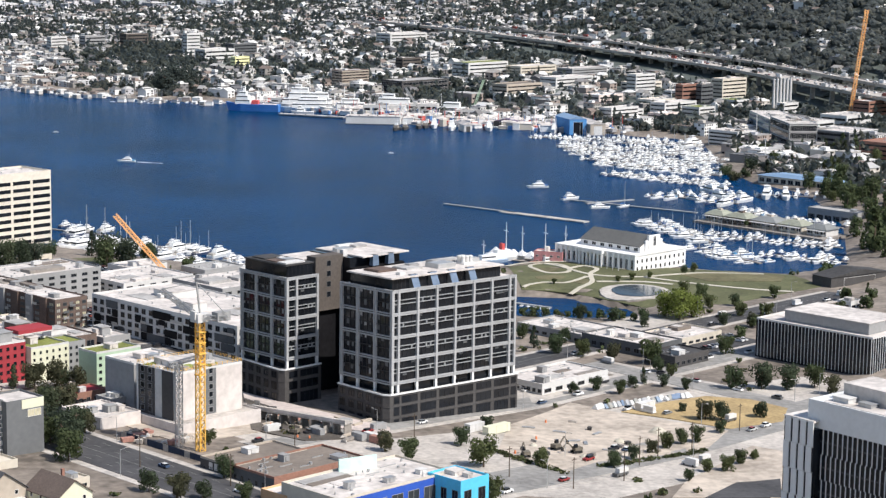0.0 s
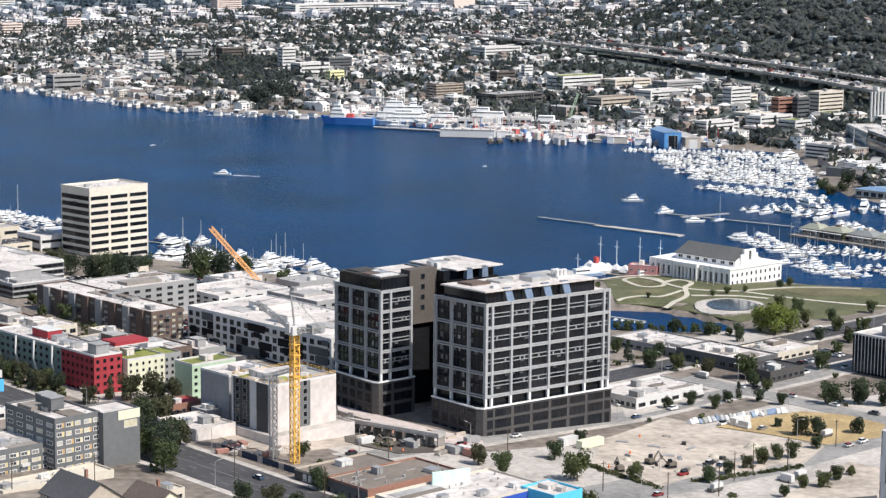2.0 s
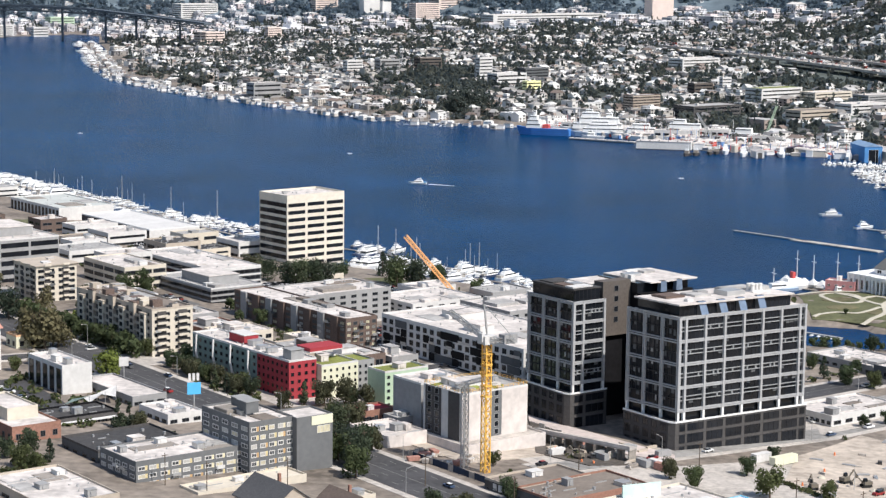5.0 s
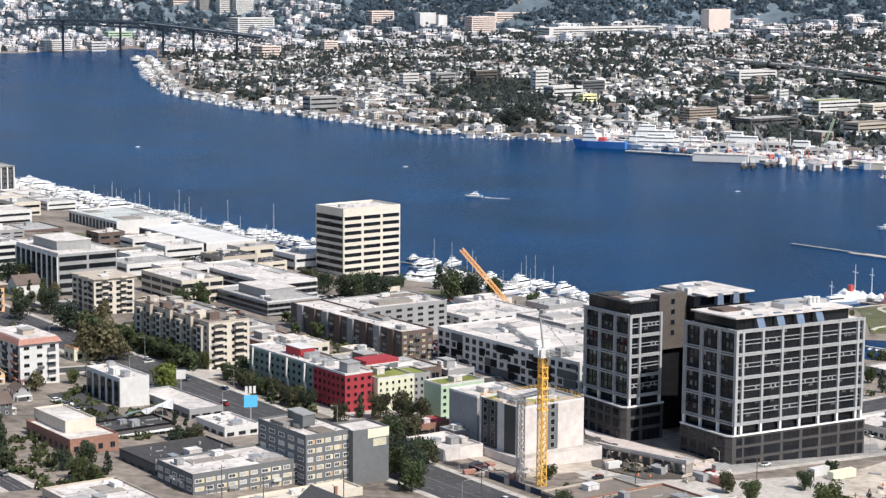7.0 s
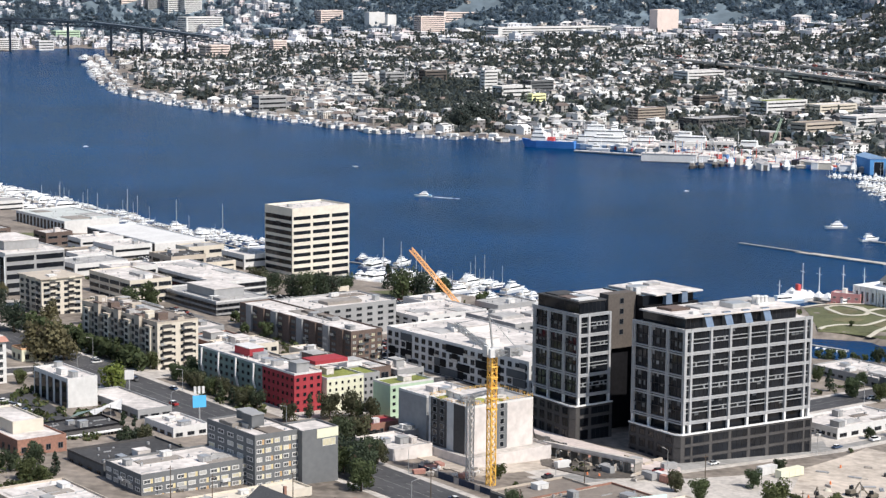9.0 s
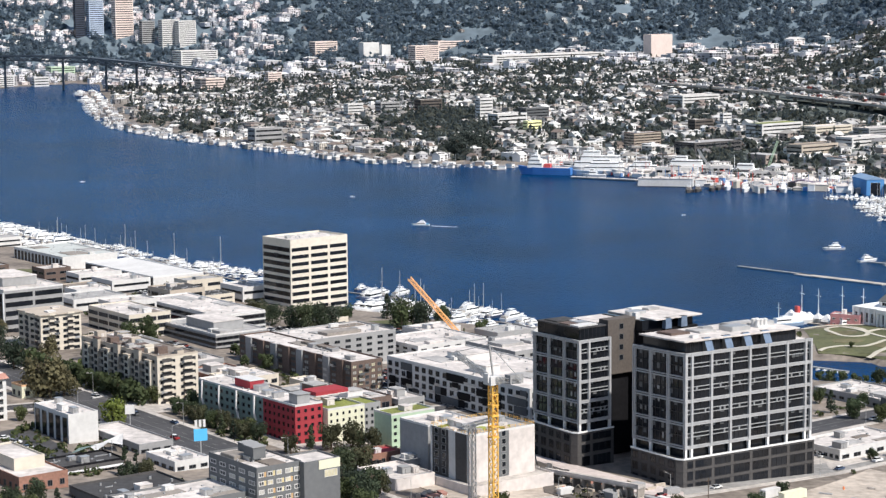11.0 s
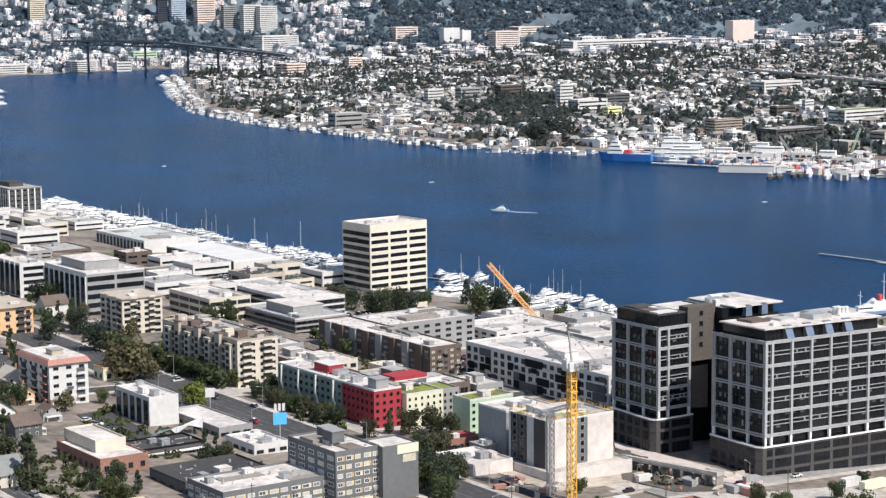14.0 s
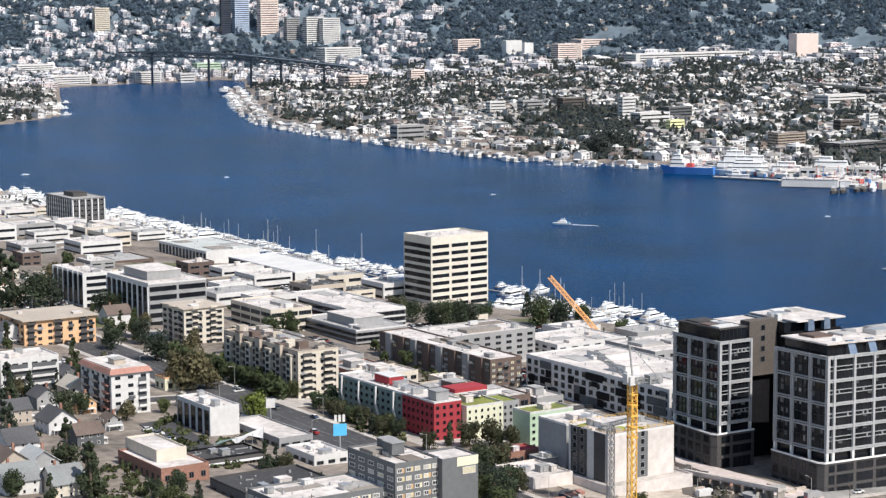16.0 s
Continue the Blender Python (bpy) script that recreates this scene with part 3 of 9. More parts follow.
def grid_tower(label, cx, cy, top, s, w, south_bays, west_bays, podium, open_h, yaw, seed):
    """An office tower: charcoal podium, an open white-posted storey, then a frame of two-storey bays."""
    zb = base_z(cx, cy, s, w, yaw)
    FOOT.append((cx - 5, cy - 5, s + 8, w + 8, math.cos(radians(yaw)), math.sin(radians(yaw))))
    H = top - zb
    rt = root("office_tower", pose(cx, cy, zb, 0, 0, yaw), label, "office tower", "twin office towers")
    r = random.Random(seed)
    p_h, o_h = podium, open_h
    b = bmesh.new()
    ring = [(-0.8, w), (-1.5, w * 0.62), (-2.6, w * 0.25), (-2.9, 1.4), (-1.6, -0.9), (s + 0.6, -0.9), (s + 0.6, w)]
    n = len(ring)
    lo = [b.verts.new((x, y, 0)) for x, y in ring]
    hi = [b.verts.new((x, y, p_h)) for x, y in ring]
    for i in range(n):
        b.faces.new((lo[i], lo[(i + 1) % n], hi[(i + 1) % n], hi[i]))
    b.faces.new(hi), b.faces.new(lo[::-1])
    pod = part("podium", b, CHAR, rt, "charcoal brick podium")
    b = bmesh.new()
    for i in range(5):
        beam(b, (*ring[i], p_h + 0.25), (*ring[i + 1], p_h + 0.25), 0.6)
    part("ledge", b, PANEL_W, pod, "white ledge on the podium")
    b = bmesh.new()
    for z in (p_h * 0.36, p_h * 0.68):
        for i in range(5):
            beam(b, (*ring[i], z), (*ring[i + 1], z), 0.22)
    part("string_course", b, CHAR, pod)
    # podium windows, a tall shop storey below two storeys of brick
    rows = ((0.02, 0.30), (0.41, 0.235), (0.73, 0.2))
    x = 0.0
    for k, L in enumerate(south_bays):
        for f, (z, hh) in enumerate(rows):
            put("podium_window", window_mesh(L * (0.8 if f == 0 else 0.84), hh * p_h, FRAME_D, GLASS, (3 if f == 0 else 2) if L > 6 else 0, fw=0.16), rt, pose(x + L / 2, -0.92, z * p_h + 0.3))
        x += L
    for a_, c_ in zip(ring[:3], ring[1:4]):
        a, c = Vector(a_), Vector(c_)
        d = c - a
        m = max(1, round(d.length / 4.6))
        for k in range(m):
            p = a + d * (k + 0.5) / m
            for f, (z, hh) in enumerate(rows):
                put("podium_window", window_mesh(d.length / m * 0.62, hh * p_h, FRAME_D, GLASS, 1, fw=0.16), rt, pose(p.x - 0.03, p.y, z * p_h + 0.3, 0, 0, math.degrees(math.atan2(d.y, d.x))))
    # core behind the open storey, glass body above
    z0, z1 = p_h + o_h, H - 0.7
    b = bmesh.new()
    box(b, 1.6, 1.6, p_h, s - 0.5, w - 0.5, z0)
    part("recessed_storey", b, GLASS, rt)
    b = bmesh.new()
    box(b, 0.75, 0.75, z0, s - 0.1, w - 0.1, z1)
    part("glazing", b, GLASS, rt, "dark glazing behind the frame")
    b = bmesh.new()
    box(b, 0.4, 0.4, z1, s - 0.4, w - 0.4, z1 + 0.2)
    part("roof", b, ROOF_W, rt)
    def runs(bays):
        u, out = 0.0, [0.0]
        for L in bays:
            u += L
            out.append(u)
        return out
    cs, cw = runs(south_bays), runs(west_bays)
    for us, side in ((cs, "s"), (cw, "w")):
        for u in us:
            u = min(max(u, 0.5), (s if side == "s" else w) - 0.5)
            b = bmesh.new()
            if side == "s":
                box(b, u - 0.48, -0.15, z0, u + 0.48, 0.8, H)
            else:                                    # twin posts with a dark joint between them
                box(b, -0.15, u - 0.62, z0, 0.8, u - 0.2, H)
                box(b, -0.15, u + 0.2, z0, 0.8, u + 0.62, H)
            part("column", b, FRAME, rt)
            b = bmesh.new()
            if side == "s":
                box(b, u - 0.5, 0.0, p_h, u + 0.5, 0.9, z0)
            else:
                box(b, 0.0, u - 0.45, p_h, 0.9, u + 0.45, z0)
            part("post", b, PANEL_W, rt)
    # bands at every second floor, thinner spandrels between
    step = (H - z0 - 1.2) / 4
    for i in range(5):
        z = z0 + i * step
        b = bmesh.new()
        box(b, 0.0, -0.05, z + 0.0, s, 0.7, z + 0.52)
        box(b, 0.0, -0.05, z + 0.68, s, 0.7, z + 1.2)
        box(b, -0.05, 0.7, z - 0.05, 0.7, w, z + 0.4)
        box(b, -0.05, 0.7, z + 0.85, 0.7, w, z + 1.25)
        part("floor_band", b, FRAME, rt)
    for i in range(4):
        z = z0 + i * step + 1.3
        hh = step - 1.4
        for u0, u1 in zip(cs[:-1], cs[1:]):
            a, c = max(u0, 0.5) + 0.5, min(u1, s - 0.5) - 0.5
            b = bmesh.new()
            for zz in (z + hh * 0.42, z + hh * 0.62):
                box(b, a, 0.2, zz - 0.13, c, 0.72, zz + 0.13, 0)
            n = max(1, round((c - a) / 1.9))
            for k in range(1, n):
                u = a + (c - a) * k / n
                box(b, u - 0.04, 0.62, z, u + 0.04, 0.74, z + hh, 1)
                if r.random() < 0.3:
                    box(b, u - 0.3, 0.4, z + hh * 0.42, u + 0.3, 0.73, z + hh * 0.62, 0)
            for k in range(n):                       # drawn blinds behind some panes
                if r.random() < 0.22:
                    u, top_ = a + (c - a) * k / n, r.random() < 0.5
                    zz = (z + hh * 0.40 if top_ else z + hh - 0.1)
                    box(b, u + 0.1, 0.70, zz - r.uniform(0.4, 1.3), u + (c - a) / n - 0.1, 0.735, zz, r.choice([2, 3]))
            tagged(part("spandrel", b, [SPANDREL, FRAME_D, MIDGREY, DGREY], rt), kind="stuff")
        for u0, u1 in zip(cw[:-1], cw[1:]):
            b = bmesh.new()
            box(b, 0.3, u0 + 0.6, z + hh * 0.5 - 0.14, 0.72, u1 - 0.6, z + hh * 0.5 + 0.14, 0)
            n = 4
            for k in range(1, n):
                u = u0 + (u1 - u0) * k / n
                wd = 0.16 if k == 2 else 0.05
                box(b, 0.55, u - wd, z, 0.74, u + wd, z + hh, 0)
            for k in range(n):                      # drawn blinds behind some panes, and greys standing for lit or mirroring glass
                for z2, z3 in ((z + 0.1, z + hh * 0.5 - 0.2), (z + hh * 0.5 + 0.2, z + hh - 0.1)):
                    if r.random() < 0.5:
                        u = u0 + (u1 - u0) * k / n
                        q = r.uniform(0.2, 0.7)
                        box(b, 0.70, u + 0.4, z3 - (z3 - z2) * q, 0.735, u + (u1 - u0) / n - r.uniform(0.3, 1.2), z3, r.choice([1, 2, 2, 3]))
            tagged(part("curtain_wall_grid", b, [FRAME_D, MIDGREY, DGREY, GREY], rt), kind="stuff")
    return rt, H


towerR, HR = grid_tower("tall grey-framed office tower with dark glazing and charcoal podium", 66.4, 748.1, 58.6, 62.7, 27.8,
                        [3.3, 9.35, 9.35, 9.35, 9.35, 9.35, 9.35, 3.3], [9.2, 9.3, 9.3], 14.2, 3.6, 33.6, 3)
towerL, HL = grid_tower("narrower grey-framed office tower with a dark brick core behind", 27.9, 778.4, 58.4, 16.4, 28.4,
                        [5.2, 11.2], [9.4, 9.5, 9.5], 14.4, 3.4, 38.0, 4)


def top_storey(rt, H, x0, y0, x1, y1, hh, slab, skylights, m=GLASS):
    b = bmesh.new()
    box(b, x0, y0, H - 0.5, x1, y1, H + hh)
    pent = part("penthouse", b, m, rt, "dark glazed top storey")
    b = bmesh.new()
    box(b, x0 - slab, y0 - slab, H + hh, x1 + 0.4, y1 + 0.4, H + hh + 0.55)
    part("roof", b, ROOF_W if slab > 1 else ROOF_K, pent, "white roof slab" if slab > 1 else "dark roof deck")
    for k in skylights:
        b = bmesh.new()
        v = [b.verts.new(p) for p in ((k - 1.7, y0 - 2.6, H - 0.2), (k + 1.7, y0 - 2.6, H - 0.2), (k + 1.7, y0 - 0.6, H + hh + 0.9), (k - 1.7, y0 - 0.6, H + hh + 0.9),
                                     (k - 1.7, y0 + 0.4, H - 0.2), (k + 1.7, y0 + 0.4, H - 0.2), (k + 1.7, y0 + 0.6, H + hh + 0.9), (k - 1.7, y0 + 0.6, H + hh + 0.9))]
        for i, f in enumerate(((0, 1, 2, 3), (5, 4, 7, 6), (4, 0, 3, 7), (1, 5, 6, 2), (3, 2, 6, 7))):
            b.faces.new([v[j] for j in f]).material_index = 0 if i == 0 else 1
        part("skylight", b, [GLASS_B, DGREY], pent, "sloping blue glass skylight")
    for a in range(int(x0) + 1, int(x1), 2):
        b = bmesh.new()
        box(b, a - 0.06, y0 - 0.06, H, a + 0.06, y0 + 0.02, H + hh)
        part("mullion", b, FRAME_D, pent)
    return pent


top_storey(towerR, HR, 2.4, 3.0, 57.0, 25.0, 3.9, 1.6, [12.5, 22.0, 31.5, 41.0])
for x, y, sx, sy, hh, m in ((30, 8, 9, 7, 1.6, METAL), (44, 9, 6, 5, 0.5, WHITE), (18, 12, 8, 8, 0.5, ROOF_G), (6, 14, 9, 8, 0.7, BROWN), (36, 15, 14, 6, 1.2, ROOF_G), (51, 12, 4, 6, 1.6, METAL), (8, 5, 3, 2, 0.9, WHITE), (24, 17, 5, 3, 1.0, GREY), (49, 19, 3, 4, 0.8, WHITE)):
    b = bmesh.new()
    box(b, x, y, HR + 4.45, x + sx, y + sy, HR + 4.45 + hh)
    box(b, x + 0.3, y + 0.3, HR + 4.45 + hh, x + sx - 0.3, y + sy - 0.3, HR + 4.65 + hh)
    part("rooftop_unit", b, m, towerR)
for k in range(5):
    b = bmesh.new()
    tube(b, 45 + k % 3 * 1.9, 10.5 + k // 3 * 2.2, HR + 4.9, HR + 7.4, 0.75, 0.75, 10)
    tube(b, 45 + k % 3 * 1.9, 10.5 + k // 3 * 2.2, HR + 7.4, HR + 7.8, 0.95, 0.6, 10)
    part("flue", b, WHITE, towerR, "white exhaust flue")
top_storey(towerL, HL, 1.2, 1.6, 14.5, 27.0, 4.2, 0.3, [], GLASS)
for x, y, sx, sy, m in ((2, 3, 10, 5, WHITE), (2, 9, 5, 6, BROWN), (8, 10, 5, 4, METAL), (3, 17, 9, 8, ROOF_K), (9, 15, 3, 2, WHITE)):
    b = bmesh.new()
    box(b, x, y, HL + 4.75, x + sx, y + sy, HL + 5.2)
    part("roof_deck", b, m, towerL)
# the core and rear wing of the narrower tower
b = bmesh.new()
box(b, 22.5, 9.0, HL - 17.5, 37.0, 14.5, HL + 4.6)
core = part("core", b, CORE, towerL, "dark grey-brown brick core")
for i in range(4):
    put("window", window_mesh(2.2, 2.3, DGREY, GLASS, 0), towerL, pose(29.5, 8.98, HL + 0.4 - 4.2 * i))
# one flat black from the ground up to the brick core
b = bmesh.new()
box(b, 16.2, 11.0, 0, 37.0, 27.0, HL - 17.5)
part("recess", b, BLACK, towerL, "flat black recess below the core")
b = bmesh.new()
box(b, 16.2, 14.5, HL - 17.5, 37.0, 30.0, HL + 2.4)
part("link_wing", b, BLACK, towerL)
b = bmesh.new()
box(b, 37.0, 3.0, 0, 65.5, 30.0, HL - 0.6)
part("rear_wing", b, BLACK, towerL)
b = bmesh.new()
box(b, 37.1, 5.0, HL - 0.6, 64.5, 29.5, HL + 3.4)
part("rear_top_storey", b, GLASS, towerL)
b = bmesh.new()
box(b, 41.0, 1.4, HL + 3.4, 66.5, 30.6, HL + 3.9)
part("roof", b, ROOF_W, towerL, "broad white roof slab of the rear wing")
b = bmesh.new()
box(b, 16.0, 16.0, HL + 2.4, 41.0, 31.0, HL + 2.9)
part("roof", b, ROOF_W, towerL)
for k, (x, y, sx, sy, hh, m) in enumerate(((38.0, 10, 2.4, 2, 2.0, WHITE), (42.0, 16, 7, 5, 1.2, METAL), (54.0, 20, 6, 4, 0.9, ROOF_G), (38.2, 14, 2, 2, 1.8, METAL), (50, 26, 9, 3, 0.6, WHITE))):
    b = bmesh.new()
    box(b, x, y, HL + 3.4, x + sx, y + sy, HL + 3.9 + hh)
    part("rooftop_unit", b, m, towerL)
for k in (48.0, 56.5):
    b = bmesh.new()
    box(b, k - 1.7, 1.2, HL - 0.4, k + 1.7, 3.4, HL + 3.9, 0, 0.85)
    part("skylight", b, GLASS_B, towerL)
skewed(towerR, 0.125)


# the lakeside office: cream bands and dark ribbons
agc = building("office_building", "cream concrete ten-storey office block with dark ribbon windows", -130.2, 1210.9, 44.7, 43.2, 28.8, OFFWHITE, 10, 3, 0, 0.9, 0.56, ROOF_W, yaw=42, trim=OFFWHITE, bars=0, units=2, par=1.2, blank=2.4)
ha_ = (44.7 - base_z(-130.2, 1210.9, 43.2, 28.8, 42) - 1.2 - 0.5 - 2.4) / 10
for f in range(10):
    put("window", window_mesh(27.2, ha_ * 0.6, DGREY, GLASS, 3), agc, pose(0, 14.4, f * ha_ + ha_ * 0.22, 0, 0, -90))
rooftop(agc, 12, 8, 31, 21, 40.5, 43.2, OFFWHITE, ROOF_G)
b = bmesh.new()
for k in range(3):                                   # raised sign, too small to read
    box(b, -0.25, 12.6 + k * 1.5, 38.4, -0.05, 13.7 + k * 1.5, 40.0)
part("sign_bars", b, FRAME_D, agc, "dark bars of a sign")


def museum():
    """The white former armoury: a long hall under a gabled roof inside a lower pilastered block."""
    zb = 2.2
    rt = root("museum", pose(234.3, 1105.3, zb, 0, 0, YAW), "white neoclassical museum hall with a dark gabled roof", "museum")
    s, w, h = 46.0, 59.0, 10.0
    b = bmesh.new()
    box(b, 0, 0, 0, s, w, h)
    part("wall", b, STONE_W, rt)
    b = bmesh.new()
    box(b, -0.5, -0.5, h, s + 0.5, w + 0.5, h + 0.7)
    part("cornice", b, STONE_W, rt)
    b = bmesh.new()
    x0, x1, y0, y1, e, pk = 8, 30, 3, 47, h + 4.2, h + 9.6
    xm = (x0 + x1) / 2
    box(b, x0, y0, h, x1, y1, e)
    v = [b.verts.new(p) for p in ((x0, y0, e), (x1, y0, e), (xm, y0, pk), (x0, y1, e), (x1, y1, e), (xm, y1, pk))]
    for f in ((0, 1, 2), (4, 3, 5)):
        b.faces.new([v[i] for i in f])
    part("hall", b, STONE_W, rt)
    b = bmesh.new()
    for a, c in ((x0 - 0.8, xm), (x1 + 0.8, xm)):
        q = [b.verts.new(p) for p in ((a, y0 - 0.3, e + 0.1), (c, y0 - 0.3, pk + 0.35), (c, y1, pk + 0.35), (a, y1, e + 0.1), (a, y0 - 0.3, e - 0.25), (c, y0 - 0.3, pk), (c, y1, pk), (a, y1, e - 0.25))]
        for f in ((0, 1, 2, 3), (4, 5, 6, 7), (0, 1, 5, 4), (2, 3, 7, 6), (0, 3, 7, 4)):
            b.faces.new([q[i] for i in f])
    part("roof", b, mat("dark_standing_seam_roof", (0.12, 0.12, 0.115), rough=0.6, var=0.15), rt, "dark grey-brown gabled roof")
    b = bmesh.new()
    box(b, xm - 5, y0 - 1.5, h, xm + 5, y0, pk + 0.5)
    box(b, xm - 7.5, y0 - 1.2, h, xm + 7.5, y0, e + 3.2)
    gab = part("gable_front", b, STONE_W, rt)
    put("window", window_mesh(2.4, 5.5, STONE_W, GLASS, 1), rt, pose(xm, y0 - 1.5, h + 4))
    for k in range(15):
        u = 2 + k * 3.9
        put("window", window_mesh(1.7, 5.6, STONE_W, GLASS, 1), rt, pose(0, u, 2.2, 0, 0, -90))
        b = bmesh.new()
        box(b, -0.7, u + 1.2, 0, 0, u + 2.6, h)
        part("pilaster", b, STONE_W, rt)
    for k in range(11):
        for z in (1.4, 5.6):
            put("window", window_mesh(1.6, 2.4, STONE_W, GLASS, 0), rt, pose(2.2 + k * 4.15, 0, z))
    for k in range(7):
        put("window", window_mesh(3.2, 2.0, STONE_W, GLASS, 1), rt, pose(x0, y0 + 3 + k * 6.2, h + 1.4, 0, 0, -90))
    b = bmesh.new()
    box(b, -2.6, 22, h - 1.2, 0, 40, h + 0.9)
    box(b, -2.6, 22, 0, 0, 40, 0.6)
    part("portico", b, STONE_W, rt)
    for k in range(7):
        b = bmesh.new()
        tube(b, -2.1, 22.8 + k * 2.75, 0.6, h - 1.2, 0.72, 0.62, 10)
        part("column", b, STONE_W, rt)
    for k in range(4):
        b = bmesh.new()
        tube(b, -7.0, 6.0 + k * 4.2, 0, 14, 0.16, 0.1, 6)
        part("flagpole", b, PANEL_W, rt)
    return rt


museum()

B = building
B("shed", "faded pink wooden boathouse beside the museum", 184, 1150, 8.6, 17, 9, mat("faded_pink_paint", (0.50, 0.24, 0.24), var=0.15), 2, 4, 2, 0.4, 0.4, ROOF_W, trim=WHITE, seed=72, units=1, category="boathouse", yaw=-25)
for k in range(7):
    p = Vector((166, 1180)) + Vector((4.6, -4.2)) * k
    b = bmesh.new()
    box(b, -2.8, -2.8, 2.4, 2.8, 2.8, 5.4, 0, 0.1)
    for ax, ay in ((-2.6, -2.6), (2.6, -2.6), (2.6, 2.6), (-2.6, 2.6)):
        box(b, ax - 0.08, ay - 0.08, 0, ax + 0.08, ay + 0.08, 2.4)
    tagged(new("marquee", mesh("marquee", b, PANEL_W)), "small white pointed marquee on the wharf", "marquee", "marquees on the wharf").matrix_basis = pose(p.x, p.y, 0.7, 0, 0, -42)

# right edge of the view: finned office and white striped block
fin = building("office_building", "low office block with close white vertical fins", 280.8, 829.8, 22.0, 34, 61, GLASS, 5, 0, 0, units=0, roof=ROOF_W, cap=WHITE)
zb = base_z(280.8, 829.8, 34, 61, YAW)
for k in range(34):
    b = bmesh.new()
    box(b, -0.28, 0.3 + k * 1.8, 1.0, 0.0, 0.5 + k * 1.8, 22.0 - zb - 0.8)
    part("fin", b, PANEL_W, fin)
for k in range(19):
    b = bmesh.new()
    box(b, 0.6 + k * 1.8, -0.28, 1.0, 0.8 + k * 1.8, 0.0, 22.0 - zb - 0.8)
    part("fin", b, PANEL_W, fin)
rooftop(fin, 6, 6, 32, 50, 22.0 - zb - 0.6, 22.0 - zb + 4.2, GREY, ROOF_W)


def striped_block():
    """The white-panelled block whose west wall carries staggered strips and long white fins."""
    zb = ground(195, 562) - 0.3
    H = 52.2 - zb
    rt = root("office_building", pose(204.0, 560.0, zb, 0, 0, 33), "tall white-panelled block with dark glass and staggered white strips", "office building")
    s, w = 30.0, 36.0
    b = bmesh.new()
    box(b, 0.4, 0.4, 0, s, w, H - 0.9)
    part("glazing", b, GLASS, rt)
    b = bmesh.new()
    box(b, 0, 0, H - 8.6, s, w + 5.0, H)
    part("parapet_band", b, PANEL_W, rt, "deep white parapet band")
    b = bmesh.new()
    box(b, 0.6, 0.6, H, s - 0.6, w - 0.4, H + 0.15)
    part("roof", b, ROOF_W, rt)
    for f in range(5):
        for k in range(19):
            b = bmesh.new()
            u = 0.5 + k * 1.9 + (0.5 if f % 2 else 0)
            box(b, 0.05, u, H - 8.6 - (f + 1) * 8.0, 0.4, u + 0.2, H - 8.6 - f * 8.0)
            part("fin", b, PANEL_W, rt)
        b = bmesh.new()
        box(b, 0.3, 0.2, H - 12.75 - f * 8.0, 0.42, w, H - 12.45 - f * 8.0)
        part("floor_line", b, DGREY, rt)
    # north-west wing with staggered panels
    b = bmesh.new()
    box(b, -2.6, w + 0.2, 0, s - 6, w + 12, H - 8.7)
    box(b, -2.6, w + 5.2, H - 8.7, s - 6, w + 12, H - 6.6)
    wing = part("wing", b, GLASS, rt)
    for f in range(5):
        z1 = H - 6.0 - f * 8.2
        for k in range(4):
            b = bmesh.new()
            u = w + 0.3 + k * 3.0 + (0.5 if f % 2 else 0)
            box(b, -2.9, u, z1 - 8.0, -2.55, u + 2.15, z1)
            part("panel", b, PANEL_W, wing)
        b = bmesh.new()
        box(b, -2.8, w + 0.2, z1 - 8.25, -2.5, w + 12, z1 - 7.95)
        part("floor_line", b, WHITE, wing)
    b = bmesh.new()
    box(b, -2.8, w + 0.2, H - 6.6, -0.1, w + 5.0, H - 6.0)
    box(b, -2.8, w + 5.1, H - 6.6, s - 6, w + 12.2, H - 6.0)
    part("roof", b, ROOF_W, wing)
    for x, y, sx, sy, hh, m in ((8, 14, 14, 20, 5.0, ROOF_W), (10, 4, 10, 7, 2.5, METAL), (3, 28, 4, 6, 1.6, WHITE), (4, 20, 3, 5, 1.2, METAL)):
        b = bmesh.new()
        box(b, x, y, H + 0.15, x + sx, y + sy, H + hh)
        box(b, x - 0.2, y - 0.2, H + hh, x + sx + 0.2, y + sy + 0.2, H + hh + 0.25)
        part("rooftop_unit", b, m, rt)


striped_block()

# lakeside and mid-distance blocks
wh1 = B("office_building", "white office block with tall dark glass panels", -264.8, 1051.2, 38.8, 34.4, 53, WHITE, 5, 2, 0, 0.94, 0.62, trim=GREY, south=GREY, bars=0, units=5, seed=2)
for k in range(4):
    put("window", window_mesh(11.8, 20.0, CHAR, GLASS, 3), wh1, pose(0, 6.75 + k * 13.5, 2.2, 0, 0, -90))
    for f in range(4):
        b = bmesh.new()
        box(b, -0.16, 1.2 + k * 13.5, 5.6 + f * 3.9, -0.02, 12.3 + k * 13.5, 6.0 + f * 3.9)
        part("floor_line", b, DGREY, wh1)
wh2 = B("office_building", "white office wing with dark glass and open decks", -314.7, 1103, 36.5, 17, 44, WHITE, 5, 1, 0, 0.82, 0.55, bars=0, units=3, seed=3)
for k in range(3):
    put("window", window_mesh(12.8, 17.0, CHAR, GLASS, 3), wh2, pose(0, 7.5 + k * 15, 2.2, 0, 0, -90))
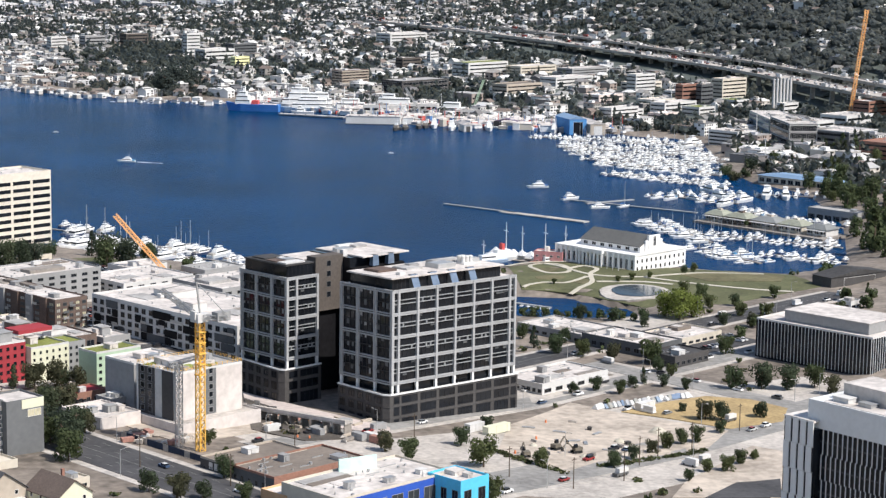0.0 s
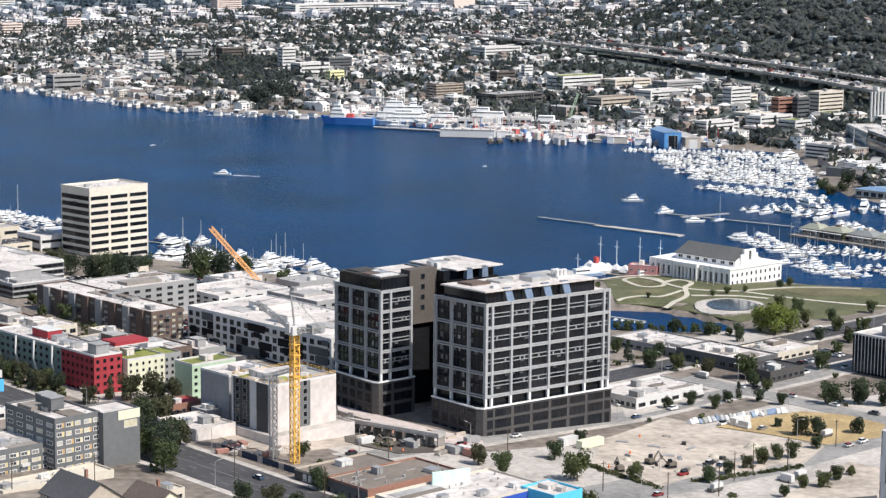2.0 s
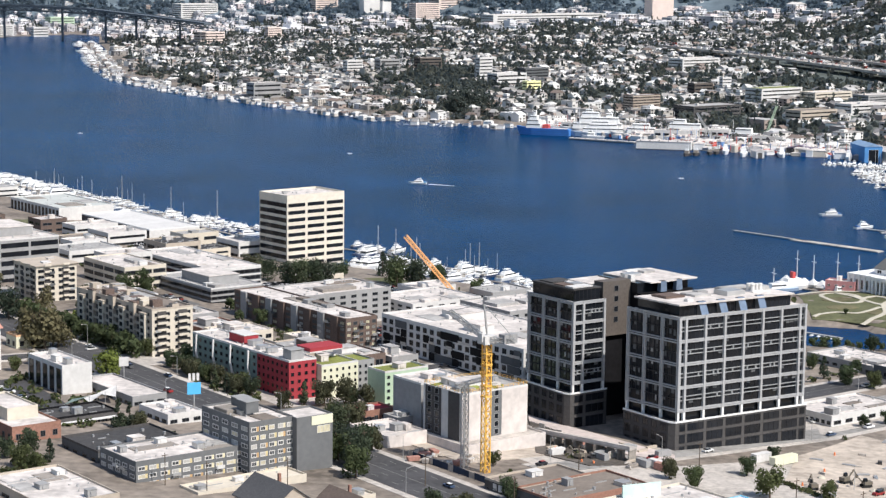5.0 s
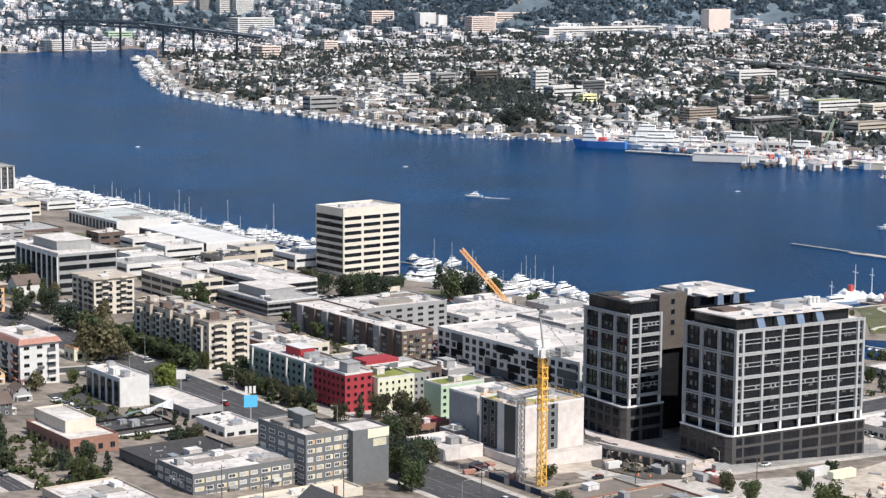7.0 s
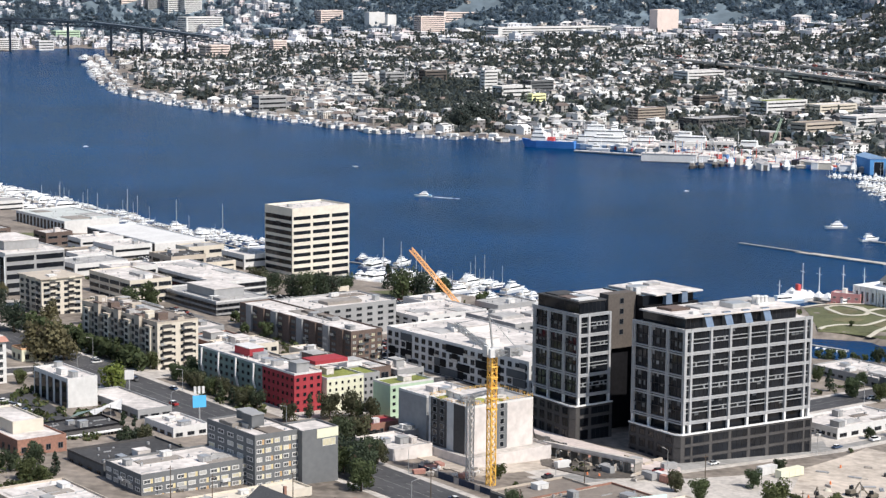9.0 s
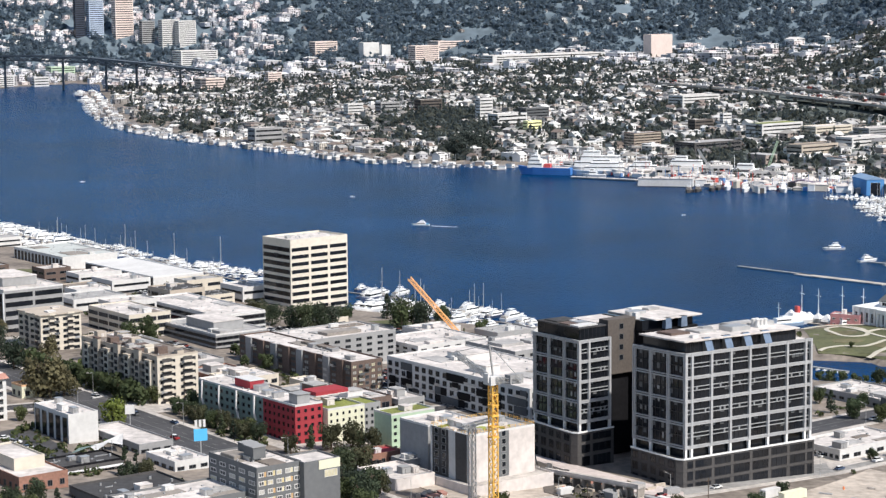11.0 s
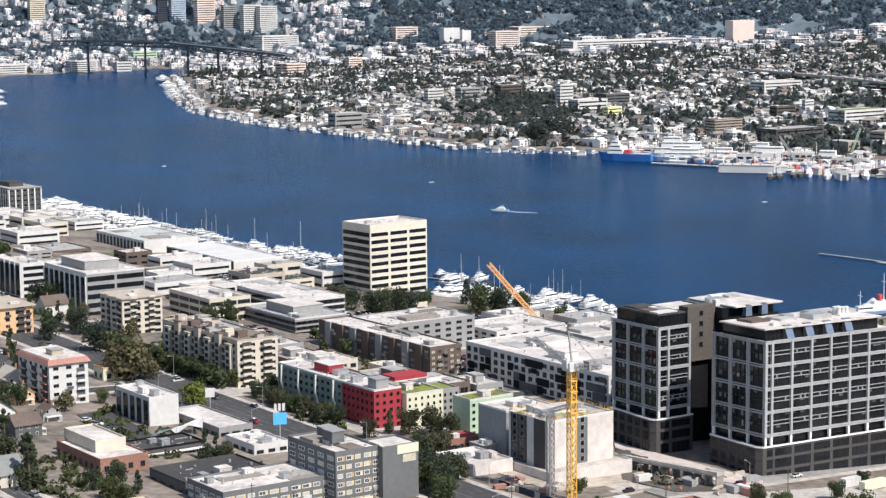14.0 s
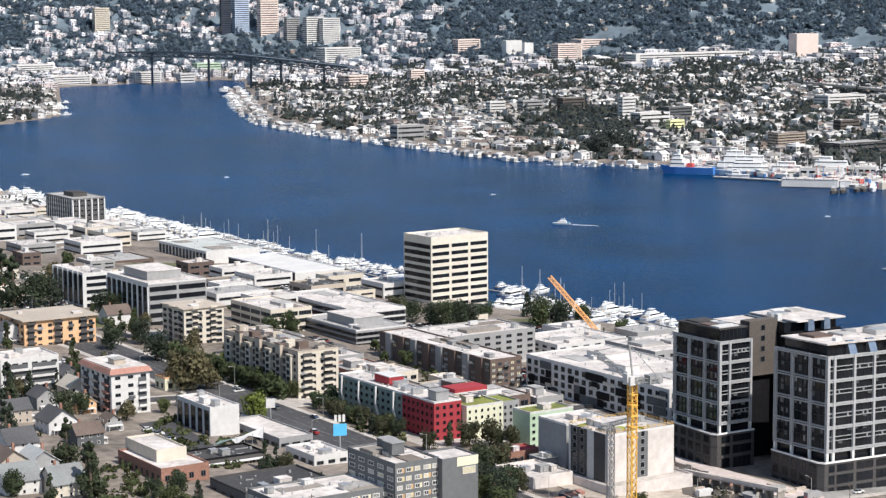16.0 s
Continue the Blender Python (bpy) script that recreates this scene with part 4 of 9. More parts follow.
for wh_, n_, st_, hh_ in ((wh1, 9, 6.6, 23.0), (wh2, 7, 7.2, 20.5)):
    for k in range(n_):
        b = bmesh.new()
        box(b, -0.55, k * st_, 0.5, -0.05, k * st_ + 0.9, hh_)
        part("fin", b, PANEL_W, wh_)
rooftop(wh1, 6, 14, 26, 44, 38.8 - base_z(-264.8, 1051.2, 34.4, 53, YAW) - 0.6, 38.8 - base_z(-264.8, 1051.2, 34.4, 53, YAW) + 4, GREY)
bei = B("apartment_building", "pale beige stucco apartment block with square windows", -233.2, 997.1, 33.7, 22.5, 25, CREAM, 6, 4, 4, 0.6, 0.55, ROOF_G, bars=1, seed=4, balconies=8)
hb_ = 33.7 - base_z(-233.2, 997.1, 22.5, 25, YAW)
for side, u in (("s", 6.2), ("s", 16.4), ("w", 5.0), ("w", 16.0)):
    # flat dark strip on the wall, coloured like a shaded recess
    b = bmesh.new()
    box(b, -1.5, -0.16, 1.5, 1.5, 0.0, hb_ - 1.5)
    part("dark_recess", b, CHAR, bei, "", face_pose(side, u, 0, 22.5, 25))
    for f in range(6):
        b = bmesh.new()
        box(b, -1.8, -1.3, 0, 1.8, -0.1, 0.22)
        box(b, -1.8, -1.3, 0.22, 1.8, -1.2, 1.1)
        part("balcony", b, CREAM, bei, "", face_pose(side, u, 3.0 + f * 3.2, 22.5, 25))
b = bmesh.new()
box(b, -0.9, -0.9, hb_ - 0.2, 23.4, 25.9, hb_ + 0.25)
part("cornice", b, BEIGE, bei)
cond = B("apartment_building", "cream and grey stepped apartment block with stacked balconies", -152.7, 869.5, 36.2, 20.5, 71, BEIGE, 7, 4, 8, 0.5, 0.5, ROOF_B, south=CREAM, seed=5, balconies=6, units=4)
hc = 36.2 - base_z(-152.7, 869.5, 20.5, 71, YAW)
for k in range(7):
    b = bmesh.new()
    box(b, -1.6, 4 + k * 9.6, 0, 0.05, 8.5 + k * 9.6, 36.2 - base_z(-152.7, 869.5, 20.5, 71, YAW) + (1.2 if k % 2 else -2.6))
    part("bay", b, BEIGE if k % 2 else CREAM, cond)
    b = bmesh.new()
    box(b, -1.9, 3.7 + k * 9.6, hc + (1.2 if k % 2 else -2.6), 0.3, 8.8 + k * 9.6, hc + (1.6 if k % 2 else -2.2))
    part("cornice", b, BROWN if k % 2 else BEIGE, cond)
    for f in range(6):
        put("window", window_mesh(2.6, 2.0, DGREY, GLASS, 1), cond, pose(-1.6, 6.25 + k * 9.6, 2.4 + f * 3.0, 0, 0, -90))
    if k == 6:
        continue
    # no real depth here: the recess's shade is the panel's colour
    b = bmesh.new()
    box(b, -0.14, 8.9 + k * 9.6, 2, 0.02, 13.2 + k * 9.6, hc - 1.4)
    part("dark_recess", b, CHAR, cond)
    for f in range(5):
        b = bmesh.new()
        box(b, -1.3, 8.8 + k * 9.6, 4.4 + f * 3.4, -0.1, 13.3 + k * 9.6, 4.65 + f * 3.4)
        box(b, -1.3, 8.8 + k * 9.6, 4.65 + f * 3.4, -1.2, 13.3 + k * 9.6, 5.5 + f * 3.4)
        part("balcony", b, BEIGE, cond)
for u in (2.5, 13.0):
    b = bmesh.new()
    box(b, u, -0.14, 2, u + 4.6, 0.02, hc - 1.4)
    part("dark_recess", b, CHAR, cond)
    for f in range(6):
        b = bmesh.new()
        box(b, u - 0.2, -1.5, 3.6 + f * 3.0, u + 4.8, -0.1, 3.85 + f * 3.0)
        box(b, u - 0.2, -1.5, 3.85 + f * 3.0, u + 4.8, -1.38, 4.7 + f * 3.0)
        part("balcony", b, CREAM, cond)
rq = random.Random(77)
for k in range(12):
    b = bmesh.new()
    x, y, q = rq.uniform(1, 14), 2 + k * 5.6, rq.uniform(2.5, 5)
    box(b, x, y, hc - 0.7, x + q, y + 3.4, hc + rq.uniform(0.3, 2.4))
    box(b, x - 0.3, y - 0.3, hc + 2.4, x + q + 0.3, y + 3.7, hc + 2.6) if k % 3 == 0 else None
    part("stair_head", b, rq.choice([BEIGE, BROWN, CREAM, ROOF_G]), cond)


def balcony_stack(rt, side, u, width, z0, n, step, s, w, slab, recess=None, out=1.4):
    """Balconies one above another, before a panel that paints in a recess's shade."""
    if recess:
        b = bmesh.new()
        box(b, -width / 2, -0.16, z0 - 0.4, width / 2, 0.0, z0 + n * step - 0.6)
        part("dark_recess", b, recess, rt, "", face_pose(side, u, 0, s, w))
    for f in range(n):
        b = bmesh.new()
        box(b, -width / 2 - 0.2, -out, 0, width / 2 + 0.2, -0.1, 0.24)
        box(b, -width / 2 - 0.2, -out, 0.24, width / 2 + 0.2, -out + 0.1, 1.1)
        part("balcony", b, slab, rt, "", face_pose(side, u, z0 + f * step, s, w))


orange = B("apartment_building", "orange stucco apartment block with wide eaves", -306.2, 965.1, 31.9, 38, 33, ORANGE, 4, 7, 6, 0.4, 0.5, ROOF_W, south=ORANGE, seed=6, balconies=14)
hz = 31.9 - base_z(-306.2, 965.1, 38, 33, YAW)
b = bmesh.new()
box(b, -1.4, -1.4, hz - 0.1, 39.4, 34.4, hz + 0.5)
part("eaves", b, BEIGE, orange, "pale overhanging flat roof")
for k in range(3):
    b = bmesh.new()
    box(b, 2 + k * 14, -0.3, 0, 5 + k * 14, 0.05, hz - 0.2)
    part("dark_bay", b, CHAR, orange)
    balcony_stack(orange, "s", 3.5 + k * 14, 4.2, 2.6, 4, 3.3, 38, 33, CHAR)
tiled = B("apartment_building", "white apartment house under a red tiled roof", -220.8, 810.4, 37.4, 17.4, 31.6, WHITE, 5, 3, 6, 0.42, 0.4, ROOF_G, seed=7, balconies=4, cap=TILE)
hz = 37.4 - base_z(-220.8, 810.4, 17.4, 31.6, YAW)
b = bmesh.new()
box(b, -1.0, -1.0, hz - 1.3, 18.4, 32.6, hz + 0.7, 0, 0.9)
part("tile_skirt", b, TILE, tiled, "red tiled skirt roof")
for u in (4.5, 15.5, 26.0):
    balcony_stack(tiled, "w", u, 5.0, 3.2, 4, (hz - 3) / 5, 17.4, 31.6, BEIGE if u > 5 else TILE, CHAR)
balcony_stack(tiled, "s", 14.0, 3.6, 3.2, 4, (hz - 3) / 5, 17.4, 31.6, WHITE, DGREY)
rooftop(tiled, 5, 8, 10, 14, hz + 1.0, hz + 3.2, BEIGE, ROOF_G)
b = bmesh.new()
box(b, 0.6, 1.2, hz + 0.7, 16.8, 30.4, hz + 1.1)
part("roof_deck", b, ROOF_W, tiled)
row_ = B("apartment_building", "white stucco apartment row with long balconies", -279.6, 846.1, 35.0, 27, 21, WHITE, 4, 6, 4, 0.6, 0.4, ROOF_W, seed=8, balconies=0)
for u in (7.0, 20.0):
    balcony_stack(row_, "s", u, 11.0, 3.0, 3, 3.4, 27, 21, WHITE, DGREY)
balcony_stack(row_, "w", 10.0, 8.0, 3.0, 3, 3.4, 27, 21, BEIGE, CHAR)
B("office_building", "small white block with black glass strips and roof plant", -172.6, 779.4, 29.6, 13, 30, WHITE, 1, 0, 5, 0.66, 0.92, ROOF_W, glass=GLASS, bars=0, units=7, seed=9)
B("shop", "low building with a broad pale flat roof", -142.4, 766.0, 20.6, 15, 44, GREY, 1, 3, 6, 0.7, 0.4, ROOF_W, seed=10, units=0, category="shop")
B("shop", "red brick corner building with a pale upper hall", -171.9, 694.2, 25.2, 19, 37, BRICK, 1, 4, 8, 0.4, 0.4, ROOF_W, seed=11, units=1, category="shop")
B("hall", "pale upper hall with a white roof on brick shops", -176.5, 706.5, 29.0, 12, 27, CREAM, 1, 0, 0, roof=ROOF_W, seed=12, units=0, category="hall")
B("shop", "low building with a black flat roof and white coping", -137.0, 672.0, 22.8, 35, 27, DGREY, 1, 5, 4, 0.5, 0.3, ROOF_K, cap=CHAR, seed=13, units=2, category="shop")
crv = B("shop", "dark curved-front shop with a white fascia", -166.0, 722.5, 21.6, 29, 17, CHAR, 1, 0, 4, 0.8, 0.3, ROOF_K, seed=14, units=2, cap=BLACK, category="shop")
hv = 21.6 - base_z(-166.0, 722.5, 29, 17, YAW)
b = bmesh.new()
box(b, -0.4, -1.6, hv * 0.42, 29.4, 0.05, hv * 0.52)
part("fascia", b, PANEL_W, crv, "long white fascia")
for k in range(9):
    put("window", window_mesh(2.6, hv * 0.3, WHITE, GLASS, 1), crv, pose(2 + k * 3.1, 0, 0.3))
B("shop", "low white building with a pale flat roof by the avenue", -124.0, 738.0, 20.4, 15, 22, WHITE, 1, 3, 4, 0.6, 0.4, ROOF_W, seed=66, units=5, category="shop")
B("warehouse", "low workshop with a broad pale roof", -139.0, 599.0, 24.2, 26, 43, BEIGE, 1, 3, 4, 0.5, 0.4, ROOF_W, seed=67, units=6, category="warehouse")

# a peach hall behind the trees, sail canopies by the restaurant
B("hall", "small peach-coloured hall with a rounded pale roof", -212.7, 869.7, 23.6, 16, 10, YCREAM, 1, 3, 2, 0.4, 0.4, ORANGE, seed=71, units=0, cap=ORANGE, category="hall")
for px_, py_, tn_, m_ in ((-156.7, 759.7, 20, WHITE), (-152.4, 771.9, 55, WHITE), (-161.9, 752.8, -15, TEAL)):
    rt = root("sail_canopy", pose(px_, py_, ground(px_, py_), 0, 0, YAW + tn_), "taut pale fabric sail canopy over a yard", "canopy")
    b = bmesh.new()
    v = [b.verts.new(p) for p in ((-5, -3, 3.2), (5, -2, 5.6), (0, 5, 3.4), (0, 0, 3.6))]
    for f in ((0, 1, 3), (1, 2, 3), (2, 0, 3)):
        b.faces.new([v[q] for q in f])
    part("sail", b, m_, rt)
    for ax, ay, ah in ((-5, -3, 3.2), (5, -2, 5.6), (0, 5, 3.4)):
        b = bmesh.new()
        tube(b, ax, ay, 0, ah, 0.12, 0.1, 6)
        part("post", b, METAL, rt)

# the red, cream and green apartment house
zk = base_z(-85.0, 797.2, 13, 76, YAW)
apt = B("apartment_building", "red-ended apartment block with grey-green wing and white roof", -85.0, 797.2, 29.4, 13.2, 24, RED, 5, 4, 7, 0.52, 0.56, ROOF_W, trim=RED, bars=0, seed=15, units=1, cap=WHITE)
ap2 = B("apartment_building", "grey-green apartment wing with curved white fins", -85.0 + NORTH.x * 24.05, 797.2 + NORTH.y * 24.05, 29.3, 13.2, 52, TEAL, 5, 0, 12, 0.45, 0.5, ROOF_W, bars=0, seed=16, units=2, cap=WHITE)
for k in range(4):
    b = bmesh.new()
    beam(b, (-0.6, 3 + k * 14, 1), (-1.4, 5 + k * 14, 9), 0.7)
    beam(b, (-1.4, 5 + k * 14, 9), (-0.6, 6 + k * 14, 16), 0.7)
    part("curved_fin", b, WHITE, ap2)
rooftop(apt, 3, 3, 9, 9, 29.4 - zk - 0.7, 29.4 - zk + 3.2, GREY, GREY)
rooftop(ap2, 5, 18, 12, 30, 29.3 - zk - 0.7, 29.3 - zk + 2.6, RED, WHITE)
ap3 = B("apartment_building", "cream apartment wing with a sedum roof", -72.4, 803.3, 26.6, 18, 16, YCREAM, 5, 6, 0, 0.44, 0.56, ROOF_GREEN, bars=0, trim=YCREAM, seed=17, units=1, cap=WHITE)
rooftop(ap3, 1, 10, 17, 20, 20, 29.8 - base_z(-72.4, 803.3, 18, 16, YAW), RED, WHITE)
B("apartment_building", "grey apartment wing between cream and green fronts", -72.4 + EAST.x * 18.1 + NORTH.x * 0.8, 803.3 + EAST.y * 18.1 + NORTH.y * 0.8, 26.2, 8.5, 15, GREY, 5, 3, 0, 0.4, 0.5, ROOF_GREEN, bars=0, seed=18, units=0)
B("apartment_building", "pale green apartment wing with a planted roof", -46.4, 797.0, 25.8, 21.6, 12, GREEN, 5, 6, 0, 0.5, 0.56, ROOF_GREEN, bars=0, trim=GREEN, seed=19, units=1, cap=WHITE)

# low podium roofs and terraces inside the block
for i, (u, v, ss, ww, tp) in enumerate(((16, 28, 15, 24, 24.5), (16, 54, 18, 24, 23.0), (36, 20, 26, 22, 22.5), (38, 46, 24, 30, 20.5), (64, 18, 14, 22, 20.5))):
    p = Vector((-85.0, 797.2)) + EAST * u + NORTH * v
    pod_ = B("podium", "low podium with a terraced roof inside the apartment block", p.x, p.y, tp, ss, ww, (BEIGE, GREY, BROWN, BEIGE, GREY)[i], 2, 4, 3, 0.6, 0.5, (ROOF_G, ROOF_B, ROOF_W, ROOF_G, ROOF_W)[i], seed=200 + i, units=7, category="podium")
    rooftop(pod_, ss * 0.3, ww * 0.3, ss * 0.6, ww * 0.6, tp - base_z(p.x, p.y, ss, ww, YAW) - 0.6, tp - base_z(p.x, p.y, ss, ww, YAW) + 2.6, (GREY, BEIGE, WHITE, BROWN, GREY)[i], ROOF_G)

for i, (u, v, ss, ww, tp) in enumerate(((3, 2, 25, 20, 20.5), (5, 25, 22, 22, 19.0), (4, 50, 24, 20, 21.0), (6, 73, 20, 16, 18.0))):
    p = Vector((-125, 893)) + EAST * u + NORTH * v
    pod_ = B("shop", ("low pale building with crowded roof plant", "brick-fronted low building with a terrace roof", "grey low building with roof terraces", "low beige building with a pale roof")[i], p.x, p.y, tp, ss, ww, (CREAM, BRICK, GREY, BEIGE)[i], 2, 5, 4, 0.6, 0.5, (ROOF_W, ROOF_G, ROOF_W, ROOF_G)[i], seed=230 + i, units=7, category="shop")
    hh = tp - base_z(p.x, p.y, ss, ww, YAW)
    rooftop(pod_, ss * 0.25, ww * 0.35, ss * 0.55, ww * 0.7, hh - 0.6, hh + 2.4, (WHITE, GREY, BEIGE, GREY)[i], ROOF_W)

# the long brown block and the black-and-white one
zm = base_z(-71.9, 921.2, 17.6, 98, YAW)
brn = B("apartment_building", "long brown brick apartment block with white flat roof", -71.9, 921.2, 23.9, 17.6, 98, BROWN, 5, 5, 17, 0.6, 0.58, ROOF_W, south=BROWN, glass=BLIND, seed=20, units=6, balconies=14)
B("apartment_building", "rear wing of a brown apartment block with a white roof", -71.9 + EAST.x * 18.2 + NORTH.x * 62, 921.2 + EAST.y * 18.2 + NORTH.y * 62, 23.7, 52, 34, GREY, 5, 8, 0, 0.5, 0.5, ROOF_W, seed=21, units=6)
for k in range(8):
    b = bmesh.new()
    box(b, -1.0, 6 + k * 11.4, 0, 0.05, 11 + k * 11.4, 23.9 - zm)
    part("bay", b, GREY if k % 2 else BROWN, brn)
bw = B("apartment_building", "black and white patterned apartment block with white roof", 9.5, 850.7, 25.1, 46, 104, WHITE, 5, 8, 20, 0.55, 0.66, ROOF_W, glass=GLASS, fw=0.2, seed=22, units=10)
rb = random.Random(5)
zn = base_z(9.5, 850.7, 46, 104, YAW)
for k in range(56):
    b = bmesh.new()
    fh, u, f = (25.1 - zn - 1.3) / 5, rb.randrange(23) * 104 / 24 + 2.0, rb.randrange(5)
    q = rb.choice([4.3, 8.7, 4.3])
    if k % 4 == 0:                               # balconies let into the wall
        box(b, -0.5, u, f * fh + 0.2, -0.02, u + q, f * fh + 0.4)
        box(b, -0.5, u, f * fh + 0.4, -0.42, u + q, f * fh + 1.3)
        part("balcony", b, METAL, bw)
    else:
        box(b, -0.2 - 0.01 * (k % 5), u, f * fh + 0.1, -0.02, u + q, f * fh + fh - 0.1)
        part("dark_panel", b, BLACK if k % 3 else DGREY, bw)
rooftop(bw, 8, 40, 16, 52, 24.3 - zn, 28.0 - zn, WHITE)
rooftop(bw, 20, 70, 34, 84, 24.3 - zn, 27.5 - zn, WHITE)
B("apartment_building", "pale low block with a white roof near the marina", 4.0, 985, 17.0, 60, 40, GREY, 4, 8, 6, 0.5, 0.5, ROOF_W, seed=23, units=8)
B("apartment_building", "pale apartment block with a bright roof", -45, 1010, 15.5, 44, 36, WHITE, 4, 6, 5, 0.5, 0.5, ROOF_W, seed=24, units=5)
off = B("office_building", "low office with dark ribbon glazing and stepped roof", -149.5, 1025.2, 19.2, 31, 57, CHAR, 3, 1, 2, 0.97, 0.62, ROOF_G, bars=8, units=4, seed=25, cap=WHITE, band=GREY)
rooftop(off, 6, 12, 24, 40, 9, 13.5, GREY, ROOF_W)
B("office_building", "pale terraced office with dark ribbon windows", -156.8, 1080, 20.2, 31, 84, MIDGREY, 3, 1, 3, 0.97, 0.6, ROOF_W, bars=8, units=6, seed=26, cap=WHITE, band=WHITE)
B("office_building", "cream office with dark ribbon windows and a pale roof", -199, 1052, 25.0, 25, 46, CREAM, 3, 3, 4, 0.9, 0.55, ROOF_W, bars=4, units=4, seed=27)
B("warehouse", "low warehouse with a broad white roof and dark wall", -225.9, 1280.2, 13.0, 37, 93, CHAR, 1, 0, 10, 0.7, 0.4, WHITE, south=WHITE, seed=28, units=0, cap=PANEL_W, category="warehouse")
B("warehouse", "long shed with black louvres under a pale roof", -304.6, 1374.1, 13.5, 42, 76, WHITE, 1, 0, 14, 0.6, 0.9, mat("pale_green_metal_roof", (0.47, 0.49, 0.47), scale=0.5, var=0.12), bars=0, seed=29, units=3, category="warehouse")
B("warehouse", "dark brown boat shed with a grey roof", -372, 1330, 11.0, 44, 40, BROWN, 1, 4, 4, 0.5, 0.4, ROOF_G, seed=30, units=2, category="warehouse")
B("warehouse", "white and blue marine shop with a pale roof", -440, 1395, 10.5, 48, 34, WHITE, 2, 8, 5, 0.5, 0.4, ROOF_W, seed=31, units=3, category="warehouse")
B("warehouse", "pale sheds near the west shore", -350, 1240, 12.0, 40, 40, BEIGE, 2, 6, 6, 0.5, 0.4, ROOF_W, seed=32, units=3, category="warehouse")
blk = B("office_building", "black lakeside office with white columns and deep overhang", -461.1, 1588.7, 27.4, 29, 54, CHAR, 6, 0, 0, roof=ROOF_G, units=0, seed=33, cap=GREY)
zr = base_z(-461.1, 1588.7, 29, 54, YAW)
for k in range(12):
    b = bmesh.new()
    box(b, -0.35, 0.6 + k * 4.6, 0, 0.0, 1.3 + k * 4.6, 26 - zr)
    part("column", b, PANEL_W, blk)
for k in range(6):
    b = bmesh.new()
    box(b, k * 5.5, -0.9, 0, 0.9 + k * 5.5, 0.0, 26 - zr)
    part("column", b, PANEL_W, blk)
for f in range(6):
    put("window", window_mesh(27, 2.0, GREY, GLASS, 8), blk, pose(14.5, 0, f * 4 + 1.6))
    put("window", window_mesh(52, 2.0, GREY, GLASS, 10), blk, pose(0, 27, f * 4 + 1.6, 0, 0, -90))
rooftop(blk, 8, 16, 20, 36, 26 - zr, 30 - zr, CHAR, ROOF_K)

# the hotel being finished, grey apartments, street front
hot = B("hotel", "white unfinished hotel block with dark window strips", -14.0, 724.9, 33.1, 31, 23.5, WHITE, 7, 0, 0, south=PLASTER, roof=ROOF_G, seed=34, units=3, category="hotel")
zh = base_z(-14.0, 724.9, 31, 23.5, YAW)
b = bmesh.new()
box(b, -0.25, 12.5, 5, 0.02, 22, 33 - zh)
part("dark_panel", b, CHAR, hot)
b = bmesh.new()
box(b, -0.25, 1.5, 5, 0.02, 8, 33 - zh)
part("dark_panel", b, CHAR, hot)
b = bmesh.new()
box(b, 13.5, -0.2, 5.5, 18.5, 0.02, 33 - zh - 0.5)
part("dark_panel", b, MIDGREY, hot)
for f in range(6):
    put("window", window_mesh(2.0, 2.1, GREY, GLASS, 0), hot, pose(16, -0.2, 6 + f * 2.9))
    put("window", window_mesh(2.4, 2.2, GREY, GLASS, 0), hot, pose(-0.25, 15, 6 + f * 2.9, 0, 0, -90))
    put("window", window_mesh(2.4, 2.2, GREY, GLASS, 0), hot, pose(-0.25, 19.5, 6 + f * 2.9, 0, 0, -90))
rooftop(hot, 6, 8, 18, 16, 20.2, 24.6, WHITE)
rooftop(hot, 14, 14, 24, 21, 20.2, 23.4, WHITE)
B("hotel", "grey stair block joined to the white hotel", -30.1, 752.5, 31.0, 22, 18, GREY, 6, 0, 0, seed=35, units=2, roof=ROOF_W, cap=WHITE, category="hotel")
B("podium", "concrete podium under the white hotel", -12.5, 716.5, 15.8, 38, 30, PLASTER, 1, 0, 0, roof=CONC, units=0, seed=36, category="podium")
B("retaining_wall", "pale concrete site building with patched walls", -41, 722.0, 17.5, 18, 24, PLASTER, 1, 0, 0, roof=ROOF_W, units=5, seed=37, category="site building")
gt = B("apartment_building", "grey apartment block with white and yellow windows", -84.8, 669.4, 34.4, 17.9, 31.6, MIDGREY, 6, 5, 5, 0.62, 0.55, ROOF_W, glass=BLIND, trim=WHITE, fw=0.26, seed=38, units=3, balconies=0)
gb = B("apartment_building", "dark grey blank-walled end of the apartment block", -69.6, 678.0, 34.2, 14.8, 14, MIDGREY, 6, 0, 0, roof=ROOF_W, seed=39, units=0)
b = bmesh.new()
hz = 34.2 - base_z(-69.6, 678.0, 14.8, 14, YAW)
box(b, 6, -0.2, hz - 3.4, 14.8, 0.02, hz - 0.2)
part("green_panel", b, YCREAM, gb)
put("window", window_mesh(5.4, 2.6, WHITE, BLIND, 3), gb, pose(11, -0.05, hz - 6.4))
rooftop(gt, 5, 10, 10, 16, 19.6, 23.6, MIDGREY, GREY)
rooftop(gt, 8, 20, 13, 25, 19.6, 22.6, MIDGREY, GREY)
wng = B("apartment_building", "lower grey apartment wing with white and yellow windows", -119.7, 648.3, 25.5, 42.5, 25, MIDGREY, 3, 10, 5, 0.66, 0.55, ROOF_W, glass=BLIND, trim=WHITE, fw=0.26, seed=40, units=3, balconies=4)
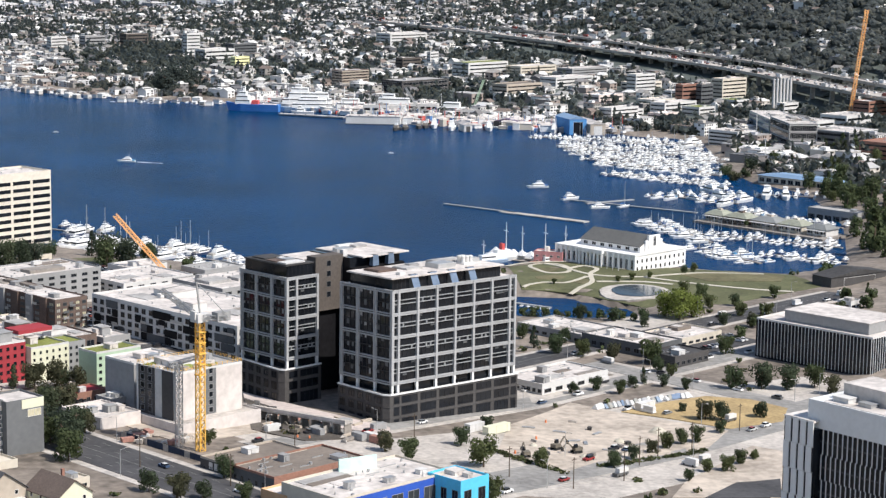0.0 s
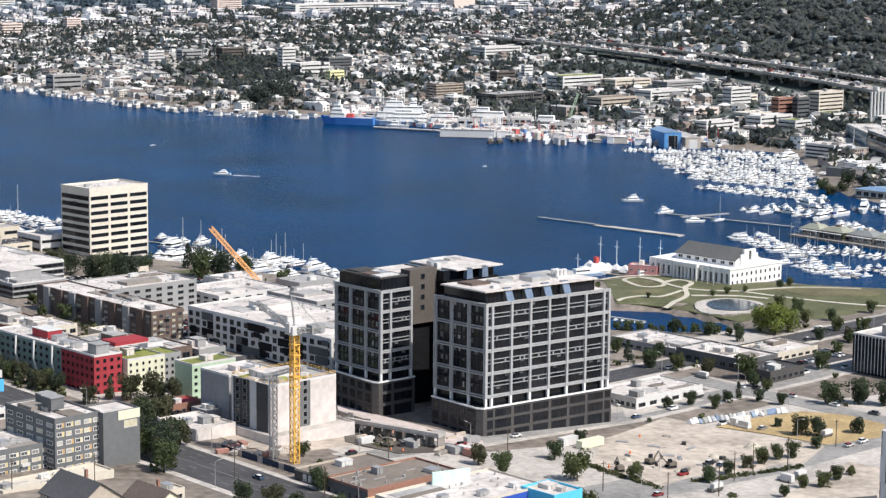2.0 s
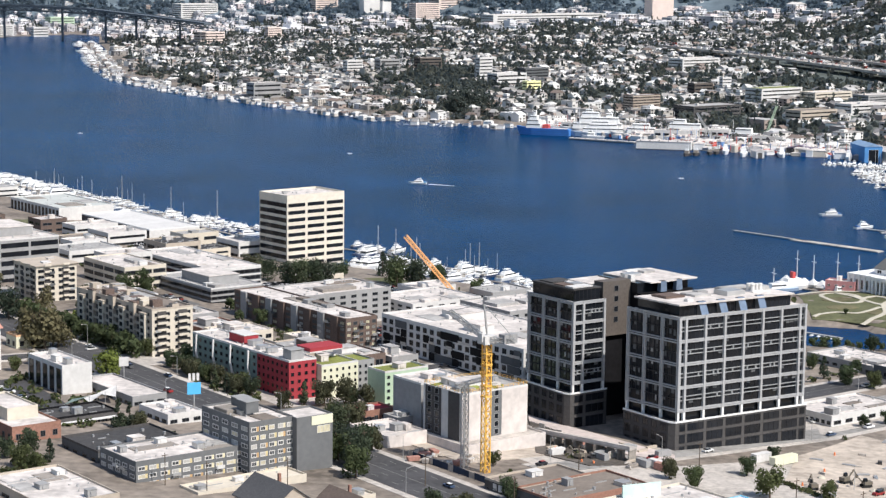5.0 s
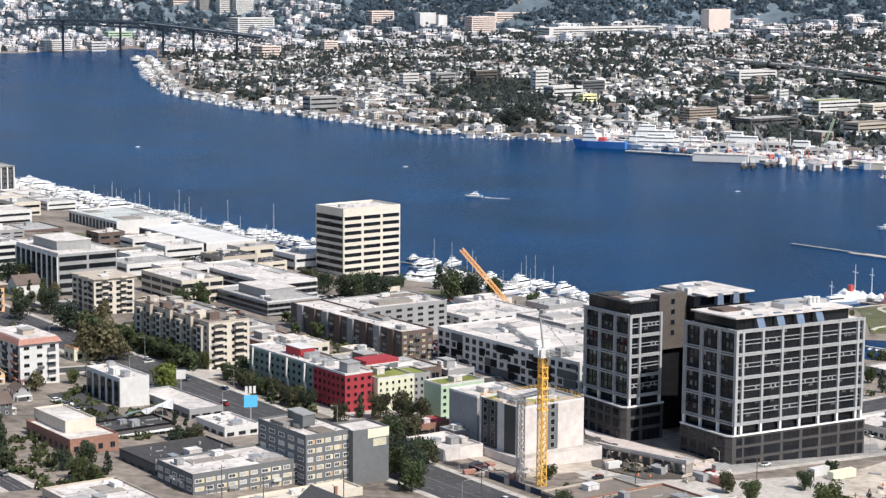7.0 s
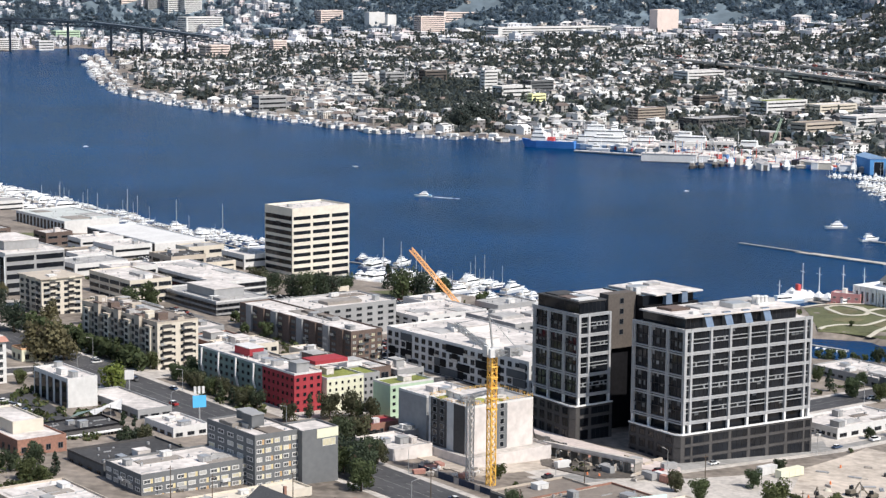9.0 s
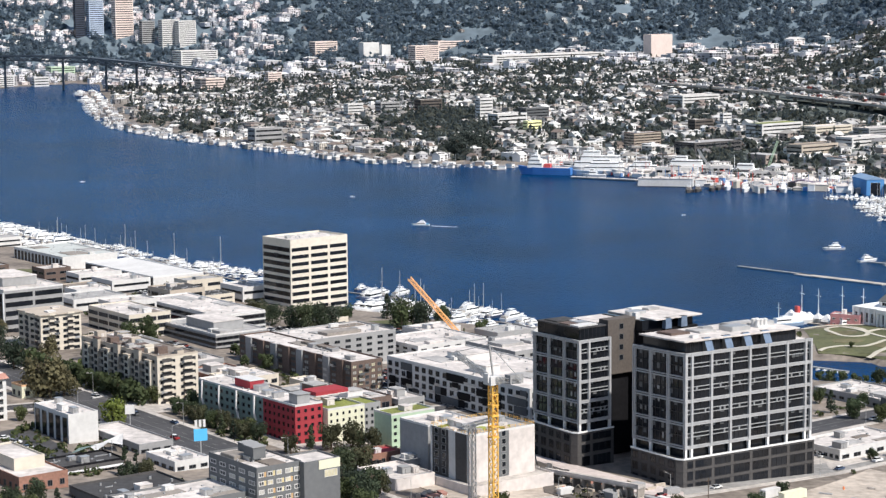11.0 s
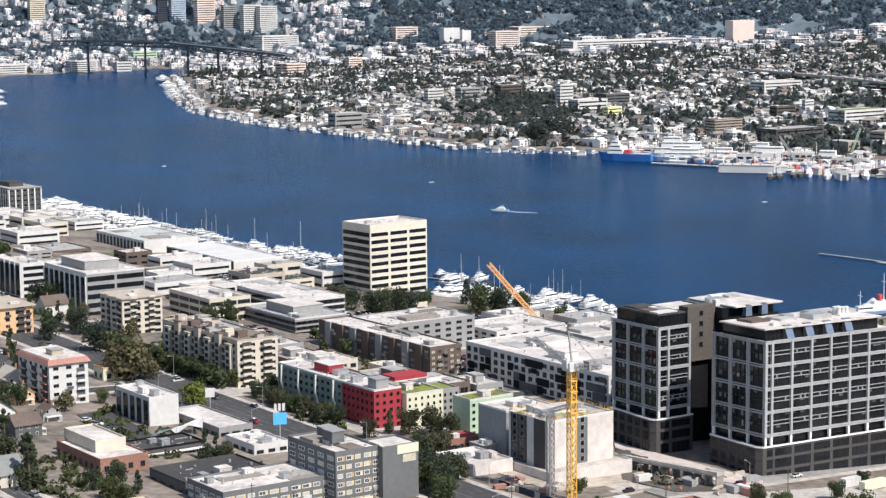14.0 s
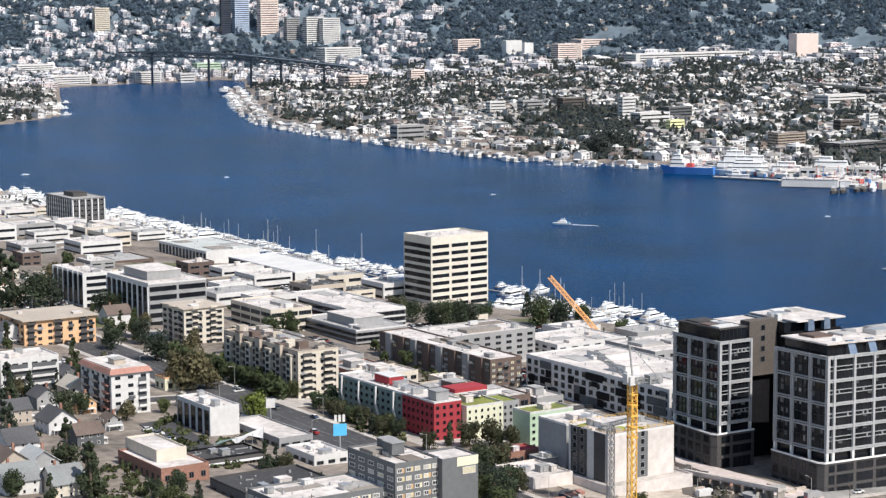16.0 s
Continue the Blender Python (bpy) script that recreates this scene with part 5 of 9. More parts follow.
OCHRE = mat("ochre_window_panels", (0.60, 0.50, 0.28), var=0.15, rand=[(0.60, 0.50, 0.28), (0.66, 0.60, 0.42), (0.52, 0.34, 0.17)])
for ob_, nb_, L_, fl_, tp_, cx_, cy_, s_, w_ in ((gt, 5, 17.9, 6, 34.4, -84.8, 669.4, 17.9, 31.6), (wng, 10, 42.5, 3, 25.5, -119.7, 648.3, 42.5, 25)):
    fh_ = (tp_ - base_z(cx_, cy_, s_, w_, YAW) - 1.3) / fl_
    for f in range(fl_):
        for k in range(nb_):
            if (k + 2 * f) % 3 == 0:
                continue
            b = bmesh.new()
            box(b, -0.42, -0.14, 0, 0.42, -0.02, fh_ * 0.55)
            part("window_panel", b, OCHRE, ob_, "", face_pose("s", (k + 0.5) * L_ / nb_ + (L_ / nb_ * 0.4), f * fh_ + fh_ * 0.25, s_, w_))
B("shop", "low cream building with a broad beige roof", -97.5, 637.5, 18.5, 42, 12, CREAM, 1, 0, 0, roof=CREAM, seed=41, units=2, category="shop")

# low shops by the park and the street front below
for i, (cx, cy, top, s, w, wall, roof) in enumerate(((168.2, 908.6, 8.4, 27, 40, GREY, ROOF_W), (193.3, 874.9, 9.9, 23.5, 40, DGREY, ROOF_W), (213.1, 899.1, 7.9, 31, 22, CREAM, ROOF_W),
                                                     (199.9, 852.9, 9.4, 24, 17, CHAR, ROOF_K), (133.5, 805.0, 9.0, 41.8, 24, WHITE, ROOF_W))):
    B("shop", ("low shop with a white flat roof and awnings", "low dark-fronted shop under a white roof", "peach-walled shop with a white roof", "dark flat-roofed restaurant by the street", "low white building with a broad white roof")[i],
      cx, cy, top, s, w, wall, 1, 6, 8, 0.6, 0.4, roof, seed=50 + i, units=4, category="shop")
B("shop", "brown-roofed workshop with a dark lettered wall", 6.4, 656.4, 16.8, 32, 18, CHAR, 1, 3, 5, 0.4, 0.3, ROOF_B, seed=56, units=1, cap=BEIGE, category="workshop")
B("shop", "brick workshop with a brown gravel roof", 19.0, 640.1, 17.3, 40, 21.5, DGREY, 1, 6, 6, 0.4, 0.4, ROOF_B, south=BRICK, seed=57, units=2, cap=BRICK, category="workshop")
B("shop", "shop with a white roof and bright blue side wall", 37.8, 603.9, 20.0, 50, 27, CREAM, 1, 7, 0, 0.7, 0.55, ROOF_W, south=BLUE, trim=GREY, glass=BLIND, seed=58, units=6, category="shop")
B("shop", "small cyan-painted end of a shop row", 77.5, 621.0, 20.2, 13, 15, CYAN, 1, 2, 3, 0.5, 0.5, ROOF_W, seed=59, units=2, category="shop")
B("shop", "small ochre-walled shop with a pale roof", 22.0, 622.5, 16.0, 22, 12, ORANGE, 1, 0, 0, roof=ROOF_W, seed=60, units=2, category="shop")


# larger buildings of the far shore and the university district
B("building", "terraced brown and white banded office block by the docks", 144, 2296, 29.5, 41.8, 16.8, BROWN, 7, 1, 1, 0.93, 0.42, ROOF_G, bars=7, units=1, trim=BEIGE, band=BEIGE, seed=0)
B("building", "long low dark glass building with a pale roof", 208, 2250, 21.5, 74, 32.6, CHAR, 3, 1, 1, 0.95, 0.6, ROOF_G, bars=14, units=1, trim=GREY, seed=1)
B("building", "red brick and white warehouse on the slope", 235, 2537, 28.2, 32.1, 12.7, CORE, 3, 1, 1, 0.93, 0.42, ROOF_G, bars=5, units=1, trim=CORE, seed=2)
B("building", "narrow white building beside a brick warehouse", 271, 2550, 35.4, 15.2, 6.0, WHITE, 5, 1, 1, 0.93, 0.42, ROOF_W, bars=3, units=1, trim=WHITE, seed=3)
B("building", "pale yellow apartment building on the slope", 27, 2544, 27.8, 22.6, 9.3, YELLOW, 4, 1, 1, 0.93, 0.42, ROOF_G, bars=4, units=1, trim=YELLOW, seed=4)
B("building", "long cream building near the freeway", 366, 2416, 27.1, 64.1, 24.4, CREAM, 3, 1, 1, 0.93, 0.42, ROOF_W, bars=11, units=1, trim=CREAM, seed=5)
B("building", "long white building with ribbon windows", 384, 2268, 25.0, 64.5, 24.3, WHITE, 3, 1, 1, 0.93, 0.42, ROOF_W, bars=11, units=1, trim=WHITE, seed=6)
B("building", "pale commercial block with blue-grey glass", 420, 2367, 28.2, 64.3, 24.0, GREY, 4, 1, 1, 0.93, 0.42, ROOF_W, bars=11, units=1, trim=GREY, seed=7)
B("building", "pale stepped five-storey laboratory block", 464, 2212, 33.3, 34.4, 12.6, WHITE, 5, 1, 1, 0.93, 0.42, ROOF_W, bars=6, units=1, trim=WHITE, seed=8)
B("building", "cream and red brick apartment block", 489, 2092, 31.7, 26.7, 9.5, BRICK, 5, 1, 1, 0.93, 0.42, ROOF_W, bars=4, units=1, trim=BRICK, seed=9)
B("building", "dark glass five-storey laboratory building", 509, 2091, 31.8, 20.2, 7.2, DGREY, 5, 1, 1, 0.93, 0.42, ROOF_W, bars=3, units=1, trim=DGREY, seed=10)
B("building", "pale apartment block with a yellow end wall", 538, 2117, 36.0, 42.9, 15.0, CREAM, 6, 1, 1, 0.93, 0.42, ROOF_W, bars=7, units=1, trim=CREAM, seed=11)
B("building", "white low boatyard building", 452, 2010, 19.3, 52.1, 18.8, WHITE, 3, 1, 1, 0.93, 0.42, ROOF_W, bars=9, units=1, trim=WHITE, seed=12)
B("building", "white shed by the lakeside boatyard", 392, 1982, 16.5, 42.6, 15.7, WHITE, 3, 1, 1, 0.93, 0.42, ROOF_W, bars=7, units=1, trim=WHITE, seed=13)
B("building", "low pale marine building on the shore", 318, 2197, 22.5, 57.9, 22.2, BEIGE, 3, 1, 1, 0.93, 0.42, ROOF_B, bars=10, units=1, trim=BEIGE, seed=14)
B("building", "long commercial building with a green roof", 301, 2401, 31.8, 69.3, 26.9, WHITE, 4, 1, 1, 0.93, 0.42, ROOF_GREEN, bars=12, units=1, trim=WHITE, seed=15)
B("building", "long red brick warehouse above the shore road", 572, 1596, 21.0, 60.0, 58.0, BRICK, 4, 1, 1, 0.93, 0.42, BRICK, bars=10, units=2, trim=BROWN, seed=16)
B("building", "pale green glass office with white columns along the shore road", 507.5, 1819, 21.8, 30, 88, PALEGLASS, 4, 1, 1, 0.97, 0.6, ROOF_W, yaw=-3, glass=GLASS_B, bars=22, units=3, trim=PALEGLASS, cap=WHITE, seed=17)
B("building", "dark glazed office with white columns and a pale roof", 506.5, 1750, 24.6, 26, 67, DGREY, 3, 1, 1, 0.96, 0.9, ROOF_W, yaw=-1, bars=12, units=3, trim=WHITE, fw=0.5, cap=WHITE, seed=61)
B("building", "narrow stair tower with white and teal bands", 527, 1757, 22.0, 16, 14, TEAL, 4, 1, 1, 0.95, 0.5, ROOF_W, bars=0, units=1, trim=WHITE, band=WHITE, seed=62)
B("building", "grey commercial block with white corner strips and a pale roof", 553, 1724, 19.4, 46, 46, MIDGREY, 3, 1, 1, 0.93, 0.5, ROOF_W, bars=8, units=4, trim=DGREY, cap=WHITE, seed=18)
B("building", "white dockside clubhouse with stacked decks", 463, 1762, 15.5, 27, 32, WHITE, 4, 1, 1, 0.94, 0.5, ROOF_W, bars=6, units=3, trim=GREY, band=WHITE, seed=63)
B("building", "low white store with a flat roof on the hill foot", 600, 1880, 19.0, 46, 30, WHITE, 2, 1, 1, 0.9, 0.4, ROOF_W, bars=8, units=2, seed=64)
B("building", "pale flat-roofed laboratory on the hill foot", 560, 1846, 17.0, 30, 40, WHITE, 2, 1, 1, 0.9, 0.4, ROOF_W, bars=6, units=3, seed=65)
B("building", "red and white building under the tall crane", 645, 1952, 26.8, 56.3, 18.3, BRICK, 4, 1, 1, 0.93, 0.42, ROOF_W, bars=9, units=1, trim=BRICK, seed=19)
B("building", "white building at the foot of the stacks", 568, 1984, 21.9, 24.9, 8.5, WHITE, 3, 1, 1, 0.93, 0.42, ROOF_W, bars=4, units=1, trim=WHITE, seed=20)
for i, (x, y, h, s_, w_) in enumerate(((404, 2000, 7.5, 38, 18), (438, 1966, 8, 30, 16), (486, 2003, 9, 26, 22), (452, 2072, 9, 44, 20), (497, 2150, 9, 40, 20), (404, 2112, 10, 40, 22), (540, 2068, 8, 24, 24), (470, 2238, 9, 46, 22), (540, 2200, 10, 34, 20), (404, 1936, 6, 30, 14))):
    B("building", ("pale flat-roofed boatyard workshop", "white two-storey dockside office", "low white store with a green flat roof", "pale concrete warehouse near the shore road")[i % 4], x, y, ground(x, y) + h, s_, w_, (WHITE, PINK, WHITE, OFFWHITE)[i % 4], 2, 1, 1, 0.9, 0.4, (ROOF_W, PANEL_W, ROOF_GREEN, ROOF_W)[i % 4], bars=7, units=2, trim=GREY, seed=300 + i)
rest = B("building", "lakeside restaurant under a long blue metal roof", 463, 1463, 7.4, 15, 73, OFFWHITE, 1, 2, 11, 0.72, 0.6, BLUEROOF, bars=1, units=0, trim=WHITE, par=0.3, cap=BLUEROOF, seed=21)
hr_ = 7.4 - base_z(463, 1463, 15, 73, YAW)
b = bmesh.new()
box(b, -1.6, -1.0, hr_ - 0.2, 16.2, 74.0, hr_ + 2.2, 0, 0.55)
part("metal_roof", b, BLUEROOF, rest, "shallow blue metal roof")
B("building", "low grey boathouse near the marina", 428, 1308, 7.4, 14, 40, GREY, 1, 2, 6, 0.8, 0.4, ROOF_G, bars=4, units=1, trim=GREY, seed=22)
B("building", "cream apartment building by the shore", 248, 2869, 40.6, 72.5, 28.8, WHITE, 4, 1, 1, 0.93, 0.42, ROOF_W, bars=12, units=1, trim=WHITE, seed=23)
B("building", "brick and concrete school on the hill", -124, 2961, 32.5, 39.1, 16.5, CORE, 4, 1, 1, 0.93, 0.42, ROOF_W, bars=7, units=1, trim=CORE, seed=24)
B("building", "white apartment slab on the slope", -37, 2768, 42.2, 20.6, 8.6, WHITE, 6, 1, 1, 0.93, 0.42, ROOF_W, bars=3, units=1, trim=WHITE, seed=25)
B("building", "pale apartment building on the slope", -11, 2672, 28.7, 50.0, 20.8, WHITE, 3, 1, 1, 0.93, 0.42, ROOF_W, bars=8, units=1, trim=WHITE, seed=26)
B("building", "dark flat-roofed apartment building", 27, 2752, 31.6, 40.7, 16.8, DGREY, 4, 1, 1, 0.93, 0.42, ROOF_G, bars=7, units=1, trim=DGREY, seed=27)
B("building", "white and grey apartment block by the water", -314, 2533, 21.8, 40.9, 17.6, GREY, 4, 1, 1, 0.93, 0.42, ROOF_W, bars=7, units=1, trim=GREY, seed=28)
B("building", "salmon-pink apartment block on the slope", -449, 3846, 37.3, 30.0, 12.9, PINK, 6, 1, 1, 0.93, 0.42, ROOF_W, bars=5, units=1, trim=PINK, seed=29)
B("building", "pinkish white apartment blocks on the slope", -559, 3718, 32.3, 52.2, 22.6, PINK, 5, 1, 1, 0.93, 0.42, ROOF_W, bars=9, units=1, trim=PINK, seed=30)
B("building", "white terraced apartment building on the slope", -228, 2931, 29.0, 26.9, 11.4, WHITE, 4, 1, 1, 0.93, 0.42, ROOF_W, bars=4, units=1, trim=WHITE, seed=31)
B("building", "white apartment building with gabled end", -179, 2910, 31.8, 34.4, 14.6, GREY, 4, 1, 1, 0.93, 0.42, ROOF_W, bars=6, units=1, trim=GREY, seed=32)
B("building", "tall white apartment block on the slope", -35, 2752, 45.2, 22.0, 9.2, WHITE, 7, 1, 1, 0.93, 0.42, ROOF_W, bars=4, units=1, trim=WHITE, seed=33)
B("building", "long white low university building", -27, 4201, 53.8, 309.4, 40.0, WHITE, 5, 1, 1, 0.93, 0.42, ROOF_W, bars=14, units=1, trim=WHITE, seed=34)
B("building", "wide windowless pinkish slab building", 300, 4225, 93.6, 59.8, 24.0, PINK, 13, 0, 0, 0.93, 0.42, PINK, bars=10, units=1, trim=PINK, seed=35)
B("building", "long low white stadium building", 386, 4452, 56.5, 157.3, 40.0, WHITE, 2, 1, 1, 0.93, 0.42, ROOF_W, bars=14, units=1, trim=WHITE, seed=36)
B("building", "white cube-shaped laboratory building", -316, 4533, 73.7, 42.8, 18.2, WHITE, 8, 0, 0, 0.93, 0.42, ROOF_W, bars=7, units=1, trim=WHITE, seed=37)
B("building", "white cube-shaped laboratory building", -275, 4532, 68.6, 23.8, 10.1, WHITE, 7, 0, 0, 0.93, 0.42, ROOF_W, bars=4, units=1, trim=WHITE, seed=38)
B("building", "pale pinkish stone university block", -196, 4432, 68.7, 64.3, 27.1, PINK, 10, 1, 1, 0.93, 0.42, ROOF_W, bars=11, units=1, trim=PINK, seed=39)
B("building", "long pinkish stone university hall", -151, 4566, 74.6, 161.6, 40.0, PINK, 5, 1, 1, 0.93, 0.42, ROOF_W, bars=14, units=1, trim=PINK, seed=40)
B("building", "cream-coloured university building on the hill", -425, 4552, 76.1, 59.4, 25.4, PINK, 7, 1, 1, 0.93, 0.42, ROOF_W, bars=10, units=1, trim=PINK, seed=41)
B("building", "white office row near the bridge", -715, 4479, 60.2, 93.4, 40.0, WHITE, 8, 1, 1, 0.93, 0.42, ROOF_W, bars=14, units=1, trim=WHITE, seed=42)
B("building", "cream apartment tower on the hill", -1250, 4535, 150.8, 35.9, 15.7, CREAM, 13, 1, 1, 0.93, 0.42, ROOF_W, bars=6, units=1, trim=CREAM, seed=43)
B("building", "dark glass high-rise near the bridge", -971, 4595, 176.9, 24.0, 10.4, TOWER_DARK, 18, 1, 1, 0.93, 0.42, ROOF_G, bars=4, units=1, trim=TOWER_DARK, seed=44)
B("building", "pale blue glass high-rise tower", -941, 4601, 171.5, 36.0, 15.7, TOWER_BLUE, 18, 1, 1, 0.93, 0.42, ROOF_G, bars=6, units=1, trim=TOWER_BLUE, seed=45)
B("building", "tall pinkish concrete high-rise", -882, 4604, 185.2, 45.5, 19.8, PINK, 20, 1, 1, 0.93, 0.42, ROOF_W, bars=8, units=1, trim=PINK, seed=46)
B("building", "grey high-rise with vertical ribs", -819, 4587, 125.1, 32.2, 14.0, GREY, 12, 1, 1, 0.93, 0.42, ROOF_G, bars=5, units=1, trim=GREY, seed=47)
B("building", "white high-rise with vertical ribs", -772, 4579, 127.5, 42.9, 18.6, WHITE, 14, 1, 1, 0.93, 0.42, ROOF_W, bars=7, units=1, trim=WHITE, seed=48)
B("building", "white high-rise with vertical ribs", -735, 4581, 124.8, 44.1, 19.1, WHITE, 14, 1, 1, 0.93, 0.42, ROOF_W, bars=7, units=1, trim=WHITE, seed=49)
B("building", "long white building by the canal", -1049, 4096, 23.4, 59.2, 25.8, WHITE, 5, 1, 1, 0.93, 0.42, ROOF_W, bars=10, units=1, trim=WHITE, seed=50)
B("building", "long white building by the canal", -962, 4134, 19.5, 32.5, 14.1, WHITE, 4, 1, 1, 0.93, 0.42, ROOF_W, bars=5, units=1, trim=WHITE, seed=51)
B("building", "pale green warehouse under the bridge", -975, 4348, 32.2, 56.8, 24.8, GREEN, 5, 1, 1, 0.93, 0.42, ROOF_W, bars=9, units=1, trim=GREEN, seed=52)
B("building", "long white shipyard shed by the water", -1196, 3968, 21.1, 95.6, 40.0, WHITE, 4, 1, 1, 0.93, 0.42, ROOF_W, bars=14, units=1, trim=WHITE, seed=53)
B("building", "white industrial building on the north shore", -1335, 4218, 34.2, 84.5, 36.9, WHITE, 5, 1, 1, 0.93, 0.42, ROOF_W, bars=14, units=1, trim=WHITE, seed=54)


# ---- the far shore: houses and trees ----
def pane(b, p, q, z0, z1, mi):
    b.faces.new([b.verts.new(c) for c in ((*p, z0), (*q, z0), (*q, z1), (*p, z1))]).material_index = mi


def house_shape(b, w, d, h, kind, wm=0, rm=1, gm=2, x=0, y=0, z=0):
    """Walls, roof and unevenly set windows of a small house into b."""
    q = random.Random(int(w * 7 + d * 13 + h * 5 + kind))
    if kind != 2 and w > 11:                         # a stair head or a setback storey
        box(b, x - w * 0.3, y - d * 0.1, z + h + 0.4, x - w * 0.3 + w * q.uniform(0.2, 0.5), y + d * 0.3, z + h + q.uniform(1.6, 3.0), wm)
    box(b, x - w / 2, y - d / 2, z, x + w / 2, y + d / 2, z + h, wm)
    o = 0.5
    if kind == 0:
        box(b, x - w / 2 - 0.2, y - d / 2 - 0.2, z + h, x + w / 2 + 0.2, y + d / 2 + 0.2, z + h + 0.5, rm)
    elif kind == 1:
        box(b, x - w / 2 - o, y - d / 2 - o, z + h, x + w / 2 + o, y + d / 2 + o, z + h + 2.6, rm, 0.25)
    else:
        v = [b.verts.new(p) for p in ((x - w / 2 - o, y - d / 2 - o, z + h), (x + w / 2 + o, y - d / 2 - o, z + h), (x + w / 2 + o, y + d / 2 + o, z + h), (x - w / 2 - o, y + d / 2 + o, z + h),
                                     (x, y - d / 2 - o, z + h + 3.2), (x, y + d / 2 + o, z + h + 3.2))]
        for f in ((0, 1, 4), (2, 3, 5), (1, 2, 5, 4), (3, 0, 4, 5), (3, 2, 1, 0)):
            b.faces.new([v[i] for i in f]).material_index = rm
    n = max(1, int(h / 3))
    for i in range(n):
        for k in range(max(1, int(w / 3.5))):
            xx = x - w / 2 + (k + 0.5) * w / max(1, int(w / 3.5))
            if q.random() < 0.25:
                continue
            k0 = q.uniform(0.7, 1.5)
            pane(b, (xx - k0, y - d / 2 - 0.06), (xx + k0, y - d / 2 - 0.06), z + i * 3 + 0.8, z + i * 3 + 2.5, gm)
        for k in range(max(1, int(d / 4))):
            yy = y - d / 2 + (k + 0.5) * d / max(1, int(d / 4))
            if q.random() < 0.35:
                continue
            pane(b, (x - w / 2 - 0.06, yy + 1.3), (x - w / 2 - 0.06, yy - 1.3), z + i * 3 + 0.8, z + i * 3 + 2.5, gm)


def arrays(build):
    b = bmesh.new()
    build(b)
    bmesh.ops.recalc_face_normals(b, faces=b.faces)
    bmesh.ops.triangulate(b, faces=b.faces[:])
    b.verts.index_update()
    v = np.array([q.co[:] for q in b.verts])
    f = np.array([[q.index for q in t.verts] for t in b.faces])
    m = np.array([t.material_index for t in b.faces])
    b.free()
    return v, f, m


def joined(name, places, shapes, mats, label, category, kind="stuff"):
    """Many copies of small shapes in one mesh; a place is (shape, x, y, z, turn, sx, sz)."""
    vs, fs, ms, k = [], [], [], 0
    for s, x, y, z, a, sx, sz in places:
        v, f, m = shapes[s]
        c, q = math.cos(a) * sx, math.sin(a) * sx
        vs.append(np.stack([v[:, 0] * c - v[:, 1] * q + x, v[:, 0] * q + v[:, 1] * c + y, v[:, 2] * sz + z], 1))
        fs.append(f + k)
        ms.append(m)
        k += len(v)
    v, f, m = np.concatenate(vs), np.concatenate(fs), np.concatenate(ms)
    me = bpy.data.meshes.new(name)
    me.vertices.add(len(v))
    me.vertices.foreach_set("co", v.ravel())
    me.loops.add(f.size)
    me.loops.foreach_set("vertex_index", f.ravel())
    me.polygons.add(len(f))
    me.polygons.foreach_set("loop_start", np.arange(0, f.size, 3))
    me.polygons.foreach_set("material_index", m)
    me.update(calc_edges=True)
    me.shade_flat()
    for q in mats:
        me.materials.append(q)
    return tagged(new(name, me), label, category, kind=kind)


def leaf_ball(b, r, h, n, size, seed, lumps=7, cone=False, z0=0.0, tilt=0.45):
    """A crown of small leaf planes gathered in lumps, with gaps and an uneven outline."""
    q = random.Random(seed)
    cs = []
    for i in range(lumps):
        a, t = q.uniform(0, 6.28), q.random()
        rr = r * (1 - 0.85 * t) * q.uniform(0.3, 0.8) if cone else r * 0.62 * math.sqrt(q.random())
        cs.append((rr * math.cos(a), rr * math.sin(a), z0 + h * (t if cone else q.uniform(0.12, 0.8)), (r * (1 - 0.8 * t) * 0.6 if cone else r * q.uniform(0.38, 0.6))))
    for i in range(n):
        cx, cy, cz, cr = cs[i % lumps]
        d = Vector((q.gauss(0, 1), q.gauss(0, 1), q.gauss(0, 0.8))).normalized()
        p = Vector((cx, cy, cz)) + d * cr * q.uniform(0.7, 1.05)
        u = d.orthogonal().normalized()
        u = (u + d * q.uniform(-tilt, tilt)).normalized()
        w = d.cross(u).normalized()
        w = (w + d * q.uniform(-tilt, tilt)).normalized()
        s = size * q.uniform(0.6, 1.3)
        vv = [b.verts.new(p + u * s * k0 + w * s * k1) for k0, k1 in ((-0.5, -0.4), (0.5, -0.5), (0.6, 0.45), (-0.4, 0.55))]
        b.faces.new(vv)


def raw(build):
    """Like arrays, with the leaves' facing left as it is."""
    b = bmesh.new()
    build(b)
    bmesh.ops.triangulate(b, faces=b.faces[:])
    b.verts.index_update()
    v = np.array([q.co[:] for q in b.verts])
    f = np.array([[q.index for q in t.verts] for t in b.faces])
    b.free()
    return v, f, np.zeros(len(f), dtype=int)


rf = random.Random(11)
HOUSES = [(10, 9, 6, 2), (9, 12, 7, 1), (12, 9, 6, 2), (11, 10, 9, 0), (16, 12, 9, 0), (8, 8, 6, 1), (22, 14, 12, 0), (14, 11, 9, 2), (30, 14, 9, 0), (18, 18, 15, 0)]
house_sets = [arrays(lambda b, q=q: house_shape(b, *q)) for q in HOUSES]
far_trees = [raw(lambda b, s=s: leaf_ball(b, 5.5, 11, 18, 4.2, s, 5, tilt=0.3)) for s in range(4)] + [raw(lambda b, s=s: leaf_ball(b, 3.6, 17, 18, 3.5, s, 6, True, tilt=0.3)) for s in (7, 8)]


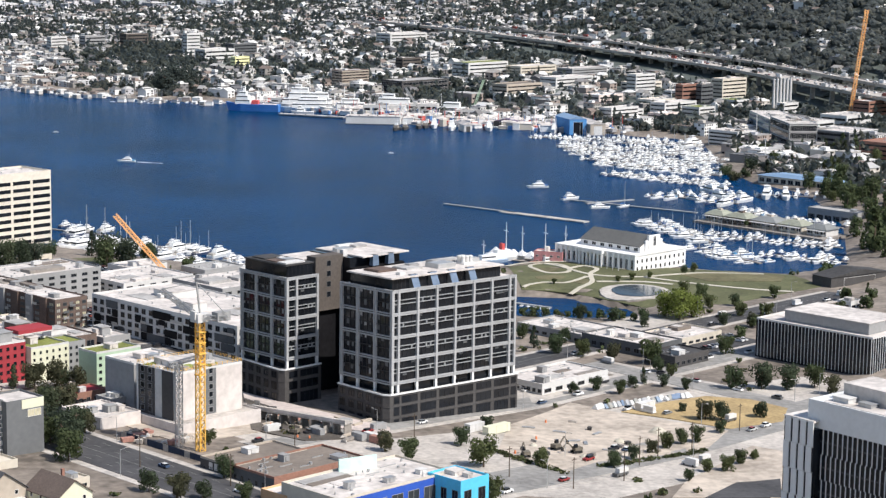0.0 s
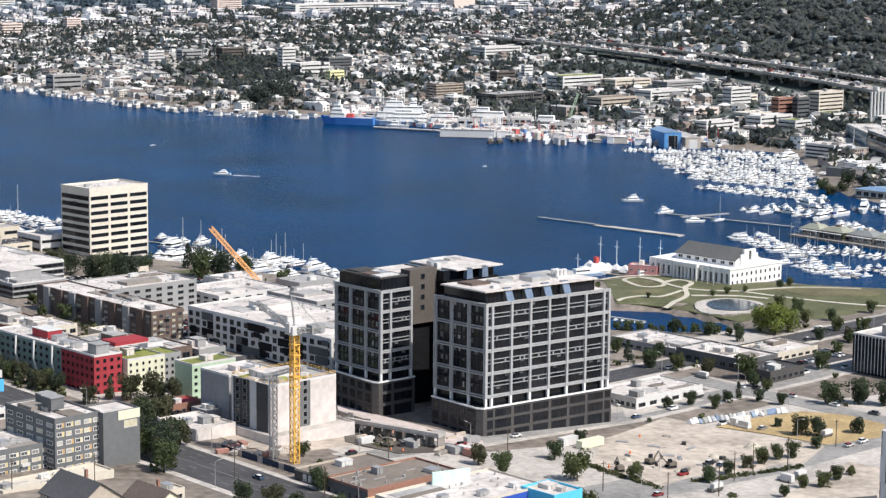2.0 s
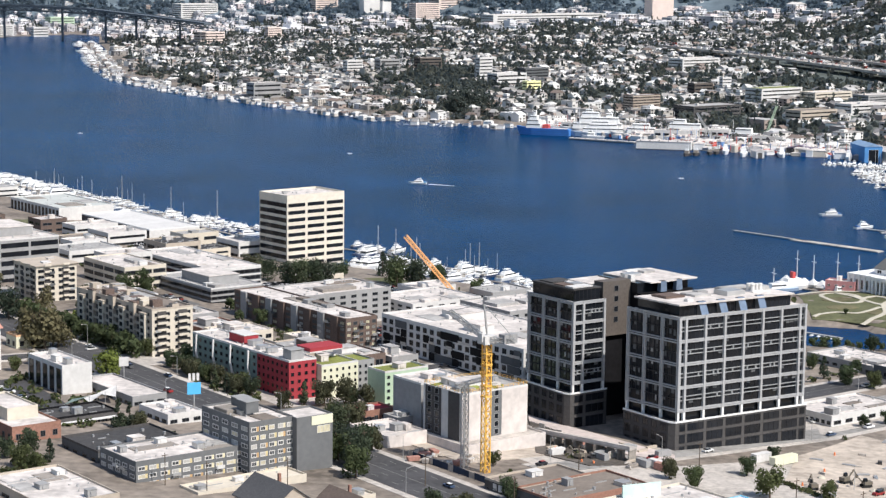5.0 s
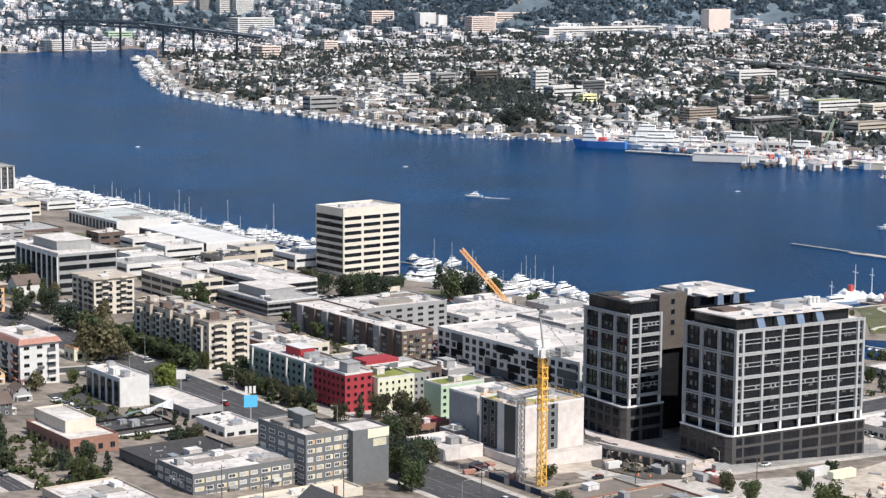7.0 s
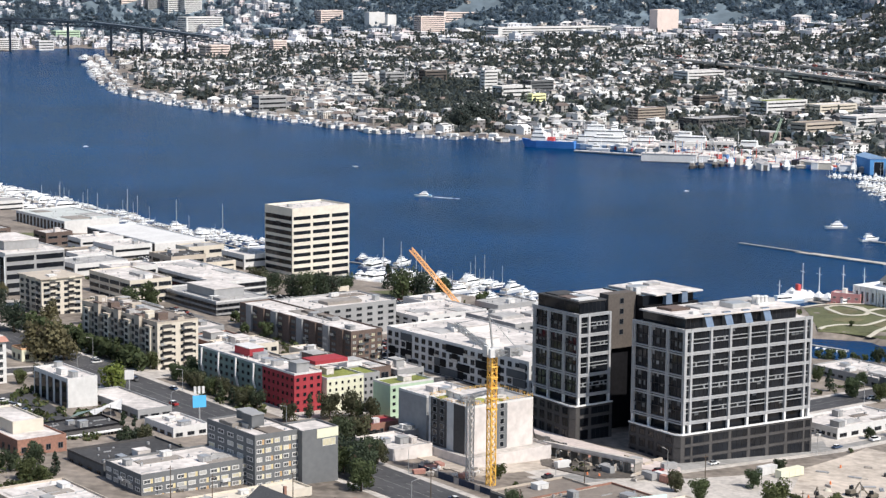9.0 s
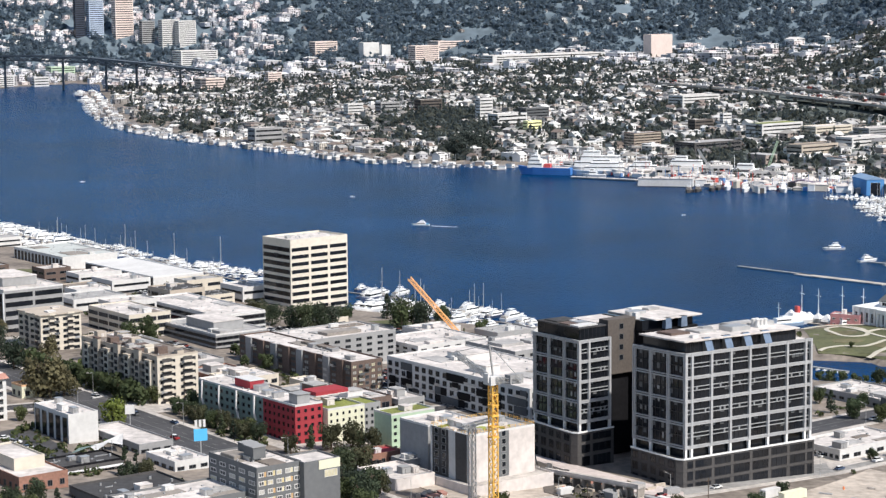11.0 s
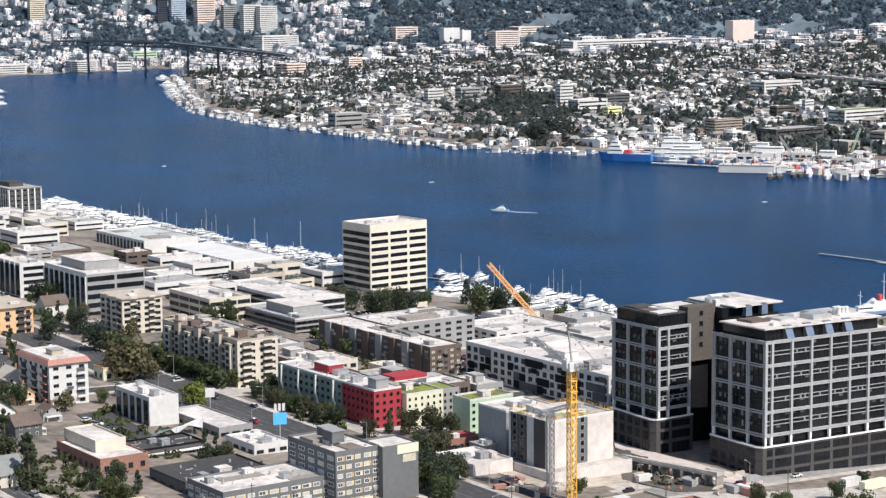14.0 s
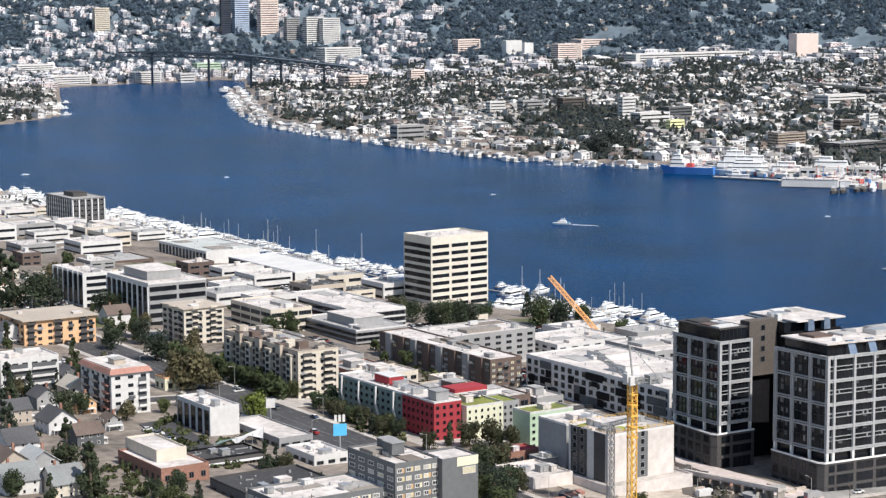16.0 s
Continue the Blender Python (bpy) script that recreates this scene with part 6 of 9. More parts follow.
def wood_crown(b, seed):
    """A forest crown: three knobbly clumps and a fringe of leaf planes."""
    q = random.Random(seed)
    for i in range(3):
        a, e = q.uniform(0, 6.28), q.uniform(1.2, 2.8)
        g = bmesh.ops.create_icosphere(b, subdivisions=1, radius=q.uniform(2.6, 3.6))
        c = Vector((math.cos(a) * e, math.sin(a) * e, q.uniform(4.0, 8.0)))
        for v in g["verts"]:
            v.co = v.co * q.uniform(0.75, 1.2) + c
    leaf_ball(b, 5.5, 11, 12, 2.6, seed, 5, tilt=0.4)


far_trees += [raw(lambda b, s=s: wood_crown(b, s)) for s in (21, 22, 23)]
house_at, tree_at, object_at, pale_at, wood_at = [], [], [], [], []


def spot(a, r):
    x, y = -r * math.sin(a), r * math.cos(a)
    return x, y, off_shore(x, y, LAKE)


n_try = 0
dist_trees = []
while n_try < 24000:
    n_try += 1
    a, r = radians(rf.uniform(-19, 19.5)), math.sqrt(rf.uniform(1500.0 ** 2, 4920.0 ** 2))
    x, y, d = spot(a, r)
    if d < (24 if 1900 < r < 2180 and x > -20 else 12):
        continue
    q = (x - 669) * 0.961 + (y - 1976) * 0.275
    if r < 1760 and x < 380:
        continue
    if -26 < q < 46 and x > 340:                      # the freeway's strip
        continue
    if not free(x, y, 9):
        continue
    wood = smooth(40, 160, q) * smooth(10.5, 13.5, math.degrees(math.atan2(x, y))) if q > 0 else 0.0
    clump = noise.noise((x / 170, y / 170, 2.0))
    p_house = (0.50 - 0.95 * clump) * (1 - 0.66 * wood)
    town = x < -560 and r > 3900                     # built-up slopes behind the bridge
    campus = clump < (0.35 if town else 0.12) and (3980 < r < 4560 or (r >= 4560 and x < -330 and clump < (0.15 if town else 0.02)))
    if campus:
        p_house = 0.6 if town else 0.13
    elif r > 4560:
        p_house = 0.15
    z = ground(x, y)
    if rf.random() < p_house:
        big = d < 190 or campus
        s = rf.choice([3, 4, 6, 7, 8, 9, 4, 6, 8]) if campus else rf.choice([3, 4, 0, 7, 1, 5, 0, 1, 2, 6, 8]) if big else rf.choice([0, 1, 2, 3, 5, 7, 0, 1, 2, 4])
        t = radians(YAW) + rf.choice([0, math.pi / 2]) + rf.uniform(-0.08, 0.08)
        row = (s, x, y, z - 1.5, t, rf.uniform(0.75, 1.25), rf.uniform(0.7, 1.1))
        if campus:
            pale_at.append(row[:5] + (rf.uniform(0.6, 1.3) if town else rf.uniform(0.9, 2.4), rf.uniform(0.7, 1.3) if town else rf.uniform(0.8, 1.6)))
            continue
        if rf.random() < 0.55 and d > 25:            # garden trees in front
            k = rf.uniform(7, 10) / r
            tx, ty = x - x * k + rf.uniform(-5, 5), y - y * k
            tree_at.append((rf.randrange(6), tx, ty, ground(tx, ty) - 1.0, rf.uniform(0, 6.28), rf.uniform(0.45, 0.85), rf.uniform(0.45, 0.8)))
        (object_at if d < 330 and r < 2900 and len(object_at) < 110 else house_at).append(row)
    else:
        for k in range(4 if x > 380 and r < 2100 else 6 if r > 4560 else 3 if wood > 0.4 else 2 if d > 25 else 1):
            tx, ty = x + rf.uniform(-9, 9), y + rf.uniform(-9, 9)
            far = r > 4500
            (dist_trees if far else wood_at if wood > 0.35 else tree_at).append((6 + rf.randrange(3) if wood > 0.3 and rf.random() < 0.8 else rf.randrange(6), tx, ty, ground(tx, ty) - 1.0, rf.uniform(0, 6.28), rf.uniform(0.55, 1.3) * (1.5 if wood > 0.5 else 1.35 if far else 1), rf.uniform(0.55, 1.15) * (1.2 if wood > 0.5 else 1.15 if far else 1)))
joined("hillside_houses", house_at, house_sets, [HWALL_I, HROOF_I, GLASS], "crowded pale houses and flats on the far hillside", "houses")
joined("distant_woods", dist_trees, far_trees, [DIST_LEAF], "continuous woods on the distant ridge, tinted blue for haze", "trees")
# wall tones cooled and evened out, haze as part of the paint
PALE_I = mat("hazed_campus_walls", (0.64, 0.61, 0.63), var=0.08, rand=[(0.60, 0.52, 0.52), (0.68, 0.68, 0.72), (0.44, 0.43, 0.45), (0.62, 0.56, 0.55), (0.70, 0.70, 0.73), (0.36, 0.38, 0.42), (0.30, 0.31, 0.34)], island=True)
joined("campus_buildings", pale_at, house_sets, [PALE_I, mat("campus_roofs", (0.62, 0.60, 0.58), var=0.1, rand=[(0.70, 0.69, 0.67), (0.45, 0.44, 0.43), (0.74, 0.72, 0.70)], island=True), GLASS], "crowded pale buildings of the distant university district", "buildings")
joined("hill_woods", wood_at, far_trees, [WOOD_LEAF], "dense woods on the steep hill behind the freeway, greyed for haze", "trees")
joined("hillside_trees", tree_at, far_trees, [FAR_LEAF], "dense dark trees on the far hillside, green dulled by painted haze", "trees")

HM = {}
for i, (w, d, h, kd) in enumerate(HOUSES):
    b = bmesh.new()
    box(b, -w / 2, -d / 2, 0, w / 2, d / 2, h)
    me_w = mesh("walls", b, HWALL)
    b = bmesh.new()
    house_shape(b, w, d, h, kd)
    bmesh.ops.delete(b, geom=[f for f in b.faces if f.material_index != 1], context='FACES')
    for f in b.faces:
        f.material_index = 0
    me_r = mesh("roof", b, HROOF)
    b = bmesh.new()
    house_shape(b, w, d, h, kd)
    bmesh.ops.delete(b, geom=[f for f in b.faces if f.material_index != 2], context='FACES')
    for f in b.faces:
        f.material_index = 0
    HM[i] = (me_w, me_r, mesh("glazing", b, GLASS))
HLAB = ["gabled two-storey house on the lake slope", "hip-roofed house on the lake slope", "wide gabled house on the lake slope", "flat-roofed townhouse on the lake slope", "flat-roofed apartment house near the shore",
        "small hip-roofed cottage on the slope", "long flat-roofed apartment block near the shore", "three-storey gabled house on the slope", "long low commercial building by the shore", "five-storey apartment block by the shore"]


def lake_house(i, x, y, z, a, sx, sz):
    ob = tagged(new("house", HM[i][0]), HLAB[i], "house", "houses on the far shore")
    ob.matrix_basis = Matrix.Translation((x, y, z)) @ Matrix.Rotation(a, 4, 'Z') @ Matrix.Diagonal((sx, sx, sz, 1))
    put("roof", HM[i][1], ob)
    tagged(put("glazing", HM[i][2], ob), kind="stuff")
    return ob


for row in object_at:
    lake_house(*row)


# ---- freeway, bridges, ships, stacks ----
def viaduct(name, pts, width, label, deck, depth, gap, truss=0.0, post=2.2):
    """A raised road: deck slabs, parapets and piers down to the ground or the water."""
    rt = root(name, Matrix(), label, "bridge", kind="structure")
    for i in range(len(pts) - 1):
        a, c = Vector(pts[i]), Vector(pts[i + 1])
        d = (c - a).normalized()
        s = Vector((-d.y, d.x, 0)).normalized() * width / 2
        b = bmesh.new()
        v = [b.verts.new(p + q + Vector((0, 0, z))) for p in (a, c) for q in (s, -s) for z in (0, -depth)]
        for f in ((0, 2, 6, 4), (1, 5, 7, 3), (0, 4, 5, 1), (2, 3, 7, 6), (0, 1, 3, 2), (4, 6, 7, 5)):
            b.faces.new([v[k] for k in f])
        part("deck", b, deck, rt)
        for sg in (1, -1):
            b = bmesh.new()
            beam(b, a + s * sg + Vector((0, 0, 0.6)), c + s * sg + Vector((0, 0, 0.6)), 1.0)
            part("parapet", b, CONC if not truss else STEEL, rt)
        n = max(1, int((c - a).length / gap))
        for k in range(n):
            p = a + (c - a) * (k + 0.5) / n
            z0 = min(ground(p.x, p.y), 0.0 if ground(p.x, p.y) < 0 else 1e9) - 1
            b = bmesh.new()
            box(b, p.x - post, p.y - post, z0, p.x + post, p.y + post, p.z - depth)
            box(b, p.x - width * 0.42, p.y - post, p.z - depth - 2.5, p.x + width * 0.42, p.y + post, p.z - depth)
            part("pier", b, CONC if not truss else STEEL, rt)
        if truss:
            m = max(2, int((c - a).length / 14))
            for sg in (1, -1):
                b = bmesh.new()
                lo = Vector((0, 0, -depth - truss))
                beam(b, a + s * sg + lo, c + s * sg + lo, 1.6)
                for k in range(m):
                    p, q = a + (c - a) * k / m + s * sg, a + (c - a) * (k + 1) / m + s * sg
                    top, bot = Vector((0, 0, -depth)), lo
                    beam(b, p + (top if k % 2 else bot), q + (bot if k % 2 else top), 1.1)
                    beam(b, p + top, p + bot, 0.8)
                part("truss", b, STEEL, rt)
    return rt


viaduct("freeway", [(720, 1750, 29), (669, 1976, 30), (609, 2344, 32), (545, 2560, 34), (481, 2768, 36), (382, 2980, 40), (250, 3200, 44)], 30, "pale elevated freeway carrying traffic along the wooded hill", CONC, 2.2, 45)
viaduct("freeway", [(752, 1790, 34), (700, 2000, 36), (643, 2350, 38), (516, 2780, 42), (416, 2996, 45)], 16, "upper freeway deck beside the main viaduct", CONC, 2.0, 45)
viaduct("steel_bridge", [(-1075, 4105, 65), (-933, 4020, 67), (-805, 3940, 65), (-660, 3790, 58), (-540, 3700, 49)], 26, "long dark steel truss bridge over the lake's outlet", STEEL, 2.4, 90, truss=7.5, post=2.0)
viaduct("road_bridge", [(493, 1971, 13), (500, 1880, 9), (497, 1801, 6)], 14, "pale concrete road ramp above the boatyards", CONC, 1.5, 30)

# traffic on the freeway, a box and cabin each
rv = random.Random(21)
upper = [Vector(p) for p in ((752, 1790, 34), (700, 2000, 36), (643, 2350, 38), (516, 2780, 42), (416, 2996, 45))]
car_set = [arrays(lambda b: (box(b, -2.3, -0.95, 0.3, 2.3, 0.95, 1.05), box(b, -1.4, -0.85, 1.05, 1.2, 0.85, 1.7, 0, 0.85))), arrays(lambda b: (box(b, -5, -1.25, 0.5, 5, 1.25, 3.8), box(b, 5.2, -1.1, 0.5, 7, 1.1, 2.8, 0, 0.9)))]
cars = []
line = [Vector(p) for p in ((720, 1750, 29), (669, 1976, 30), (609, 2344, 32), (545, 2560, 34), (481, 2768, 36), (382, 2980, 40), (250, 3200, 44))]
for a, c in zip(line[:-1], line[1:]):
    d = (c - a).normalized()
    s = Vector((-d.y, d.x, 0))
    for k in range(int((c - a).length / 11)):
        for ln in (-11, -7, -3, 3, 7, 11):
            if rv.random() < 0.4:
                p = a + (c - a) * rv.random() + s * ln
                cars.append((0 if rv.random() < 0.88 else 1, p.x, p.y, p.z, math.atan2(d.y, d.x), 1.0, 1.0))
for a, c in zip(upper[:-1], upper[1:]):
    d = (c - a).normalized()
    s = Vector((-d.y, d.x, 0))
    for k in range(int((c - a).length / 14)):
        p = a + (c - a) * rv.random() + s * rv.choice([-4, 0, 4])
        cars.append((0 if rv.random() < 0.85 else 1, p.x, p.y, p.z, math.atan2(d.y, d.x), 1.0, 1.0))
CARP_I = mat("far_car_paint", (0.7, 0.7, 0.7), rough=0.35, var=0, rand=[(0.75, 0.75, 0.75), (0.05, 0.05, 0.055), (0.3, 0.3, 0.31), (0.8, 0.8, 0.8), (0.12, 0.14, 0.18), (0.55, 0.55, 0.55), (0.03, 0.03, 0.03), (0.22, 0.05, 0.04)], island=True)
joined("freeway_traffic", cars, car_set, [CARP_I], "steady stream of cars on the distant freeway", "cars")


def stacks():
    rt = root("chimney_row", pose(576, 2004, 8, 0, 0, YAW), "row of six slim white stacks on a white block", "chimney stacks")
    for k in range(6):
        b = bmesh.new()
        tube(b, -14 + k * 5.8, 6, 0, 36, 1.35, 1.2, 12)
        tube(b, -14 + k * 5.8, 6, 36, 37, 1.45, 1.45, 12)
        part("chimney", b, WHITE, rt)


stacks()


def hull_shape(b, L, W, h, mi=0, bow=0.3, z=0.0):
    """A hull along +x with a pointed, raked bow; open curve drawn in five stations."""
    st = [(-0.5, 0.86, 0.0), (-0.2, 1.0, 0.0), (0.5 - bow, 0.96, 0.03), (0.5 - bow * 0.4, 0.62, 0.12), (0.5, 0.04, 0.25)]
    rows = []
    for x, w, up in st:
        hh = h * (1 + up)
        rk = 0.0 if x < 0.4 else 0.06 * L
        rows.append([b.verts.new((x * L - rk, -w * W * 0.36, z)), b.verts.new((x * L, -w * W / 2, z + hh)), b.verts.new((x * L, w * W / 2, z + hh)), b.verts.new((x * L - rk, w * W * 0.36, z))])
    for p, q in zip(rows[:-1], rows[1:]):
        for i in range(4):
            b.faces.new((p[i], q[i], q[(i + 1) % 4], p[(i + 1) % 4])).material_index = mi
    b.faces.new(rows[0]).material_index = mi
    b.faces.new(rows[-1][::-1]).material_index = mi


def ship(x, y, turn, L, W, h, hullm, label, blocks, masts=()):
    rt = root("ship", pose(x, y, -0.6, 0, 0, turn), label, "ship")
    b = bmesh.new()
    hull_shape(b, L, W, h)
    part("hull", b, hullm, rt)
    for x0, x1, w, z0, z1, m in blocks:
        b = bmesh.new()
        box(b, x0 * L, -w * W / 2, z0, x1 * L, w * W / 2, z1, 0, 0.94)
        sup = part("deckhouse", b, m, rt)
        if m in (CABIN, WHITE) and z1 - z0 > 2.4:
            b = bmesh.new()
            box(b, x0 * L + 0.5, -w * W / 2 - 0.05, z1 - 1.5, x1 * L - 0.3, w * W / 2 + 0.05, z1 - 0.8, 0, 1.0)
            part("window_strip", b, GLASS, sup)
    for mx, mh in masts:
        b = bmesh.new()
        tube(b, mx * L, 0, h, h + mh, 0.35, 0.15, 6)
        beam(b, (mx * L, -2.5, h + mh * 0.75), (mx * L, 2.5, h + mh * 0.75), 0.25)
        part("mast", b, CABIN, rt)
    return rt


C = CABIN
ship(40, 2116, 162, 58, 12, 8.0, SHIPBLUE, "blue-hulled research ship with a white superstructure at the dock", [(0.02, 0.30, 0.92, 8, 13, C), (0.06, 0.28, 0.85, 13, 17, C), (0.10, 0.24, 0.7, 17, 21, C), (0.13, 0.17, 0.3, 21, 26, C), (-0.12, 0.0, 0.6, 8, 12, SHIPRED), (-0.45, -0.15, 0.8, 7, 8.5, ROOF_W)], [(0.2, 24), (-0.2, 12)])
ship(96, 2108, 172, 60, 11, 5.0, SHIPGREY, "blue-grey survey ship with a long white superstructure", [(-0.45, 0.25, 0.9, 5, 10, C), (-0.35, 0.15, 0.8, 10, 14, C), (-0.2, 0.1, 0.6, 14, 17, C)], [(0.1, 22), (-0.05, 19), (-0.3, 16), (0.3, 12)])
ship(92, 2132, 172, 70, 13, 7.0, HULL, "long white factory ship with stacked deckhouses", [(-0.45, 0.3, 0.9, 7, 13, C), (-0.4, 0.2, 0.8, 13, 19, C), (-0.1, 0.16, 0.7, 19, 24, C), (-0.3, -0.2, 0.5, 19, 23, C), (0.0, 0.1, 0.5, 24, 27, C)], [(0.2, 27), (-0.12, 26), (0.05, 24), (-0.3, 18)])
ship(134, 2094, 170, 52, 12, 6.0, HULL, "white factory trawler in the shipyard", [(-0.42, 0.15, 0.9, 6, 12, C), (-0.3, 0.05, 0.75, 12, 16, C)], [(0.0, 22), (0.2, 15), (-0.2, 18)])
ship(178, 2070, 166, 62, 13, 7.0, HULL, "white trawler with tall gantries beside the quay", [(-0.42, 0.25, 0.9, 7, 13, C), (-0.35, 0.18, 0.75, 13, 19, C), (-0.1, 0.1, 0.6, 19, 23, C)], [(0.1, 24), (0.3, 15), (-0.3, 20)])
ship(232, 2046, 164, 56, 13, 6.0, SHIPRED, "red and white ship in the dry dock", [(-0.4, 0.1, 0.9, 6, 12, C), (-0.3, 0.0, 0.8, 12, 17, C), (0.15, 0.3, 0.7, 6, 10, SHIPRED)], [(0.05, 20), (-0.25, 14)])
for x, y, t, L in ((212, 1950, 262, 26), (227, 1930, 258, 28), (262, 1926, 268, 28), (308, 1978, 262, 24), (322, 1946, 262, 22), (90, 2082, 172, 24), (322, 1906, 262, 22)):
    ship(x, y, t, L, 7, 3.6, HULL, "stout white workboat with a tall wheelhouse", [(-0.1, 0.22, 0.75, 3.6, 7, C), (0.0, 0.18, 0.6, 7, 9.5, C)], [(-0.15, 11)])
for x, y, t in ((173, 1924, 250), (182, 1930, 255), (196, 1940, 262), (203, 1946, 260)):
    ship(x, y, t, 18, 6, 3.0, CHAR, "dark old fishing boat moored among the tugs", [(-0.1, 0.18, 0.7, 3.0, 5.6, DOCK), (0.0, 0.12, 0.5, 5.6, 7.4, C)], [(-0.25, 9)])


def white_barge(x, y, turn, L, W, h, label):
    """A long box-shaped dock with pale sides, a coping and bollards."""
    rt = root("floating_dock", pose(x, y, -0.6, 0, 0, turn), label, "floating dock")
    b = bmesh.new()
    box(b, -L / 2, -W / 2, 0, L / 2, W / 2, h, 0, 0.98)
    part("hull", b, WHITE, rt)
    b = bmesh.new()
    box(b, -L / 2, -W / 2 - 0.25, h, L / 2, W / 2 + 0.25, h + 0.6)
    part("deck", b, ROOF_W, rt)
    b = bmesh.new()
    box(b, -L / 2 - 0.2, -W / 2 - 0.2, 0, L / 2 + 0.2, W / 2 + 0.2, 1.3)
    part("boot_line", b, CHAR, rt)
    for k in range(6):
        b = bmesh.new()
        tube(b, -L / 2 + (k + 0.5) * L / 6, -W / 2 + 0.6, h + 0.6, h + 1.5, 0.4, 0.5, 8)
        part("bollard", b, CHAR, rt)


white_barge(156, 1983, -12, 54, 15, 8.4, "long white-sided floating dock")
white_barge(99, 2056, -30, 74, 6, 1.8, "low pale floating work dock")
for x, y, turn, s_, w_, h_, wallm, roofm, lab in ((193, 2014, -12, 46, 18, 8.5, CHAR, ROOF_K, "dark dry dock shed with a black flat roof"), (150, 2048, -14, 42, 16, 11, WHITE, ROOF_W, "white shipyard hall with a pale roof"), (196, 2052, -14, 30, 16, 12, WHITE, ROOF_W, "tall white shipyard hall"),
                                                 (240, 2020, -20, 36, 18, 9, WHITE, ROOF_W, "white shipyard store behind the dry dock"), (60, 2160, -25, 50, 14, 8, WHITE, ROOF_W, "long white quay shed behind the ships")):
    building("shipyard_hall", lab, x, y, h_ + 2, s_, w_, wallm, 2, 5, 2, 0.7, 0.4, roofm, yaw=turn, bars=2, units=3, category="shed", seed=int(x))
ship(172, 1168, 25, 38, 8, 3.2, HULL, "historic white passenger steamer at the park pier", [(-0.4, 0.1, 0.8, 3.2, 5.6, C), (-0.25, 0.0, 0.6, 5.6, 7.4, C), (-0.15, -0.1, 0.4, 7.4, 11, SHIPRED)], [(-0.05, 20), (0.25, 17)])
ship(196, 1150, 20, 30, 8, 3.2, BRICK, "dark red lightship at the park pier", [(-0.25, 0.15, 0.7, 3.2, 6, C)], [(-0.2, 22), (0.25, 20)])
ship(158, 1158, 205, 26, 6, 2.4, SHIPGREY, "old tug with a blue canopy at the park pier", [(-0.2, 0.2, 0.7, 2.6, 5.5, C)], [(0.1, 12)])

rq = random.Random(91)
quay = []
for k in range(1100):
    t = rq.random()
    a, c = rq.choice([(Vector((30, 2196)), Vector((150, 2066))), (Vector((150, 2066)), Vector((195, 1990))), (Vector((195, 1990)), Vector((370, 1896)))])
    p = a.lerp(c, t) + Vector((rq.uniform(-6, 26), rq.uniform(-14, 24)))
    quay.append((rq.randrange(3), p.x, p.y, max(0.2, ground(p.x, p.y)), rq.uniform(0, 3.1), rq.uniform(0.5, 1.4), rq.uniform(0.5, 1.6)))
quay_sets = [arrays(lambda b: (box(b, -3, -1.2, 0, 3, 1.2, 2.6), box(b, -2.6, -1.3, 0.3, -2.2, -1.2, 2.3))), arrays(lambda b: (box(b, -5, -3, 0, 5, 3, 4.2), box(b, -5.4, -3.4, 4.2, 5.4, 3.4, 5.2, 1, 0.6))), arrays(lambda b: (tube(b, 0, 0, 0, 9, 0.3, 0.2, 6), box(b, -1.5, -1.5, 0, 1.5, 1.5, 2.2)))]
QUAY_I = mat("shipyard_paint", (0.76, 0.76, 0.75), var=0.1, rand=[(0.8, 0.8, 0.8), (0.3, 0.3, 0.31), (0.62, 0.12, 0.1), (0.75, 0.75, 0.74), (0.12, 0.25, 0.5), (0.5, 0.46, 0.4), (0.8, 0.79, 0.78)], island=True)
joined("shipyard_clutter", quay, quay_sets, [QUAY_I, ROOF_W], "white containers, huts and posts crowding the shipyard quay", "shipyard clutter")


def shed(x, y, turn, s, w, h, m, roofm, label, door):
    rt = root("boat_shed", pose(x, y, -0.5, 0, 0, turn), label, "boat shed")
    b = bmesh.new()
    box(b, 0, 0, 0, s, w, h)
    part("wall", b, m, rt)
    b = bmesh.new()
    v = [b.verts.new(p) for p in ((-0.5, -0.5, h), (s + 0.5, -0.5, h), (s + 0.5, w + 0.5, h), (-0.5, w + 0.5, h), (s / 2, -0.5, h + 3), (s / 2, w + 0.5, h + 3))]
    for f in ((0, 1, 4), (2, 3, 5), (1, 2, 5, 4), (3, 0, 4, 5), (3, 2, 1, 0)):
        b.faces.new([v[i] for i in f])
    part("roof", b, roofm, rt)
    put("door", window_mesh(s * 0.55, h * 0.8, WHITE, door, 0), rt, pose(s / 2, 0, 0.3))
    return rt


BLUESHED = mat("blue_corrugated_wall", (0.09, 0.27, 0.55), var=0.12)
shed(333, 1884, 10, 17, 40, 15, BLUESHED, BLUEROOF, "bright blue covered boat shed on the water", GLASS)
shed(352, 1878, 10, 15, 40, 11, BEIGE, ROOF_W, "beige covered boat shed on the water", WHITE)
shed(270, 1950, -28, 26, 16, 7, CHAR, mat("purple_grey_roof", (0.17, 0.14, 0.19), var=0.15), "dark purple-roofed boat shed at the docks", CHAR)
pav = shed(330, 1048, YAW - 10, 44, 14, 6.5, CHAR, ROOF_K, "low dark pavilion with a black gabled roof by the park", CHAR)
pav.location.z = 3.0
for x, y in ((236, 1908), (346, 1930)):
    shed(x, y, 10, 8, 18, 7, WHITE, ROOF_W, "white open-fronted boathouse on the water", CHAR)


